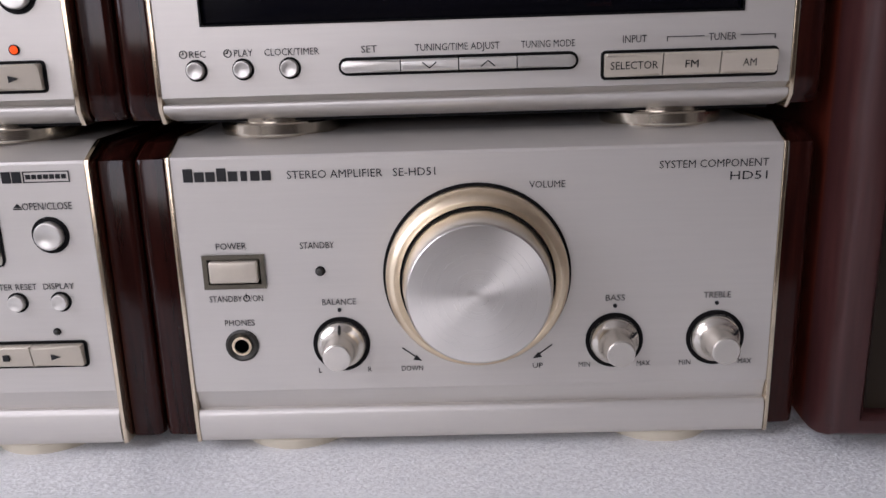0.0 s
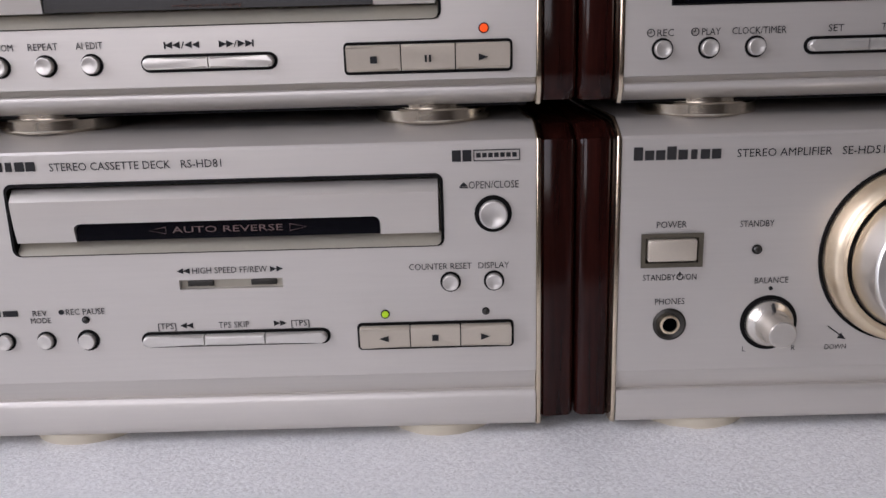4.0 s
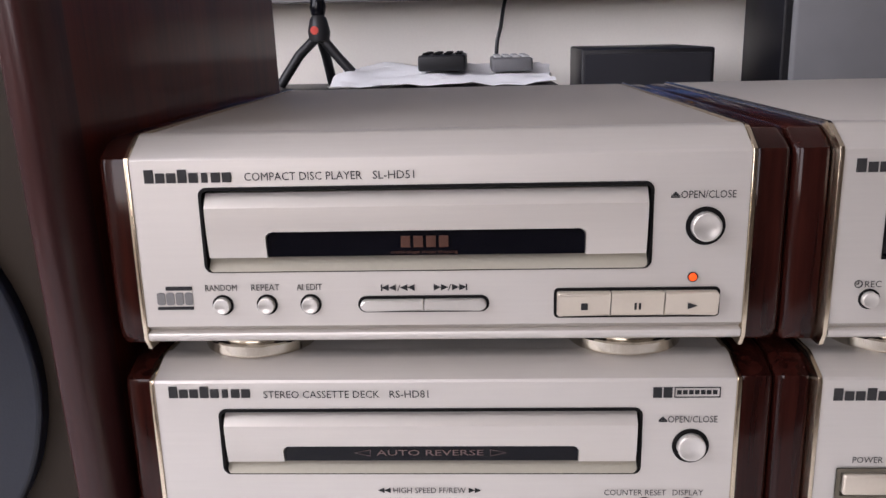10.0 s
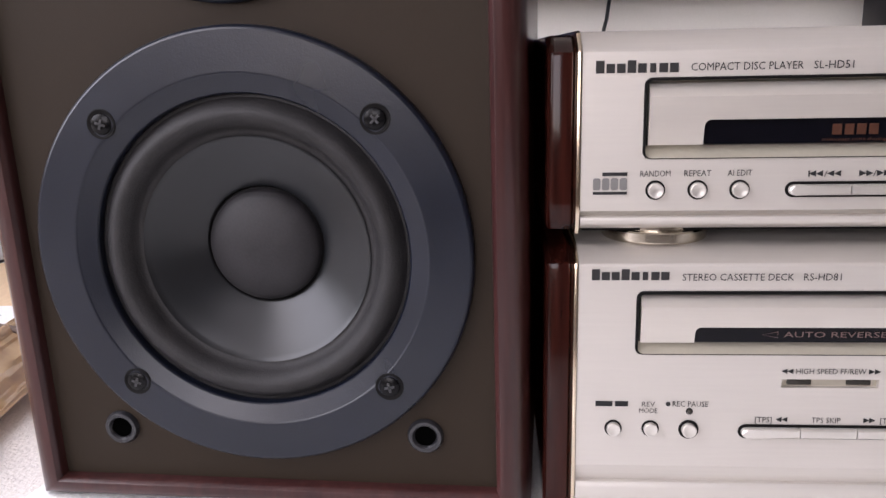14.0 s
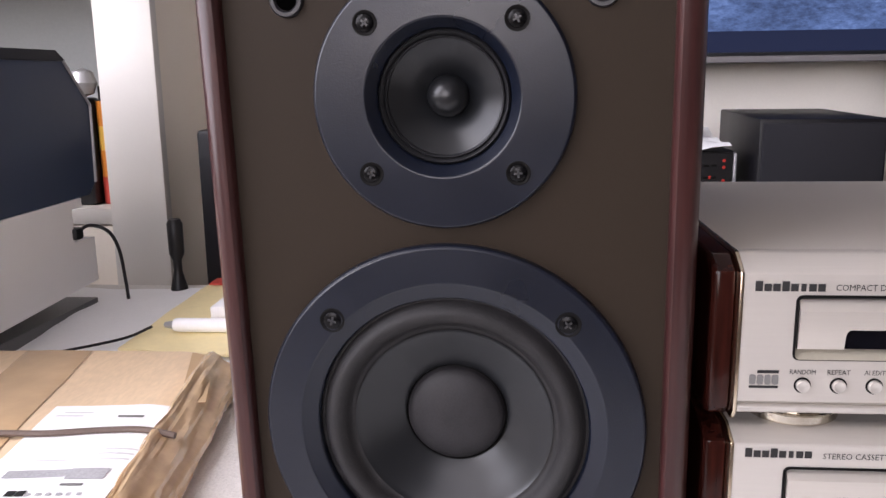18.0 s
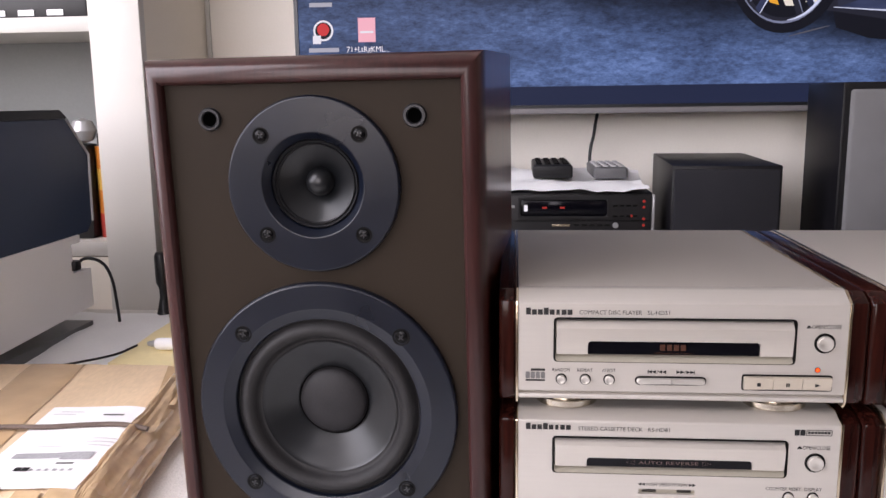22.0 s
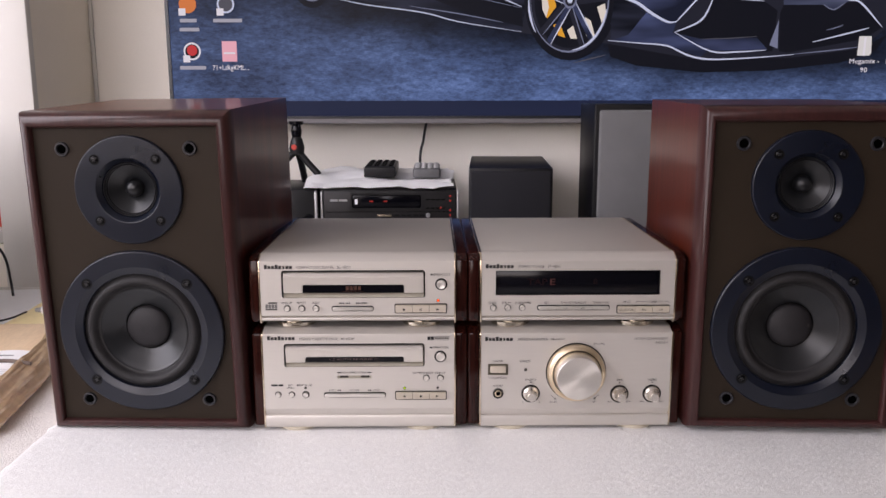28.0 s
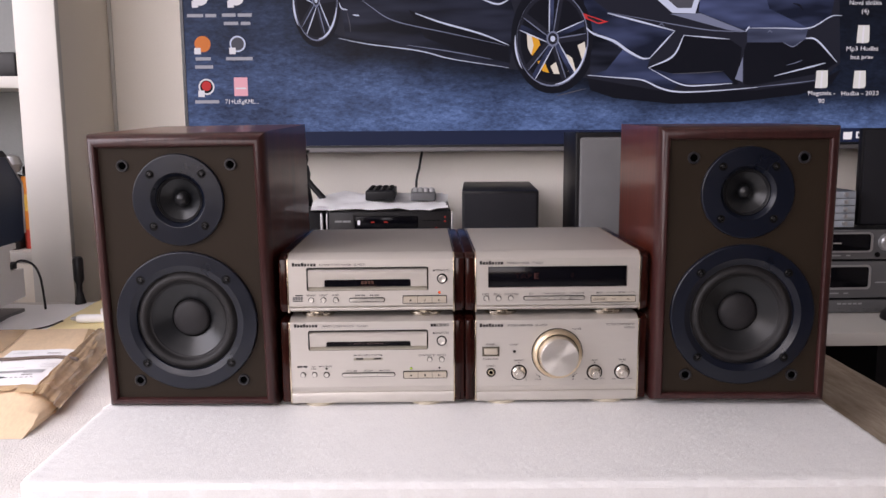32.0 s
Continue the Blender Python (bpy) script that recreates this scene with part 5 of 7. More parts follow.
def screen_picture():
    """The desktop picture: wet blue-grey concrete that fades to dark, as a lit screen."""
    m, n, l, b = nodes_of("lit_screen_concrete_picture")
    b.inputs["Base Color"].default_value = (0.01, 0.01, 0.012, 1)
    b.inputs["Roughness"].default_value = 0.25
    b.inputs["Specular IOR Level"].default_value = 0.04
    where, scale = n.new("ShaderNodeTexCoord"), n.new("ShaderNodeMapping")
    scale.inputs["Scale"].default_value = (0.75, 1, 1.7)
    l.new(where.outputs["Object"], scale.inputs["Vector"])
    big, small = n.new("ShaderNodeTexNoise"), n.new("ShaderNodeTexNoise")
    big.inputs["Scale"].default_value, big.inputs["Detail"].default_value, big.inputs["Roughness"].default_value = 7, 8, 0.65
    small.inputs["Scale"].default_value, small.inputs["Detail"].default_value, small.inputs["Roughness"].default_value = 90, 8, 0.70
    for t in (big, small):
        l.new(scale.outputs[0], t.inputs["Vector"])
    mix = n.new("ShaderNodeMath")
    mix.operation = "MULTIPLY"
    l.new(big.outputs["Fac"], mix.inputs[0])
    l.new(small.outputs["Fac"], mix.inputs[1])
    ramp = n.new("ShaderNodeValToRGB")
    e = ramp.color_ramp.elements
    e[0].position, e[0].color = 0.13, (0.015, 0.026, 0.060, 1)
    e[1].position, e[1].color = 0.46, (0.110, 0.187, 0.385, 1)
    mid = e.new(0.28)
    mid.color = (0.050, 0.090, 0.198, 1)
    l.new(mix.outputs[0], ramp.inputs[0])
    part_z = n.new("ShaderNodeSeparateXYZ")
    l.new(where.outputs["Object"], part_z.inputs[0])
    fade = n.new("ShaderNodeMapRange")
    fade.inputs["From Min"].default_value, fade.inputs["From Max"].default_value = 0.36, 0.80
    fade.inputs["To Min"].default_value, fade.inputs["To Max"].default_value = 1.6, 0.24
    l.new(part_z.outputs["Z"], fade.inputs["Value"])
    l.new(ramp.outputs[0], b.inputs["Emission Color"])
    # the car's soft shade on the wet ground, along a sloping line
    slope = n.new("ShaderNodeMath")
    slope.operation = "MULTIPLY_ADD"
    slope.inputs[1].default_value, slope.inputs[2].default_value = -0.158, 0.205 + 0.333 - 0.158 * 0.24
    l.new(part_z.outputs["X"], slope.inputs[0])
    level = n.new("ShaderNodeMath")
    level.operation = "MAXIMUM"
    level.inputs[1].default_value = 0.333 + 0.085
    l.new(slope.outputs[0], level.inputs[0])
    over = n.new("ShaderNodeMath")
    over.operation = "SUBTRACT"
    l.new(part_z.outputs["Z"], over.inputs[0])
    l.new(level.outputs[0], over.inputs[1])
    soft = n.new("ShaderNodeMapRange")
    soft.interpolation_type = "SMOOTHSTEP"
    soft.inputs["From Min"].default_value, soft.inputs["From Max"].default_value = -0.095, 0.012
    l.new(over.outputs[0], soft.inputs["Value"])
    side = n.new("ShaderNodeMapRange")
    side.interpolation_type = "SMOOTHSTEP"
    side.inputs["From Min"].default_value, side.inputs["From Max"].default_value = -0.50, -0.20
    side.inputs["To Min"].default_value, side.inputs["To Max"].default_value = 0.25, 0.90
    l.new(part_z.outputs["X"], side.inputs["Value"])
    amount = n.new("ShaderNodeMath")
    amount.operation = "MULTIPLY"
    l.new(soft.outputs[0], amount.inputs[0])
    l.new(side.outputs[0], amount.inputs[1])
    left = n.new("ShaderNodeMath")
    left.operation = "SUBTRACT"
    left.inputs[0].default_value = 1.0
    l.new(amount.outputs[0], left.inputs[1])
    total = n.new("ShaderNodeMath")
    total.operation = "MULTIPLY"
    l.new(fade.outputs[0], total.inputs[0])
    l.new(left.outputs[0], total.inputs[1])
    dim = n.new("ShaderNodeMapRange")
    dim.inputs["From Min"].default_value, dim.inputs["From Max"].default_value = -0.64, 0.10
    dim.inputs["To Min"].default_value, dim.inputs["To Max"].default_value = 0.62, 1.05
    l.new(part_z.outputs["X"], dim.inputs["Value"])
    last = n.new("ShaderNodeMath")
    last.operation = "MULTIPLY"
    l.new(total.outputs[0], last.inputs[0])
    l.new(dim.outputs[0], last.inputs[1])
    l.new(last.outputs[0], b.inputs["Emission Strength"])
    return m


def car_paint(name, dark, light, size, stretch):
    """Glossy dark bodywork of the picture, with soft long reflections."""
    m, n, l, b = nodes_of(name)
    b.inputs["Base Color"].default_value = (0.008, 0.008, 0.01, 1)
    b.inputs["Roughness"].default_value = 0.25
    b.inputs["Specular IOR Level"].default_value = 0.04
    where = n.new("ShaderNodeTexCoord")
    noise_t = n.new("ShaderNodeTexNoise")
    noise_t.inputs["Scale"].default_value, noise_t.inputs["Detail"].default_value = size, 2
    scale = n.new("ShaderNodeMapping")
    scale.inputs["Scale"].default_value = stretch
    scale.inputs["Rotation"].default_value = (0, radians(14), 0)
    l.new(where.outputs["Object"], scale.inputs["Vector"])
    l.new(scale.outputs[0], noise_t.inputs["Vector"])
    ramp = n.new("ShaderNodeValToRGB")
    e = ramp.color_ramp.elements
    e[0].position, e[0].color = 0.38, (*[1.25 * c for c in dark], 1)
    e[1].position, e[1].color = 0.68, (*[1.25 * c for c in light], 1)
    l.new(noise_t.outputs["Fac"], ramp.inputs[0])
    l.new(ramp.outputs[0], b.inputs["Emission Color"])
    b.inputs["Emission Strength"].default_value = 1.0
    return m


def lit(name, colour, strength=1.0):
    m = glow(name, colour, strength)
    m.node_tree.nodes["Principled BSDF"].inputs["Base Color"].default_value = (0.008, 0.008, 0.01, 1)
    m.node_tree.nodes["Principled BSDF"].inputs["Specular IOR Level"].default_value = 0.04
    return m


SCREEN = screen_picture()
L_BLACK, L_DARK = lit("lit_screen_black", (0.004, 0.005, 0.009)), lit("lit_screen_charcoal", (0.014, 0.016, 0.026))
L_LINE, L_WHITE = lit("lit_screen_silver_line", (0.54, 0.62, 0.80)), lit("lit_screen_white", (0.72, 0.74, 0.80))
L_GREY, L_YELLOW, L_RED = lit("lit_screen_grey", (0.075, 0.08, 0.10)), lit("lit_screen_amber", (0.72, 0.36, 0.03)), lit("lit_screen_red", (0.55, 0.04, 0.04))
L_NAVY, L_PINK, L_ORANGE = lit("lit_screen_navy_bar", (0.012, 0.019, 0.050)), lit("lit_screen_pink", (0.80, 0.42, 0.50)), lit("lit_screen_orange", (0.65, 0.20, 0.05))
L_STEEL = lit("lit_screen_steel", (0.170, 0.200, 0.300))
L_CREAM = lit("lit_screen_cream", (0.70, 0.68, 0.60))
L_FOLDER = lit("lit_screen_folder", (0.66, 0.69, 0.68))


def shape(tv, name, pts, material, layer, label=""):
    bm = bmesh.new()
    y = TVY - 0.0004 * layer
    bm.faces.new([bm.verts.new((S(u, v)[0], y, S(u, v)[1])) for u, v in pts])
    return part(name, bm, material, tv, label, smooth=False)


def stroke(tv, name, pts, wide, material, layer):
    """A thin bright line of the picture, tapered at both ends."""
    run = glide([(S(u, v)[0], 0, S(u, v)[1]) for u, v in pts], 5)
    bm = bmesh.new()
    y = TVY - 0.0004 * layer
    rows = []
    for i, p in enumerate(run):
        way = (run[min(i + 1, len(run) - 1)] - run[max(i - 1, 0)]).normalized()
        side = Vector((-way.z, 0, way.x))
        w = wide * (0.25 + 0.75 * math.sin(math.pi * (i + 0.5) / len(run)))
        rows.append([bm.verts.new((*(p + k * w / 2 * side).xz, 0)) for k in (-1, 1)])
    for one, two in zip(rows, rows[1:]):
        bm.faces.new((one[0], one[1], two[1], two[0]))
    for v in bm.verts:
        v.co = Vector((v.co.x, y, v.co.y))
    return part(name, bm, material, tv, smooth=False)


def oval(u, v, ru, rv, n=40, a0=0, a1=360):
    return [(u + ru * math.cos(radians(a0 + (a1 - a0) * k / n)), v + rv * math.sin(radians(a0 + (a1 - a0) * k / n))) for k in range(n if a1 - a0 == 360 else n + 1)]


def picture_wheel(tv, u, v, ru, rv, front):
    """A low-profile wheel: tyre, bright rim edge, brake behind five split spokes, hub."""
    shape(tv, "picture_tyre", oval(u, v, ru, rv), L_BLACK, 4)
    shape(tv, "picture_rim_edge", oval(u, v, ru * 0.89, rv * 0.87), L_STEEL, 5)
    shape(tv, "picture_rim_shade", oval(u - ru * 0.012, v + rv * 0.012, ru * 0.87, rv * 0.85), L_DARK, 6)
    shape(tv, "picture_rim", oval(u, v, ru * 0.80, rv * 0.79), L_BLACK, 6.5)
    if front:
        shape(tv, "picture_caliper", [(0.856, 0.250), (0.882, 0.243), (0.891, 0.213), (0.871, 0.186), (0.859, 0.206)], L_YELLOW, 7)
        shape(tv, "picture_caliper_shade", [(0.856, 0.250), (0.866, 0.247), (0.874, 0.212), (0.868, 0.188), (0.859, 0.206)], L_CREAM, 7.3)
        shape(tv, "picture_caliper", [(0.884, 0.172), (0.900, 0.176), (0.914, 0.143), (0.897, 0.148)], L_YELLOW, 7)
        for pts in ([(0.917, 0.160), (0.934, 0.173), (0.946, 0.141), (0.926, 0.141)], [(0.957, 0.190), (0.972, 0.181), (0.983, 0.144), (0.962, 0.147)], [(0.985, 0.212), (1.003, 0.220), (1.007, 0.195), (0.997, 0.176)]):
            shape(tv, "picture_brake_disc", pts, L_CREAM, 7)
    for k in range(5):
        a = radians(84 + 72 * k)
        c, s = math.cos(a), math.sin(a)
        for lean in (-0.10, 0.10):
            pts = [(u + ru * (r * c - (lean * (0.4 + r) + w) * s), v + rv * (r * s + (lean * (0.4 + r) + w) * c)) for r, w in ((0.10, -0.05), (0.10, 0.05), (0.82, 0.055), (0.82, -0.055))]
            shape(tv, "picture_spoke", pts, L_DARK if lean < 0 else L_NAVY_CAR, 8 if lean < 0 else 8.3)
            stroke(tv, "picture_glint", [pts[1], pts[2]], 0.0030, L_STEEL if lean < 0 else L_LINE, 9)
    stroke(tv, "picture_glint", oval(u, v, ru * 0.85, rv * 0.83, 14, 275, 350), 0.0050, L_LINE, 9)
    stroke(tv, "picture_glint", oval(u, v, ru * 0.93, rv * 0.92, 10, 175, 215), 0.0050, L_LINE, 9)
    shape(tv, "picture_hub", oval(u, v + rv * 0.01, ru * 0.155, rv * 0.145, 20), L_STEEL, 10)
    shape(tv, "picture_hub_ring", oval(u, v + rv * 0.01, ru * 0.115, rv * 0.105, 20), L_DARK, 11)
    shape(tv, "picture_hub_cap", oval(u, v + rv * 0.01, ru * 0.060, rv * 0.055, 16), L_LINE, 12)


def icon(tv, u, v, kind):
    """One desktop icon, drawn as plain shapes, and the plain bars of its caption."""
    if kind == "folder":
        shape(tv, "icon_folder", [(u - 0.016, v - 0.022), (u + 0.013, v - 0.022), (u + 0.017, v - 0.016), (u + 0.015, v + 0.022), (u - 0.014, v + 0.022)], L_FOLDER, 12, "pale folder icon")
        shape(tv, "icon_folder_page", [(u - 0.003, v - 0.022), (u + 0.002, v - 0.024), (u + 0.003, v + 0.020), (u - 0.002, v + 0.021)], L_WHITE, 13)
        return
    if kind == "picture":
        shape(tv, "icon_picture", [(u - 0.017, v - 0.023), (u + 0.017, v - 0.023), (u + 0.017, v + 0.023), (u - 0.017, v + 0.023)], L_PINK, 12, "pink picture icon")
        shape(tv, "icon_picture_band", [(u - 0.013, v - 0.006), (u + 0.013, v - 0.006), (u + 0.013, v - 0.002), (u - 0.013, v - 0.002)], L_WHITE, 13)
        return
    tone = {"orange": L_ORANGE, "grey": L_LINE, "red": L_WHITE, "white": L_WHITE}[kind]
    shape(tv, "icon_disc", oval(u, v + 0.003, 0.020, 0.020, 24), tone, 12, "round program icon")
    if kind == "red":
        shape(tv, "icon_ring", oval(u, v + 0.003, 0.016, 0.016, 24), L_BLACK, 13)
        shape(tv, "icon_dot", oval(u, v + 0.005, 0.012, 0.012, 24), L_RED, 14)
    if kind == "grey":
        shape(tv, "icon_ring", oval(u, v + 0.003, 0.016, 0.016, 24), L_GREY, 13)
    shape(tv, "icon_arrow_box", [(u - 0.021, v - 0.022), (u - 0.005, v - 0.022), (u - 0.005, v - 0.006), (u - 0.021, v - 0.006)], L_WHITE, 15)


def caption(tv, u, v, widths):
    for k, (a, b) in enumerate(widths):
        shape(tv, "caption_bar", [(u + a, v), (u + b, v), (u + b, v + 0.008), (u + a, v + 0.008)], L_GREY_TEXT, 12)


L_SILL = car_paint("lit_screen_car_sill", (0.002, 0.003, 0.006), (0.017, 0.021, 0.038), 7.0, (0.6, 1, 4.0))
L_HOOD = car_paint("lit_screen_car_hood", (0.010, 0.015, 0.034), (0.054, 0.074, 0.165), 7.0, (0.7, 1, 3.0))
L_BROW = car_paint("lit_screen_car_brow", (0.020, 0.026, 0.050), (0.080, 0.100, 0.170), 6.0, (0.5, 1, 4.0))
L_GREY_TEXT = lit("lit_screen_caption_bar", (0.36, 0.38, 0.44))
L_TEXT = lit("lit_screen_caption", (0.80, 0.82, 0.88))


def television():
    tv = thing("television", (0.30, TVY + 0.03, 0.285), "very large flat television showing a desktop with a dark car", "television")
    w, h = 1.880, 1.010
    x0, z0 = S(0, 0)
    part("panel_back", box(x0 - 0.008, x0 + w + 0.008, TVY + 0.004, TVY + 0.045, 0.2915, z0 + h + 0.008, 0.004), BEZEL, tv)
    part("lower_trim", box(x0 - 0.006, x0 + w + 0.006, TVY - 0.004, TVY + 0.040, 0.2800, 0.2912, 0.002), SILVER_TRIM, tv, "grey metal lower trim")
    for a, b, c, d in ((x0 - 0.008, x0 - 0.0005, 0.2915, z0 + h + 0.008), (x0 + w + 0.0005, x0 + w + 0.008, 0.2915, z0 + h + 0.008)):
        part("bezel_side", box(a, b, TVY - 0.003, TVY + 0.0035, c, d), BEZEL, tv)
    part("bezel_top", box(x0 - 0.0004, x0 + w + 0.0004, TVY - 0.003, TVY + 0.0035, z0 + h + 0.0005, z0 + h + 0.008), BEZEL, tv)
    part("screen", box(x0, x0 + w, TVY, TVY + 0.0035, z0, z0 + h), SCREEN, tv, "lit screen with a wet concrete picture", smooth=False)
    part("task_bar", box(x0, x0 + w, TVY, TVY + 0.0035, 0.2975, z0 - 0.0002), L_NAVY, tv, "navy task bar along the lower screen edge", smooth=False)
    part("bezel_bottom", box(x0, x0 + w, TVY - 0.003, TVY + 0.0035, 0.2915, 0.2973), BEZEL, tv)
    part("tray_icon", prism([(1.047, 0.307), (1.062, 0.307), (1.062, 0.325), (1.053, 0.319)], TVY - 0.0012, TVY - 0.0002, "y"), L_TEXT, tv, smooth=False)
    part("tray_icon", front_plate(1.072, 1.100, 0.307, 0.324, [(1.077, 1.097, 0.311, 0.320)], TVY - 0.0012, 0.001), L_TEXT, tv, smooth=False)
    part("pointer", prism([(0.612, 0.319), (0.625, 0.309), (0.619, 0.308), (0.612, 0.304)], TVY - 0.0012, TVY - 0.0002, "y"), L_WHITE, tv, "white arrow pointer on the screen", smooth=False)
    # the car
    shape(tv, "picture_car_body", [(0.300, 0.420), (0.355, 0.250), (0.399, 0.234), (0.583, 0.200), (0.668, 0.180), (0.811, 0.154), (1.013, 0.130), (1.231, 0.092), (1.449, 0.098), (1.609, 0.119), (1.660, 0.165), (1.640, 0.420)], L_DARK, 2, "dark blue sports car in the picture")
    shape(tv, "picture_car_shade", [(1.010, 0.140), (1.231, 0.096), (1.449, 0.102), (1.609, 0.121), (1.665, 0.150), (1.640, 0.112), (1.560, 0.086), (1.400, 0.068), (1.232, 0.064), (1.080, 0.080), (1.020, 0.100)], L_BLACK, 1.6)
    shape(tv, "picture_door", [(0.387, 0.345), (0.401, 0.236), (0.583, 0.202), (0.668, 0.182), (0.811, 0.156), (0.832, 0.268), (0.810, 0.345)], L_SILL, 3)
    shape(tv, "picture_door_shade", [(0.560, 0.300), (0.640, 0.270), (0.811, 0.214), (0.815, 0.168), (0.690, 0.198), (0.600, 0.232)], L_BLACK, 3.2)
    shape(tv, "picture_window", [(0.62, 0.350), (0.80, 0.320), (0.86, 0.345), (0.86, 0.420), (0.60, 0.420)], L_DARK, 3)
    shape(tv, "picture_arch", oval(0.925, 0.232, 0.108, 0.140), L_BLACK, 3.4)
    shape(tv, "picture_fender", [(0.995, 0.345), (1.060, 0.295), (1.233, 0.246), (1.170, 0.177), (1.141, 0.184), (1.083, 0.212), (1.011, 0.251)], L_NAVY_CAR, 3.6)
    shape(tv, "picture_nose", [(1.060, 0.292), (1.233, 0.262), (1.413, 0.243), (1.371, 0.228), (1.255, 0.238), (1.232, 0.246)], L_DARK, 3.5)
    shape(tv, "picture_bumper", [(1.016, 0.247), (1.083, 0.209), (1.142, 0.179), (1.170, 0.177), (1.164, 0.155), (1.245, 0.113), (1.231, 0.099), (1.150, 0.125), (1.020, 0.137)], L_HOOD, 3.6, "blue-black bumper in the picture")
    shape(tv, "picture_bumper_shade", [(1.016, 0.247), (1.083, 0.209), (1.100, 0.200), (1.060, 0.150), (1.020, 0.137)], L_SILL, 3.7)
    shape(tv, "picture_headlamp", [(1.150, 0.352), (1.224, 0.290), (1.282, 0.289), (1.300, 0.352)], L_LINE, 4)
    shape(tv, "picture_lamp_glass", [(1.196, 0.335), (1.236, 0.302), (1.272, 0.302), (1.282, 0.335)], L_GREY, 5)
    shape(tv, "picture_steel_edge", [(1.217, 0.288), (1.296, 0.289), (1.416, 0.243), (1.370, 0.247)], L_STEEL, 4)
    shape(tv, "picture_hood", [(1.297, 0.420), (1.291, 0.292), (1.416, 0.245), (1.420, 0.252), (1.572, 0.252), (1.628, 0.280), (1.650, 0.420)], L_HOOD, 3.4, "blue-black bonnet in the picture")
    shape(tv, "picture_hood_shade", [(1.430, 0.420), (1.470, 0.300), (1.572, 0.252), (1.628, 0.280), (1.650, 0.420)], L_NAVY_CAR, 3.6)
    shape(tv, "picture_brow", [(1.416, 0.250), (1.572, 0.252), (1.566, 0.224), (1.534, 0.206), (1.509, 0.217), (1.417, 0.217)], L_BROW, 3.8)
    shape(tv, "picture_intake", [(1.417, 0.216), (1.509, 0.216), (1.534, 0.205), (1.566, 0.223), (1.596, 0.221), (1.653, 0.167), (1.608, 0.139), (1.434, 0.109), (1.414, 0.112), (1.410, 0.197)], L_BLACK, 4)
    shape(tv, "picture_grille", [(1.255, 0.235), (1.371, 0.225), (1.404, 0.204), (1.398, 0.112), (1.252, 0.110), (1.164, 0.155), (1.228, 0.183)], L_BLACK, 4, "black air intake in the picture")
    shape(tv, "picture_grille_lip", [(1.171, 0.153), (1.252, 0.113), (1.387, 0.116), (1.360, 0.143), (1.230, 0.140)], L_NAVY_CAR, 4.5)
    shape(tv, "picture_splitter", [(1.390, 0.126), (1.408, 0.182), (1.410, 0.118)], L_STEEL, 5)
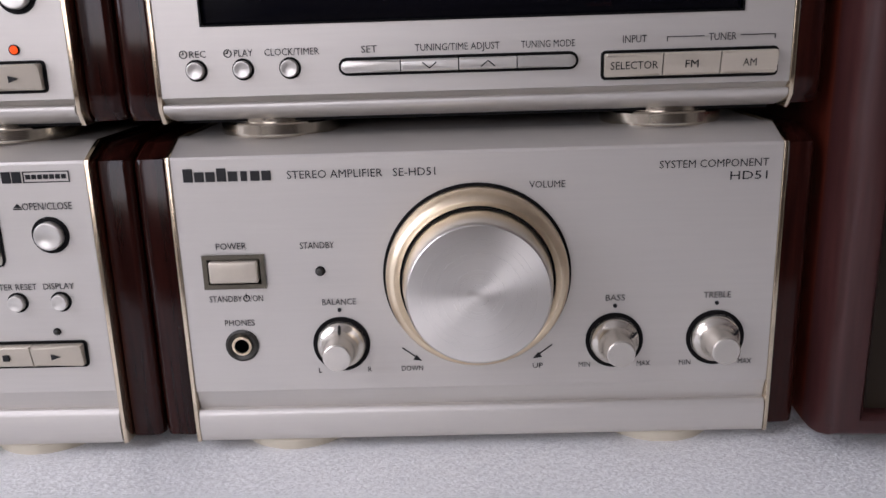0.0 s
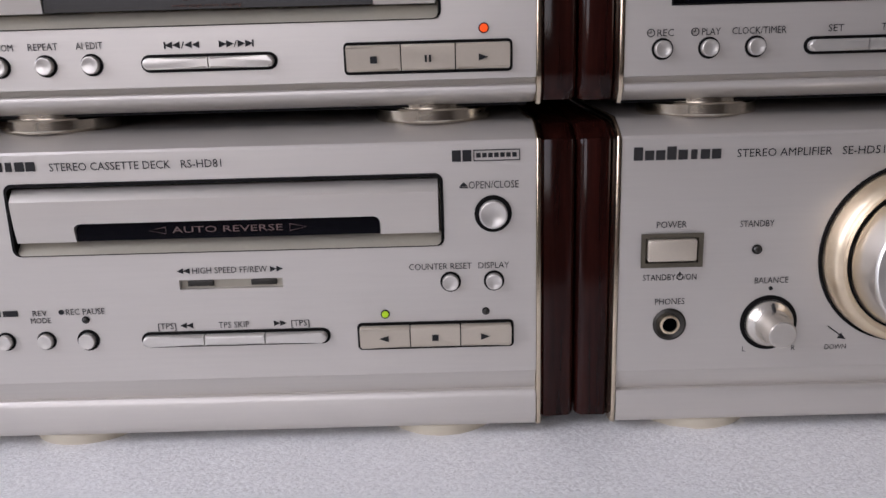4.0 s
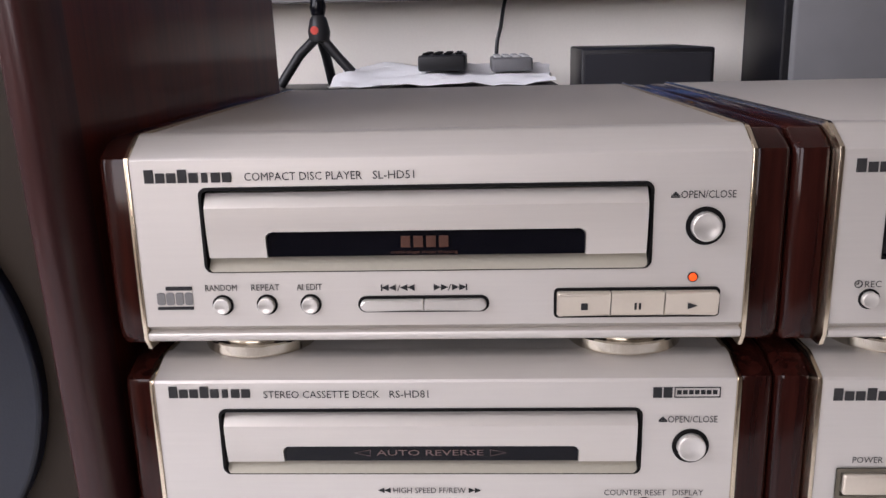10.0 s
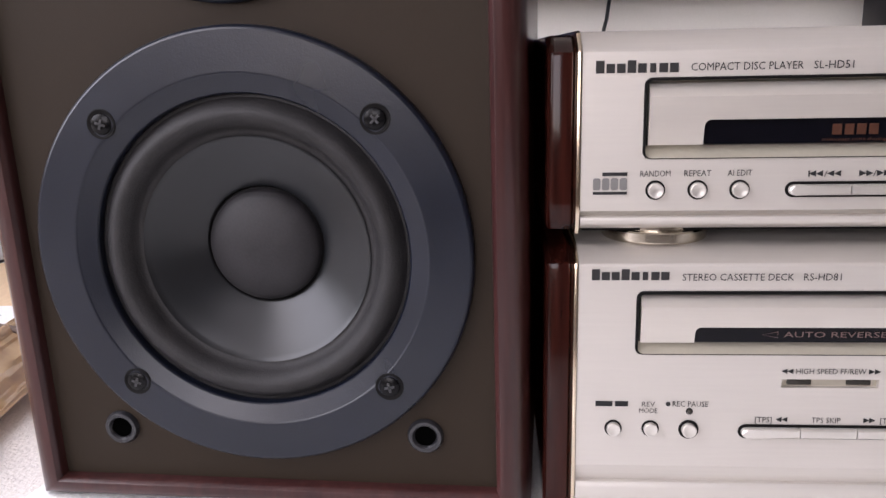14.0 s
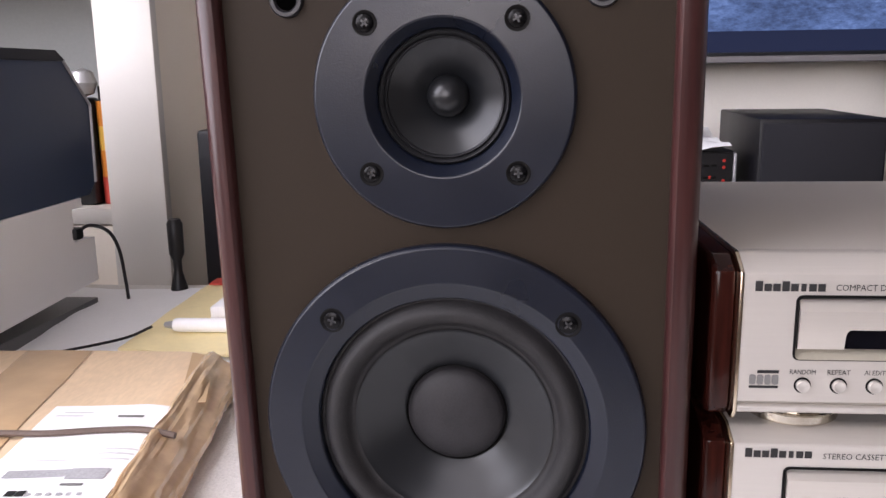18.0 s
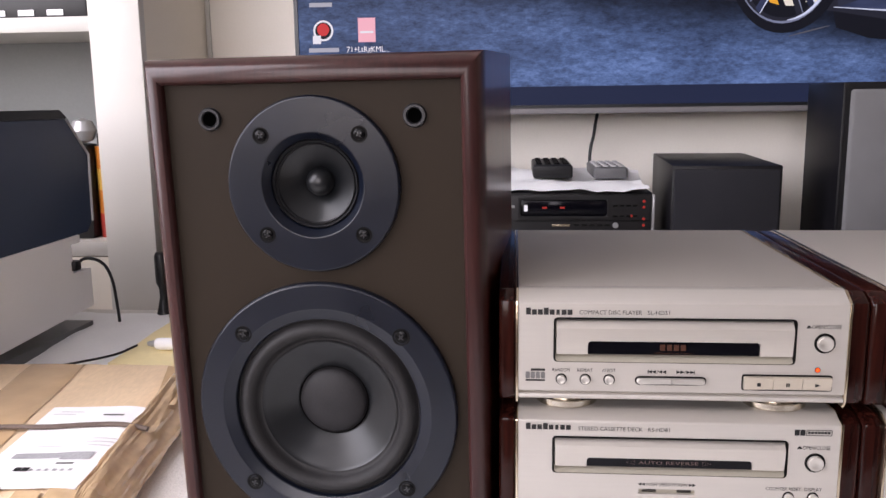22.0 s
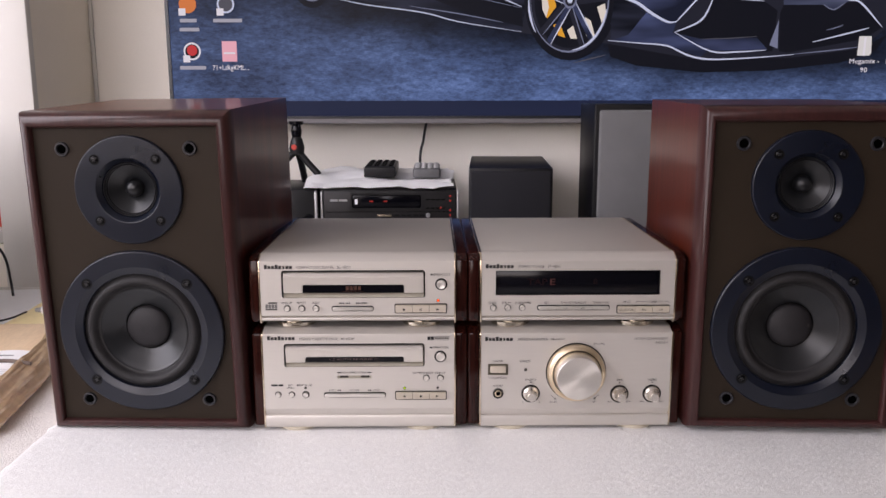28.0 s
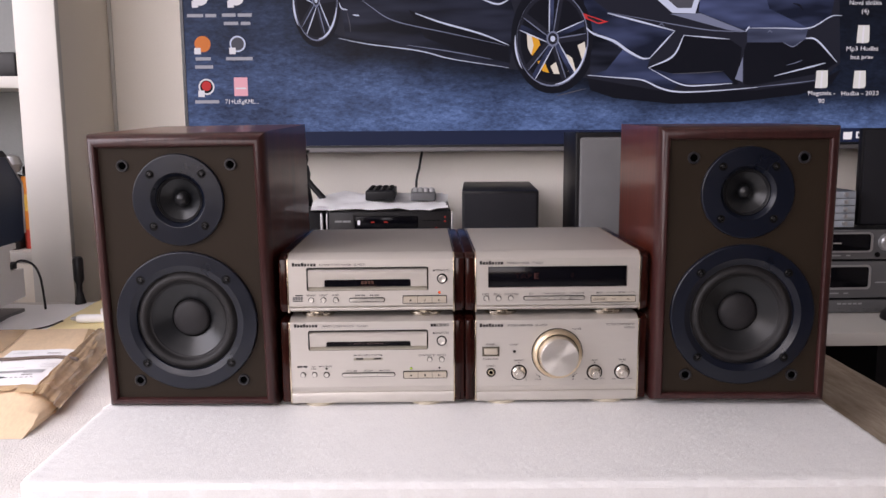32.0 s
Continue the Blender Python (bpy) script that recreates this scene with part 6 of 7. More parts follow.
    for pts, wide, tone in (
        ([(1.000, 0.261), (1.025, 0.240), (1.076, 0.222), (1.112, 0.198), (1.149, 0.179), (1.170, 0.179)], 0.0090, L_LINE), ([(1.168, 0.177), (1.201, 0.213), (1.232, 0.247)], 0.0050, L_LINE),
        ([(1.060, 0.290), (1.139, 0.270), (1.232, 0.246)], 0.0060, L_LINE), ([(1.060, 0.292), (1.240, 0.260), (1.327, 0.247), (1.413, 0.243)], 0.0034, L_STEEL),
        ([(1.013, 0.137), (1.085, 0.131), (1.150, 0.125), (1.194, 0.106), (1.231, 0.096), (1.282, 0.094), (1.376, 0.099), (1.449, 0.105)], 0.0056, L_LINE), ([(1.449, 0.106), (1.536, 0.114), (1.601, 0.122)], 0.0034, L_STEEL),
        ([(1.167, 0.155), (1.228, 0.183), (1.255, 0.235)], 0.0060, L_LINE), ([(1.255, 0.235), (1.313, 0.230), (1.371, 0.225)], 0.0040, L_LINE), ([(1.167, 0.155), (1.252, 0.113), (1.318, 0.111), (1.383, 0.115)], 0.0050, L_LINE),
        ([(1.230, 0.140), (1.302, 0.142), (1.360, 0.146)], 0.0030, L_GREY), ([(1.416, 0.252), (1.500, 0.252), (1.575, 0.252), (1.628, 0.280), (1.657, 0.282)], 0.0040, L_LINE),
        ([(1.412, 0.244), (1.418, 0.252), (1.421, 0.256)], 0.0050, L_LINE), ([(1.566, 0.227), (1.596, 0.221), (1.650, 0.167)], 0.0060, L_LINE), ([(1.509, 0.217), (1.534, 0.206), (1.559, 0.221)], 0.0034, L_STEEL),
        ([(1.491, 0.133), (1.578, 0.154), (1.621, 0.165)], 0.0050, L_LINE), ([(1.520, 0.160), (1.545, 0.166), (1.560, 0.172)], 0.0030, L_STEEL),
        ([(0.577, 0.291), (0.640, 0.269), (0.740, 0.241), (0.811, 0.213)], 0.0062, L_LINE), ([(0.443, 0.325), (0.471, 0.304), (0.527, 0.272), (0.668, 0.241), (0.811, 0.210)], 0.0034, L_STEEL),
        ([(0.554, 0.214), (0.668, 0.197), (0.768, 0.178)], 0.0034, L_STEEL), ([(0.385, 0.231), (0.455, 0.217), (0.583, 0.200), (0.668, 0.179), (0.811, 0.157)], 0.0036, L_LINE),
        ([(0.740, 0.326), (0.782, 0.313), (0.810, 0.323)], 0.0060, L_LINE), ([(0.421, 0.288), (0.437, 0.286)], 0.0050, L_LINE), ([(0.387, 0.318), (0.393, 0.304), (0.408, 0.300)], 0.0044, L_LINE),
        ([(0.405, 0.300), (0.412, 0.270), (0.414, 0.246)], 0.0026, L_GREY), ([(1.190, 0.258), (1.197, 0.264), (1.204, 0.257)], 0.0030, L_STEEL), ([(1.468, 0.240), (1.474, 0.246), (1.480, 0.240)], 0.0030, L_STEEL),
        ([(1.530, 0.312), (1.545, 0.308), (1.556, 0.296)], 0.0060, L_BLACK), ([(0.934, 0.086), (0.975, 0.096), (1.008, 0.104)], 0.0040, L_GREY),
    ):
        stroke(tv, "picture_glint", pts, wide * 0.74, tone, 5.5)
    shape(tv, "picture_marker", [(0.998, 0.290), (1.062, 0.269), (1.039, 0.263), (1.003, 0.277)], L_RED, 6)
    shape(tv, "picture_marker_glass", [(1.008, 0.284), (1.050, 0.270), (1.036, 0.267), (1.010, 0.278)], L_DARK, 7)
    picture_wheel(tv, 0.922, 0.226, 0.102, 0.134, True)
    picture_wheel(tv, 0.330, 0.322, 0.060, 0.112, False)
    # icons
    for u, v, kind in ((0.044, 0.328, "white"), (0.132, 0.328, "white"), (0.045, 0.215, "orange"), (0.132, 0.215, "grey"), (0.050, 0.110, "red")):
        icon(tv, u, v, kind)
    icon(tv, 0.136, 0.113, "picture")
    for u, v, words in ((0.010, 0.283, [(0.000, 0.040), (0.045, 0.072)]), (0.096, 0.284, [(0.000, 0.034), (0.039, 0.074)]), (0.100, 0.264, [(0.000, 0.036), (0.042, 0.066)]), (0.026, 0.178, [(0.000, 0.038)]), (0.024, 0.158, [(0.000, 0.045)]), (0.102, 0.178, [(0.000, 0.066)]), (0.020, 0.072, [(0.000, 0.060)])):
        caption(tv, u, v, words)
    x, z = S(0.096, 0.071)
    lettering(tv, "71+LtRgKML...", x, x + 0.083, z, 0.011, L_TEXT, TVY - 0.006, name="caption")
    for u, v in ((1.612, 0.124), (1.710, 0.123), (1.712, 0.236), (1.808, 0.123)):
        icon(tv, u, v, "folder")
    for words, u, v, wide in (("Megamix -", 1.579, 0.084, 0.070), ("90", 1.606, 0.064, 0.016), ("Hudba - 2023", 1.665, 0.083, 0.096), ("Mp3 Hudba", 1.671, 0.195, 0.082), ("bez prav", 1.683, 0.174, 0.058), ("Nov\u00e1 slo\u017eka", 1.672, 0.308, 0.082), ("(4)", 1.704, 0.287, 0.018)):
        x, z = S(u, v)
        lettering(tv, words, x, x + wide, z, 0.011, L_TEXT, TVY - 0.006, name="caption")
    for u, kind in ((1.632, 0), (1.660, 1), (1.690, 2)):
        if kind == 0:
            shape(tv, "tray_icon", oval(u, -0.020, 0.009, 0.010, 16), L_TEXT, 3)
        elif kind == 1:
            shape(tv, "tray_icon", [(u - 0.010, -0.030), (u + 0.010, -0.030), (u + 0.010, -0.010)], L_TEXT, 3)
        else:
            shape(tv, "tray_icon", [(u - 0.011, -0.029), (u + 0.011, -0.029), (u + 0.011, -0.010), (u - 0.011, -0.010)], L_TEXT, 3)
    part("wall_bracket", box(-0.1, 0.7, TVY + 0.046, Y1 - 0.001, 0.55, 0.95), BLACK_PLASTIC, tv)
    return tv


L_NAVY_CAR = car_paint("lit_screen_car_nose", (0.006, 0.009, 0.021), (0.038, 0.052, 0.115), 7.0, (0.8, 1, 3.0))
SILVER_TRIM = surface("satin_grey_trim_metal", (0.17, 0.16, 0.165), 0.6, 0.0, 0.1, 300, 0.05, spec=0.25)
television()


# ---- the bench behind and what stands on it ----
def tv_bench():
    t = thing("tv_bench", (0.9, 0.93, ZF), "long white bench under the television", "bench")
    part("top", box(-0.46, 2.3, 0.680, 1.20, -0.118, -0.090, 0.002), WHITE_BOARD, t)
    for x in (-0.40, 0.95, 2.24):
        part("side", box(x - 0.012, x + 0.012, 0.74, 1.19, ZF, -0.118), BLACK_ASH, t)
    part("back", box(-0.46, 2.3, 1.195, 1.205, ZF, -0.119), BLACK_ASH, t)


tv_bench()
BZ = -0.090


HIFI_BLACK = surface("black_brushed_front", (0.020, 0.019, 0.020), 0.4, 0.2, 0.1, 500, 0.05, spec=0.35)


def mini_system():
    t = thing("mini_hifi", (-0.13, 1.0, BZ), "black mini hi-fi stack with small red lights, under white papers", "stereo component")
    x0, x1, y0, y1 = -0.272, 0.020, 0.915, 1.140
    for z0, z1 in ((BZ + 0.006, 0.030), (0.034, 0.152)):
        part("case", box(x0 + 0.004, x1 - 0.004, y0 + 0.004, y1, z0, z1, 0.003), BLACK_PLASTIC, t)
        part("front", box(x0 + 0.006, x1 - 0.006, y0, y0 + 0.006, z0 + 0.002, z1 - 0.003, 0.002), HIFI_BLACK, t, "dark grey front panel")
    for a in (x0, x1 - 0.004):
        part("side_strip", box(a, a + 0.004, y0 - 0.002, y0 + 0.012, 0.034, 0.148, 0.001), SILVER, t, "silver edge strip")
    part("display", box(-0.206, -0.060, y0 - 0.002, y0 + 0.001, 0.112, 0.140, 0.004), BLACK_GLOSS, t, "black display window")
    part("display_frame", front_plate(-0.210, -0.056, 0.108, 0.144, [(-0.206, -0.060, 0.112, 0.140)], y0 - 0.0025, 0.003), HIFI_BLACK, t)
    for x in (-0.165, -0.135):
        part("indicator", box(x - 0.004, x + 0.004, y0 - 0.0035, y0 - 0.001, 0.125, 0.128), LED_RED, t)
    for z in (0.137, 0.127, 0.107, 0.096):
        part("indicator", lathe([(0.0024, 0.001), (0.0024, -0.001), (0, -0.0016)], 0.002, y0, z, 14), LED_RED, t, "small red light")
    part("indicator", lathe([(0.0024, 0.001), (0.0024, -0.001), (0, -0.0016)], -0.018, y0, 0.112, 14), LED_RED, t)
    for k in range(4):
        part("key", box(-0.050 + 0.011 * k, -0.042 + 0.011 * k, y0 - 0.0025, y0 + 0.001, 0.128, 0.131, 0.0008), BLACK_GAP, t)
        part("key", box(-0.050 + 0.011 * k, -0.042 + 0.011 * k, y0 - 0.0025, y0 + 0.001, 0.110, 0.113, 0.0008), BLACK_GAP, t)
    part("eject_key", box(-0.152, -0.122, y0 - 0.003, y0 + 0.001, 0.094, 0.098, 0.001), GOLD_TRIM, t, "slim pale gold key")
    part("knob", lathe([(0.0048, 0.001), (0.0048, -0.005), (0.004, -0.006), (0, -0.006)], -0.045, y0, 0.096, 20), SILVER, t, "small silver knob")
    part("pilot_light", box(-0.200, -0.194, y0 - 0.0032, y0 - 0.001, 0.120, 0.131, 0.001), L_TEXT, t, "small white pilot light")
    for k in range(5):
        part("key", box(-0.115 + 0.013 * k, -0.106 + 0.013 * k, y0 - 0.0025, y0 + 0.001, 0.0950, 0.0975, 0.0008), BLACK_GAP, t)
    part("edge_groove", box(x0 + 0.008, x1 - 0.008, y0 - 0.0010, y0 + 0.0005, 0.1030, 0.1042), BLACK_GAP, t)
    bars(t, [(-0.252, -0.236), (-0.234, -0.216)], 0.126, 0.0045, SILVER, y0 - 0.0006)
    for x in (-0.24, -0.01):
        for y in (0.95, 1.11):
            part("foot", lathe([(0, 0), (0.012, 0), (0.012, 0.007), (0, 0.007)], x, y, BZ, 20, "z"), BLACK_PLASTIC, t)


mini_system()


def side_unit():
    t = thing("black_audio_unit", (-0.37, 1.0, BZ), "black audio unit with a silver edge, beside the mini hi-fi", "stereo component")
    part("case", box(-0.445, -0.282, 0.930, 1.130, BZ, 0.150, 0.004), BLACK_PLASTIC, t)
    part("side_strip", box(-0.287, -0.281, 0.926, 0.934, 0.000, 0.147, 0.001), SILVER, t, "silver edge strip")
    part("knob", lathe([(0.012, 0.001), (0.012, -0.010), (0.010, -0.012), (0, -0.012)], -0.300, 0.930, 0.085, 28), BLACK_GLOSS, t)


side_unit()


def papers(name, x0, x1, y0, y1, z, seed, label, lift=0.008, n=22, material=None, rise=0.0):
    bm = bmesh.new()
    grid = []
    for i in range(n + 1):
        row = []
        for j in range(n + 1):
            a, b = i / n, j / n
            x, y = x0 + (x1 - x0) * a, y0 + (y1 - y0) * b
            x += 0.012 * noise.noise((b * 3, seed, 0.5))
            h = lift * max(0.0, 0.35 + noise.noise((a * 3.2, b * 3.2, seed)) + 0.6 * abs(noise.noise((a * 7, b * 7, seed + 3.0))))
            row.append(bm.verts.new((x, y, z + h + rise * b)))
        grid.append(row)
    for i in range(n):
        for j in range(n):
            bm.faces.new((grid[i][j], grid[i + 1][j], grid[i + 1][j + 1], grid[i][j + 1]))
    made = bmesh.ops.extrude_face_region(bm, geom=bm.faces[:])["geom"]
    bmesh.ops.translate(bm, vec=(0, 0, -0.0006), verts=[g for g in made if isinstance(g, bmesh.types.BMVert)])
    return tagged(link(name, bm, material or PAPER), label, "paper")


papers("plastic_sleeve", -0.308, 0.008, 0.905, 1.120, 0.1528, 2.0, "crumpled white plastic sleeve lying on the black hi-fi", 0.012, rise=0.015)
papers("paper_sheet", -0.290, 0.012, 0.925, 1.130, 0.1545, 9.0, "loose white paper sheet lying on the black hi-fi", 0.010, rise=0.016)


def remote(x0, x1, y0, y1, z, tall, material, pads, label, n):
    t = thing("remote_control", ((x0 + x1) / 2, (y0 + y1) / 2, z), label, "remote control")
    part("case", box(x0, x1, y0, y1, z, z + tall, 0.004, 3), material, t)
    for i in range(4):
        for j in range(n):
            x, y = x0 + (x1 - x0) * (i + 0.7) / 4.4, y0 + (y1 - y0) * (j + 0.7) / (n + 0.4)
            part("button", box(x - 0.005, x + 0.005, y - 0.005, y + 0.005, z + tall - 0.001, z + tall + 0.003, 0.001), pads, t)


remote(-0.184, -0.115, 0.960, 1.130, 0.172, 0.023, BLACK_PLASTIC, BLACK_GAP, "black remote control with rubber keys, lying on papers", 5)
remote(-0.078, -0.018, 0.975, 1.125, 0.169, 0.020, DECK_GREY, SILVER, "dark grey remote control with pale keys, lying on papers", 4)


def box_speaker():
    t = thing("small_speaker", (0.131, 0.98, BZ), "small black box speaker with a cloth front, on the white bench", "loudspeaker")
    part("cabinet", box(0.046, 0.219, 0.872, 1.185, BZ, 0.200, 0.003), BLACK_ASH, t)
    part("grille", box(0.050, 0.215, 0.864, 0.874, BZ + 0.006, 0.194, 0.004), BLACK_CLOTH, t, "black cloth grille")
    t.matrix_basis = pose(0.131, 0.98, BZ, 0, 0, -3.5)


BLACK_CLOTH = surface("black_speaker_cloth", (0.0085, 0.0085, 0.0125), 0.9, 0, 0.1, 2200, 0.3, depth=0.0005)
box_speaker()


def grille_speaker():
    t = thing("tall_speaker", (0.42, 0.97, BZ), "black speaker with a light grey cloth grille, on the white bench", "loudspeaker")
    x0, x1, z1 = 0.291, 0.492, 0.329
    part("cabinet", box(x0, x1, 0.852, 1.012, BZ, z1, 0.003), BLACK_ASH, t)
    part("grille_frame", front_plate(x0 + 0.002, x1 - 0.002, BZ + 0.004, z1 - 0.002, [(x0 + 0.008, x1 - 0.008, BZ + 0.014, z1 - 0.011)], 0.842, 0.010), BLACK_PLASTIC, t)
    part("grille", box(x0 + 0.008, x1 - 0.008, 0.836, 0.850, BZ + 0.014, z1 - 0.011, 0.006, 3), GREY_CLOTH, t, "light grey cloth grille")


grille_speaker()


def small_tripod():
    t = thing("small_tripod", (-0.33, 1.03, 0.150), "small black table tripod standing on the black audio unit", "tripod")
    cx, cy, top = -0.337, 1.030, 0.228
    for dx, dy in ((-0.062, -0.012), (0.048, -0.004), (0.008, 0.050)):
        bm = bmesh.new()
        add_tube(bm, [(cx, cy, top), (cx + dx * 0.5, cy + dy * 0.5, top - 0.030), (cx + dx, cy + dy, 0.171 if dx > 0.02 else 0.153)], 0.0075, 12)
        part("leg", bm, BLACK_PLASTIC, t)
    part("collar", lathe([(0, -0.012), (0.015, -0.010), (0.017, 0.004), (0.013, 0.022), (0.009, 0.028), (0, 0.028)], cx, cy, top, 24, "z"), BLACK_PLASTIC, t)
    part("ball_head", lathe([(0, 0.026), (0.010, 0.028), (0.0125, 0.040), (0.010, 0.052), (0.016, 0.056), (0.016, 0.062), (0, 0.062)], cx, cy, top, 24, "z"), BLACK_GLOSS, t)
    part("release_button", lathe([(0.006, 0.0), (0.006, -0.003), (0, -0.004)], cx - 0.004, cy - 0.014, top + 0.006, 16), RED_MARK, t, "round red release button")


small_tripod()

bm = bmesh.new()
add_tube(bm, glide([(-0.045, 1.225, 0.300), (-0.053, 1.215, 0.265), (-0.058, 1.205, 0.235), (-0.066, 1.195, 0.190), (-0.064, 1.190, 0.050), (-0.06, 1.185, BZ + 0.003)], 6), 0.0032, 8)
tagged(link("power_cable", bm, BLACK_PLASTIC), "black cable hanging from the television to the bench", "cable")


def deck(z0, z1, kind, label):
    t = thing("audio_deck", (1.1, 1.0, z0), label, "stereo component", "stack of dark decks")
    x0, x1, y0 = 0.800, 1.240, 0.862
    part("case", box(x0, x1, y0 + 0.006, 1.15, z0, z1 - 0.002, 0.002), BLACK_PLASTIC, t)
    part("front", box(x0, x1, y0, y0 + 0.008, z0 + 0.001, z1 - 0.003, 0.002), DECK_GREY, t, "dark grey front panel")
    h = z1 - z0
    if kind == "thin":
        bars(t, [(0.905 + 0.012 * k, 0.914 + 0.012 * k) for k in range(5)], z0 + h * 0.60, 0.004, SILVER, y0 - 0.0006)
        for k in range(4):
            part("key", box(0.905 + 0.030 * k, 0.921 + 0.030 * k, y0 - 0.003, y0 + 0.001, z0 + h * 0.22, z0 + h * 0.32, 0.001), DECK_GREY, t)
        return
    a, b = 0.840, 0.972
    part("window", box(a, b, y0 - 0.002, y0 + 0.002, z0 + h * 0.30, z0 + h * 0.82, 0.004), BLACK_GLOSS, t, "black window")
    out, inn = rounded(a - 0.02, b + 0.006, z0 + h * 0.24, z0 + h * 0.88, 0.010), rounded(a - 0.014, b + 0.001, z0 + h * 0.29, z0 + h * 0.83, 0.007)
    bm = bmesh.new()
    one = [[bm.verts.new((p, y0 - 0.003 + d, q)) for p, q in ring] for ring in (out, inn) for d in (0.0, 0.004)]
    for r1, r2 in ((one[0], one[2]), (one[0], one[1]), (one[2], one[3])):
        for k in range(len(r1)):
            j = (k + 1) % len(r1)
            bm.faces.new((r1[k], r1[j], r2[j], r2[k]))
    part("window_frame", bm, SILVER, t, "silver rounded window frame")
    bars(t, [(0.850, 0.866), (0.886, 0.906), (0.918, 0.928)], z0 + h * 0.12, 0.003, SILVER, y0 - 0.0006)
    if kind == "knob":
        part("knob", lathe([(0.020, 0.001), (0.020, -0.014), (0.017, -0.017), (0, -0.016)], 1.010, y0, z0 + h * 0.56, 40), SILVER, t, "silver round knob")
        part("socket", lathe([(0.006, 0.001), (0.006, -0.002), (0, -0.0015)], 0.990, y0, z0 + h * 0.16, 20), BLACK_GAP, t)
        bars(t, [(0.860, 0.905)], z0 + h * 0.52, 0.003, SILVER, y0 - 0.0026)
    else:
        bars(t, [(0.990, 1.030)], z0 + h * 0.40, 0.003, SILVER, y0 - 0.0006)


deck(BZ + 0.001, -0.0555, "thin", "thin dark grey audio deck with pale markings, on the bench")
deck(-0.0545, 0.0345, "window", "dark grey audio deck with a silver framed window")
deck(0.0355, 0.1075, "knob", "dark grey audio deck with a silver knob on top")


def cases():
    for k in range(5):
        z = 0.1085 + 0.0168 * k
        t = thing("plastic_case", (0.86, 0.95, z), "clear plastic case with silver clip, stacked on a deck", "plastic case", "stack of clear cases")
        part("body", box(0.790 + 0.002 * (k % 2), 0.942, 0.880, 1.06, z, z + 0.0155, 0.001), CLEAR, t)
        part("lid_rim", box(0.7895 + 0.002 * (k % 2), 0.9425, 0.8785, 1.0605, z + 0.0158, z + 0.0166), CASE_EDGE, t)
        part("clip", lathe([(0.0052, 0.001), (0.0052, -0.004), (0.0040, -0.006), (0, -0.006)], 0.918, 0.8795, z + 0.0085, 18), SILVER, t, "round silver clip")


CASE_EDGE = surface("dark_case_joint", (0.10, 0.11, 0.125), 0.4)
cases()
t = thing("black_monitor_speaker", (1.07, 0.913, 0.1085), "black flat box standing on the audio decks", "loudspeaker")
part("cabinet", box(0.962, 1.200, 0.905, 0.926, 0.1085, 0.334, 0.004), BLACK_ASH, t)
part("front", box(0.966, 1.196, 0.899, 0.9045, 0.113, 0.330, 0.002), BLACK_CLOTH, t)

t = thing("computer_mouse", (1.01, 0.80, BZ), "black computer mouse on the white bench", "mouse")
bm = bmesh.new()
bmesh.ops.create_uvsphere(bm, u_segments=24, v_segments=12, radius=1.0)
for v in bm.verts:
    v.co = Vector((1.008 + 0.032 * v.co.x, 0.790 + 0.052 * v.co.y, BZ + 0.0005 + 0.030 * max(v.co.z, 0.0)))
part("shell", bm, BLACK_PLASTIC, t)

bm = bmesh.new()
add_tube(bm, glide([(0.545, 0.33, -0.0235), (0.580, 0.40, -0.0235), (0.602, 0.43, -0.018), (0.614, 0.42, -0.030), (0.616, 0.40, -0.10)], 6), 0.004, 8)
tagged(link("loose_cable", bm, FELT_CABLE := surface("grey_cable_sheath", (0.26, 0.22, 0.19), 0.6)), "grey cable lying over the table edge", "cable")


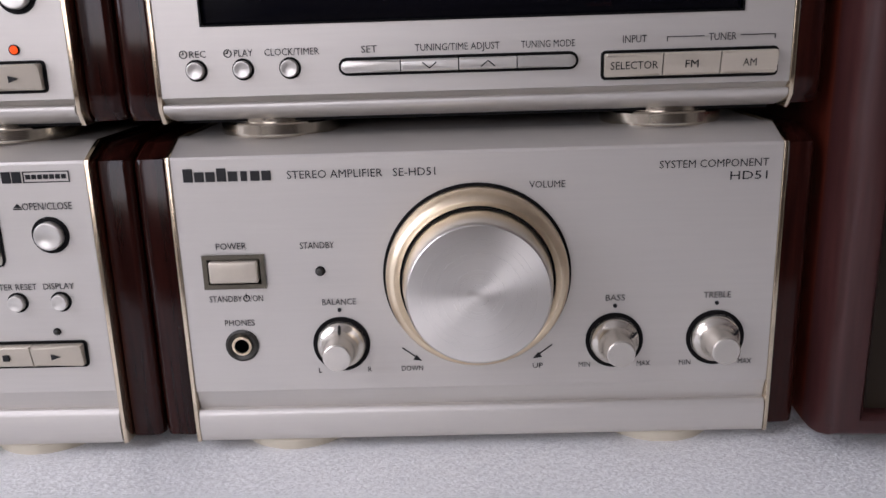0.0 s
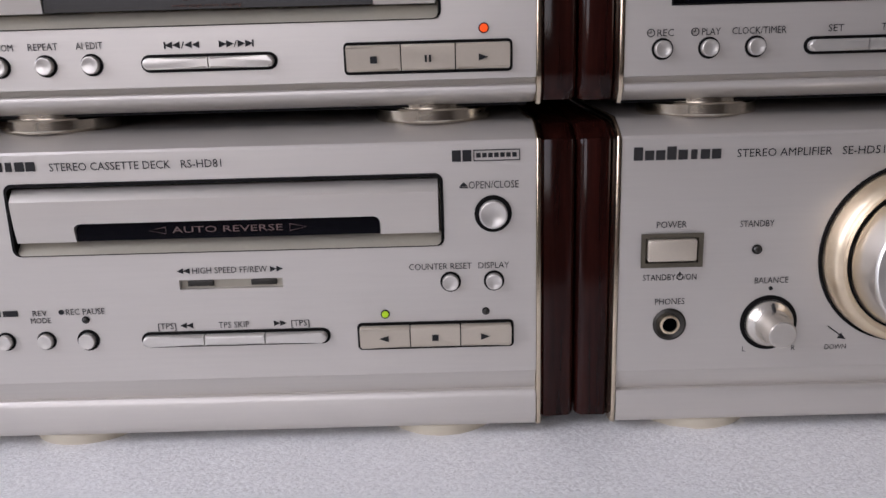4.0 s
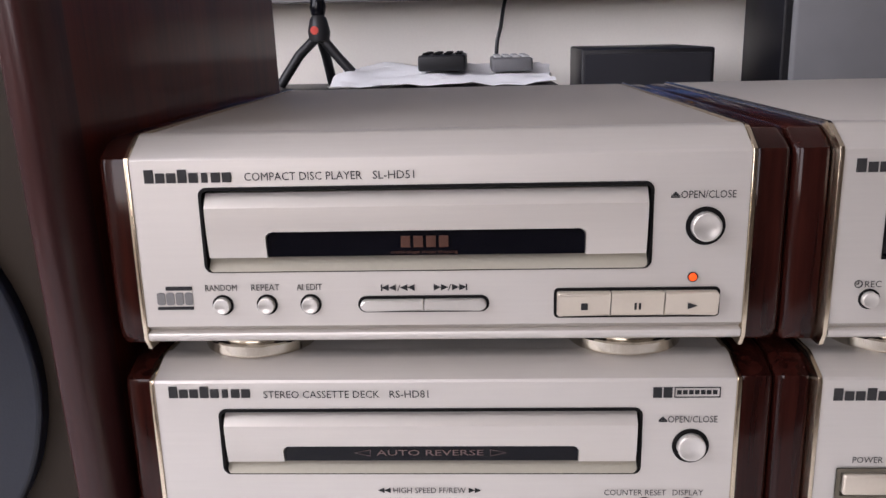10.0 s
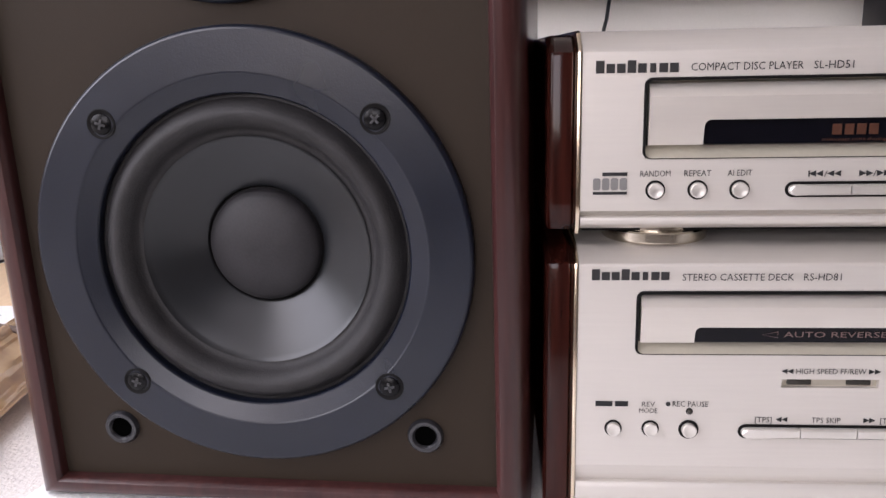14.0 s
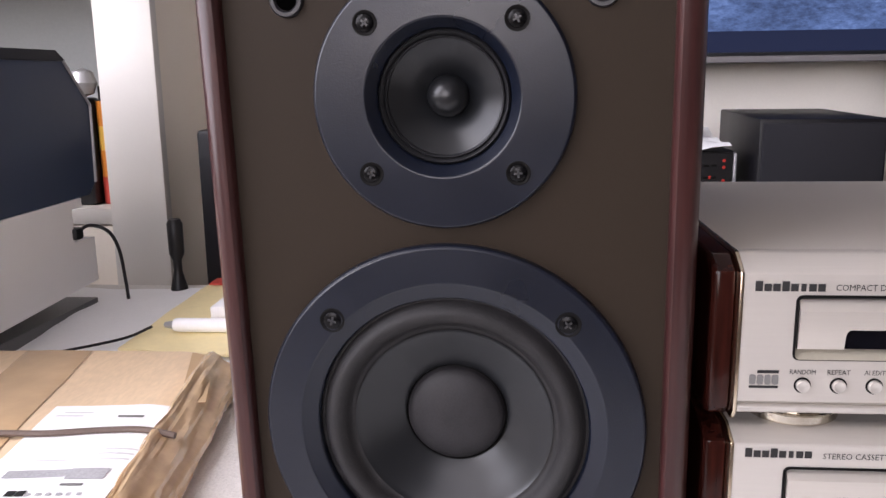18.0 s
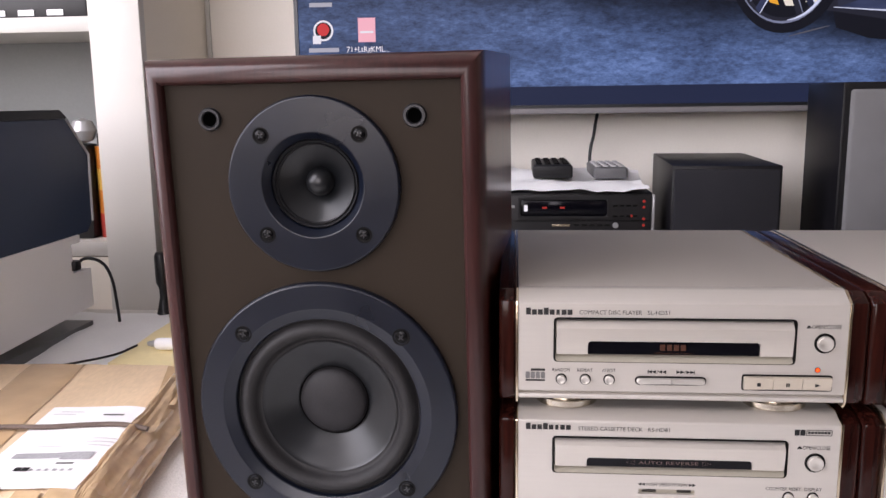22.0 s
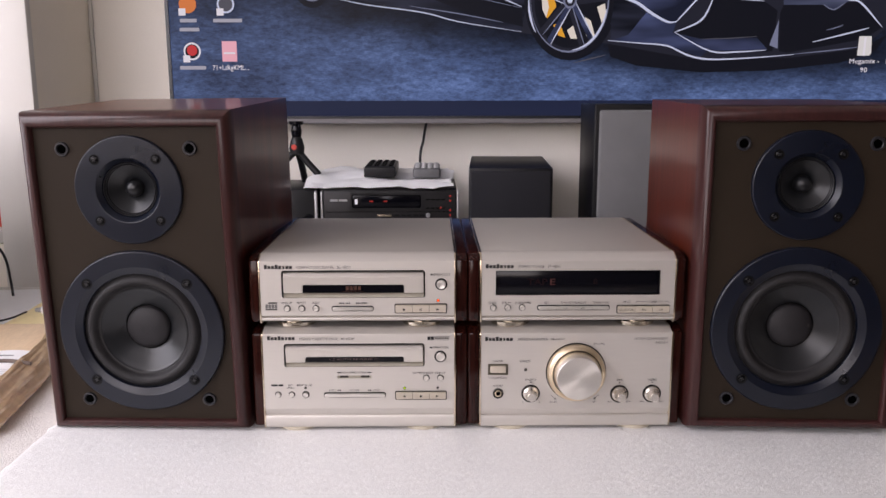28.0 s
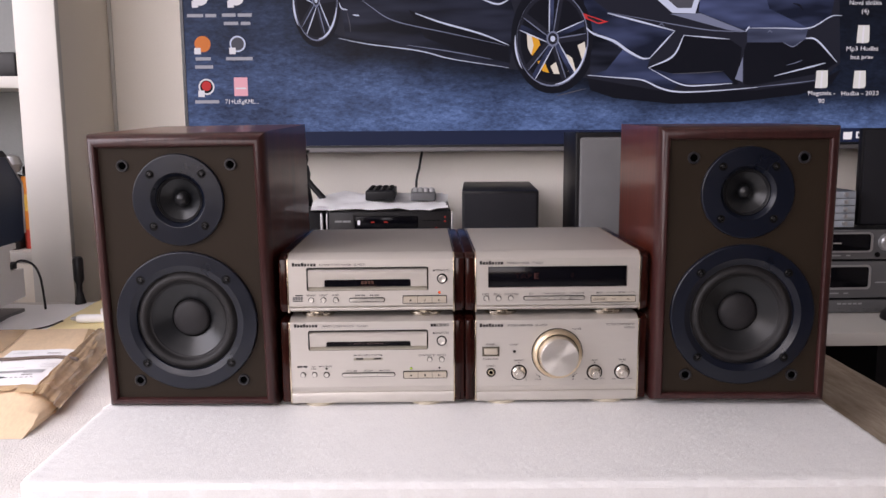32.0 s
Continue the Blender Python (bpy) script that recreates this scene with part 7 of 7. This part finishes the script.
# ---- the left end of the table ----
def parcel():
    t = thing("cardboard_parcel", (-0.78, 0.2, -0.03), "creased brown cardboard parcel with tape and white label, on table", "parcel")
    x0, x1, y0, y1, z0, z1 = -1.02, -0.572, 0.067, 0.405, -0.029, 0.004

    def on_top(x, y):
        a = max(0.0, min(1.0, (x + 0.13 * (y - 0.2) - x0) / (x1 - x0)))
        near = max(0.0, (a - 0.93) / 0.07)
        front = max(0.0, 1 - (y - y0) / 0.03)
        return z1 + 0.0018 * noise.noise((x * 9, y * 9, 0.0)) + 0.0006 * noise.noise((x * 45, y * 14, 2.0)) - 0.0045 * near * near - 0.004 * front * front

    def run_out(f):
        return 0.019 * math.sin(min(1.0, f * 1.25) * math.pi / 2) - 0.005 * max(0.0, f - 0.6)

    bm = bmesh.new()
    n, m = 90, 60
    top = []
    for i in range(n + 1):
        row = []
        for j in range(m + 1):
            y = y0 + (y1 - y0) * j / m
            x = x0 + (x1 - x0) * i / n - 0.13 * (y - 0.2)
            row.append(bm.verts.new((x, y, on_top(x, y))))
        top.append(row)
    for i in range(n):
        for j in range(m):
            bm.faces.new((top[i][j], top[i + 1][j], top[i + 1][j + 1], top[i][j + 1]))
    rim = [(i, 0) for i in range(n + 1)] + [(n, j) for j in range(1, m + 1)] + [(i, m) for i in range(n - 1, -1, -1)] + [(0, j) for j in range(m - 1, 0, -1)]
    last = [top[i][j] for i, j in rim]
    first = last
    for f in (0.08, 0.16, 0.26, 0.38, 0.5, 0.62, 0.74, 0.86, 1.0):
        ring = []
        for (i, j), v in zip(rim, first):
            x, y = v.co.x, v.co.y
            if i == n:
                x += run_out(f) + 0.0022 * noise.noise((f * 9.0, y * 16, 1.0))
            if j == 0:
                y -= 0.088 * f + 0.0016 * noise.noise((x * 30, f * 6, 3.0))
            ring.append(bm.verts.new((x, y, v.co.z + (z0 - v.co.z) * f)))
        for k in range(len(rim)):
            q = (k + 1) % len(rim)
            bm.faces.new((last[k], ring[k], ring[q], last[q]))
        last = ring
    bm.faces.new(last[::-1])
    part("carton", bm, CARDBOARD, t)

    def sheet(name, corners, lift, material, label="", n=16):
        bm = bmesh.new()
        a, b, c, d = [Vector(p) for p in corners]
        grid = []
        for i in range(n + 1):
            row = []
            for j in range(n + 1):
                p = a.lerp(b, i / n).lerp(d.lerp(c, i / n), j / n)
                row.append(bm.verts.new((p.x, p.y, on_top(p.x, p.y) + lift)))
            grid.append(row)
        for i in range(n):
            for j in range(n):
                bm.faces.new((grid[i][j], grid[i + 1][j], grid[i + 1][j + 1], grid[i][j + 1]))
        return part(name, bm, material, t, label)

    def ridge(a, b, c):
        return 1.0 - 2.2 * abs(noise.noise((a, b, c)))

    # crumpled tape wound over the long edge, in folds that run along it
    bm = bmesh.new()
    nu, nv = 46, 150
    grid = []
    for i in range(nu + 1):
        u, row = i / nu, []
        for j in range(nv + 1):
            y = y0 - 0.006 + (y1 - y0 + 0.004) * j / nv
            edge = x1 - 0.13 * (y - 0.2)
            wide = 0.011 + 0.006 * noise.noise((y * 22, 3.0, 0.0))
            if u < 0.4:
                x = edge - wide * (1 - u / 0.4)
                z = on_top(min(x, edge), max(y, y0)) + 0.0010
            else:
                f = (u - 0.4) / 0.6
                x, z = edge + run_out(f) + 0.0012, on_top(edge, max(y, y0)) + 0.0010
                z += (z0 + 0.001 - z) * f
            fold = 0.0036 * ridge(u * 4.4 + y * 3.2, y * 3.5, 1.0) + 0.0017 * ridge(u * 9 - y * 7, y * 8, 4.0) + 0.0005 * ridge(u * 20, y * 36, 7.0)
            k = min(1.0, 6 * u) * (1.0 if u < 0.9 else max(0.0, (1 - u) / 0.1))
            lift = max(0.0, fold + 0.0014) * k
            away = min(1.0, max(0.0, (u - 0.25) / 0.4))
            row.append(bm.verts.new((x + lift * away, y, z + lift * (1.15 - away))))
        grid.append(row)
    for i in range(nu):
        for j in range(nv):
            bm.faces.new((grid[i][j], grid[i + 1][j], grid[i + 1][j + 1], grid[i][j + 1]))
    part("tape_wrap", bm, WRAP, t, "crumpled clear packing tape round the edge", sharp=24)
    # the folded corner flaps at the front
    for a, b, lo, hi in ((-0.664, -0.628, 0.070, 0.086), (-0.612, -0.590, 0.066, 0.082), (-0.586, -0.556, 0.064, 0.088)):
        sheet("flap_edge", [(a, lo), (b, lo + 0.003), (b - 0.002, hi), (a - 0.001, hi - 0.002)], 0.0034, WRAP, "torn cardboard flap edge under tape", 6)

    sheet("tape_strip", [(-0.729, 0.072), (-0.665, 0.072), (-0.723, 0.402), (-0.791, 0.402)], 0.0008, TAPE, "shiny brown packing tape")
    sheet("tape_strip", [(-0.590, 0.290), (-0.568, 0.290), (-0.600, 0.402), (-0.622, 0.402)], 0.0008, TAPE, "shiny brown packing tape")
    sheet("label_sheet", [(-0.662, 0.080), (-0.569, 0.090), (-0.586, 0.274), (-0.683, 0.262)], 0.0020, PAPER, "white shipping label", 20)

    def print_bar(a, b, y, tall, tone, label=""):
        lean = 0.10 * (b - a)
        sheet("label_bar", [(a, y), (b, y + lean), (b - 0.10 * tall, y + lean + tall), (a - 0.10 * tall, y + tall)], 0.0026, tone, label, 4)

    print_bar(-0.654, -0.607, 0.139, 0.011, PAPER_GREY, "grey printed code on the label")
    print_bar(-0.610, -0.584, 0.139, 0.016, PAPER_GREY, "grey printed code on the label")
    print_bar(-0.608, -0.593, 0.130, 0.0035, INK_LIGHT)
    for y, a, b in ((0.170, -0.600, -0.580), (0.178, -0.606, -0.580), (0.186, -0.604, -0.578), (0.165, -0.645, -0.622), (0.240, -0.672, -0.650), (0.247, -0.668, -0.645)):
        print_bar(a, b, y, 0.0022, LABEL_FAINT)
    print_bar(-0.622, -0.602, 0.243, 0.0036, INK_LIGHT)
    for k, wide in enumerate((0.0062, 0.0058, 0.0030, 0.0034, 0.0030, 0.0036, 0.0030, 0.0034)):
        a = -0.637 + 0.0066 * k
        print_bar(a, a + wide, 0.114 + 0.0006 * k, 0.0075 if k < 2 else 0.0042, INK if k < 2 else PAPER_GREY)
    bm = bmesh.new()
    add_tube(bm, glide([(x, 0.217 + 0.16 * min(0.0, x + 0.60) + 0.002 * math.sin(60 * x), on_top(x, 0.21) + 0.0044) for x in (-1.0, -0.9, -0.8, -0.74, -0.70, -0.66, -0.62, -0.59, -0.564)], 6), 0.0026, 8)
    part("cord", bm, CORD, t, "dark brown cord round the parcel")


WRAP = surface("clear_tape_over_cardboard", (0.60, 0.42, 0.24), 0.24, 0, 0.22, 60, 0.15, depth=0.0015, second=25, coat=0.7, rough_vary=0.4)
LABEL_FAINT = surface("faint_grey_label_print", (0.62, 0.62, 0.63), 0.8)
CORD = surface("dark_brown_cord", (0.11, 0.075, 0.058), 0.6)
parcel()
papers("white_cloth", -1.10, -0.575, 0.385, 0.770, -0.0292, 4.0, "white paper sheet spread over the table end", 0.007, 30)


def envelope():
    t = thing("padded_envelope", (-0.66, 0.64, -0.02), "yellow padded envelope with a red corner, lying on white paper", "envelope")
    bm = bmesh.new()
    a, b, c, d = [Vector(p) for p in ((-0.735, 0.475), (-0.560, 0.455), (-0.565, 0.800), (-0.735, 0.772))]
    n = 18
    grid, low = [], []
    for i in range(n + 1):
        row, under = [], []
        for j in range(n + 1):
            p = a.lerp(b, i / n).lerp(d.lerp(c, i / n), j / n)
            k = min(i, n - i, j, n - j)
            row.append(bm.verts.new((p.x, p.y, -0.0165 + 0.0045 * min(1, k / 3) + 0.0025 * noise.noise((p.x * 14, p.y * 14, 8)))))
            under.append(bm.verts.new((p.x, p.y, -0.0195)))
        grid.append(row)
        low.append(under)
    for i in range(n):
        for j in range(n):
            bm.faces.new((grid[i][j], grid[i + 1][j], grid[i + 1][j + 1], grid[i][j + 1]))
            bm.faces.new((low[i][j], low[i][j + 1], low[i + 1][j + 1], low[i + 1][j]))
    for i in range(n):
        for one, two, j in ((grid, low, 0), (grid, low, n)):
            bm.faces.new((one[i][j], two[i][j], two[i + 1][j], one[i + 1][j]))
            bm.faces.new((one[j][i], two[j][i], two[j][i + 1], one[j][i + 1]))
    part("pouch", bm, YELLOW, t)
    part("red_corner", box(-0.728, -0.650, 0.735, 0.768, -0.0128, -0.0105, 0.0005), RED_MARK, t, "red printed corner")


envelope()
t = thing("white_tube", (-0.66, 0.57, -0.01), "small white tube with a metal tip, lying on the envelope", "tube")
part("body", lathe([(0, 0.0), (0.007, 0.001), (0.008, 0.006), (0.008, 0.075), (0.006, 0.080), (0, 0.080)], -0.690, 0.520, -0.0035, 20, "x"), PAPER, t)
part("tip", lathe([(0, -0.012), (0.003, -0.010), (0.005, 0.0), (0, 0.0)], -0.690, 0.520, -0.0035, 16, "x"), SILVER, t, "dull metal tip")
t = thing("white_carton", (-0.62, 0.60, -0.01), "small white carton on the envelope", "carton")
part("body", box(-0.662, -0.560, 0.560, 0.640, -0.0115, 0.006, 0.001), PAPER, t)

bm = bmesh.new()
add_tube(bm, glide([(-0.845, 0.40, -0.018), (-0.80, 0.45, -0.016), (-0.745, 0.505, -0.016), (-0.720, 0.530, -0.009)], 8), 0.0016, 6)
tagged(link("thin_cable", bm, BLACK_PLASTIC), "thin dark cable lying on the white paper", "cable")


def printer():
    t = thing("printer", (-1.08, 0.5, -0.03), "white and navy desktop printer on the table", "printer")
    x0, x1 = -1.32, -0.862
    part("foot_tray", prism([(0.26, -0.0295), (0.690, -0.0295), (0.690, -0.019), (0.26, -0.009)], x0 + 0.01, x1 - 0.004), DECK_GREY, t, "dark tray under the printer")
    part("base", prism([(0.20, -0.006), (0.690, 0.006), (0.690, 0.064), (0.640, 0.066), (0.640, 0.108), (0.20, 0.108)], x0, x1), PRINTER_WHITE, t, "off-white printer base", smooth=False)
    part("rim", prism([(0.20, 0.1085), (0.662, 0.1085), (0.662, 0.120), (0.20, 0.120)], x0, x1 + 0.002), PRINTER_WHITE, t, smooth=False)
    part("scanner", prism([(0.20, 0.1205), (0.690, 0.1205), (0.706, 0.135), (0.710, 0.235), (0.655, 0.290), (0.20, 0.290)], x0, x1), NAVY, t, "navy blue printer body with a cut corner", smooth=False)
    edge = [(0.706, 0.135), (0.710, 0.235), (0.655, 0.290)]
    bm = bmesh.new()
    add_tube(bm, [(x1 + 0.001, y, z) for y, z in edge], 0.0022, 8)
    part("edge_trim", bm, SILVER, t, "pale edge trim")
    part("lid", prism([(0.20, 0.2905), (0.66, 0.2905), (0.64, 0.303), (0.20, 0.303)], x0, x1 + 0.001), BLACK_PLASTIC, t, smooth=False)
    bm = bmesh.new()
    add_tube(bm, glide([(-0.864, 0.646, 0.076), (-0.856, 0.668, 0.083), (-0.842, 0.688, 0.072), (-0.833, 0.696, 0.046), (-0.830, 0.700, 0.005), (-0.829, 0.702, -0.024)], 8), 0.0024, 8)
    part("cable", bm, BLACK_PLASTIC, t, "black printer cable")
    part("plug", box(-0.874, -0.856, 0.636, 0.654, 0.069, 0.084, 0.003), BLACK_PLASTIC, t)


printer()


def display_cabinet():
    t = thing("display_cabinet", (-1.4, 1.1, ZF), "tall white and beige shelf cabinet against the wall", "cabinet")
    part("post", box(-0.957, -0.864, 0.930, 0.952, ZF, 1.60, 0.002), WHITE_BOARD, t, "wide white front post")
    part("side", box(-0.884, -0.866, 0.9525, Y1 - 0.001, ZF, 1.60), BEIGE_BOARD, t, "beige cabinet side")
    part("far_side", box(-1.70, -1.68, 0.9525, Y1 - 0.001, ZF, 1.60), BEIGE_BOARD, t)
    part("back", box(-1.679, -0.885, Y1 - 0.012, Y1 - 0.001, ZF, 1.60), GREY_BACK, t, "grey back board")
    for z in (0.050, 0.450, 0.85, 1.25):
        part("shelf", box(-1.678, -0.886, 0.955, Y1 - 0.013, z - 0.009, z + 0.009, 0.001), WHITE_BOARD, t, "white shelf")
        part("shelf_edge", box(-1.678, -0.9575, 0.934, 0.9545, z - 0.014, z + 0.012, 0.001), WHITE_BOARD, t)
    part("plinth_door", box(-1.678, -0.958, 0.936, 0.954, ZF, 0.034), BEIGE_BOARD, t, "beige lower door")
    part("inner_rail", box(-1.678, -0.886, 1.10, 1.112, 0.225, 0.245), GREY_BACK, t)


GREY_BACK = surface("grey_cabinet_back", (0.24, 0.25, 0.25), 0.6, 0, 0.06, 200, 0.05, second=4)
display_cabinet()
part_trim = tagged(link("trim", box(-0.8655, -0.856, Y1 - 0.008, Y1 - 0.0005, ZF, 1.60, 0.002), WHITE_BOARD), "white vertical trim strip between cabinet and wall", "trim", kind="structure")

t = thing("striped_can", (-1.02, 1.0, 0.06), "tall orange, yellow and red banded can on the shelf", "can")
CAN_ORANGE, CAN_YELLOW = surface("orange_print", (0.65, 0.22, 0.03), 0.4), surface("yellow_print", (0.75, 0.45, 0.08), 0.4)
for z0, z1, m in ((0.0595, 0.105, RED_MARK), (0.1052, 0.150, CAN_ORANGE), (0.1502, 0.190, CAN_YELLOW), (0.1902, 0.232, CAN_ORANGE)):
    part("band", lathe([(0, z0), (0.017, z0), (0.017, z1), (0, z1)], -0.992, 1.02, 0, 32, "z"), m, t)
part("cap", lathe([(0, 0.2325), (0.012, 0.2325), (0.012, 0.256), (0, 0.258)], -0.992, 1.02, 0, 24, "z"), BLACK_PLASTIC, t)
t = thing("headphones_stand", (-1.06, 1.0, 0.06), "dark object with a round silver top, on the cabinet shelf", "gadget")
part("body", box(-1.050, -1.008, 0.985, 1.030, 0.0595, 0.238, 0.006), BLACK_PLASTIC, t)
part("silver_cap", lathe([(0, -0.024), (0.017, -0.018), (0.024, 0), (0.017, 0.018), (0, 0.024)], -1.020, 1.000, 0.262, 28, "z"), SILVER, t, "round silver cap")
t = thing("dark_gadget", (-1.1, 1.0, 0.46), "dark electronic box with small pale marks, on the upper shelf", "gadget")
part("case", box(-1.30, -0.985, 0.985, 1.15, 0.4595, 0.520, 0.006), BLACK_PLASTIC, t)
for k in range(5):
    part("mark", box(-1.28 + 0.055 * k, -1.25 + 0.055 * k, 0.983, 0.9849, 0.470, 0.480), SILVER, t)

t = thing("black_brush", (-0.78, 0.76, -0.03), "slim black brush standing on end at the table edge", "brush")
part("handle", lathe([(0, 0.0), (0.010, 0.0), (0.012, 0.004), (0.006, 0.030), (0.006, 0.045), (0.0105, 0.055), (0.0110, 0.098), (0.008, 0.104), (0, 0.105)], -0.782, 0.762, -0.0290, 20, "z"), BLACK_PLASTIC, t)
t = thing("black_tower", (-0.60, 0.95, -0.09), "tall narrow black box behind the speaker", "box")
part("case", box(-0.795, -0.660, 0.900, 1.060, ZF, 0.189, 0.006), BLACK_ASH, t)


def gap_stack():
    """The pile of gear between the tall speaker and the decks."""
    t = thing("dark_box", (0.66, 1.06, BZ), "low black plastic gear box on the white bench", "box")
    part("body", box(0.512, 0.775, 0.975, 1.150, BZ, 0.100, 0.004), BLACK_PLASTIC, t)
    part("lid", box(0.510, 0.777, 0.973, 1.152, 0.1003, 0.110, 0.003), BLACK_ASH, t)
    for k in range(2):
        z = 0.1103 + 0.0232 * k
        t = thing("grey_case", (0.66, 1.06, z), "flat grey plastic case with pale lid, on a black box", "plastic case", "pile of grey cases")
        part("body", box(0.524 + 0.012 * k, 0.765, 0.985 + 0.006 * k, 1.145, z, z + 0.0140, 0.002), CASE_EDGE, t)
        part("lid", box(0.523 + 0.012 * k, 0.766, 0.984 + 0.006 * k, 1.146, z + 0.0142, z + 0.0226, 0.003), SILVER, t, "pale grey lid")
    t = thing("headphones", (0.64, 1.05, 0.156), "black folded headphones lying on the grey cases", "headphones")
    for x in (0.617, 0.700):
        part("ear_cup", lathe([(0, 0.0), (0.020, 0.0), (0.023, 0.004), (0.023, 0.016), (0.018, 0.022), (0, 0.023)], x, 1.05, 0.1568, 28, "z"), BLACK_PLASTIC, t)
    bm = bmesh.new()
    add_tube(bm, glide([(0.617, 1.055, 0.172), (0.625, 1.095, 0.165), (0.658, 1.120, 0.163), (0.692, 1.095, 0.165), (0.700, 1.055, 0.172)], 6), 0.005, 10)
    part("headband", bm, BLACK_PLASTIC, t)


gap_stack()
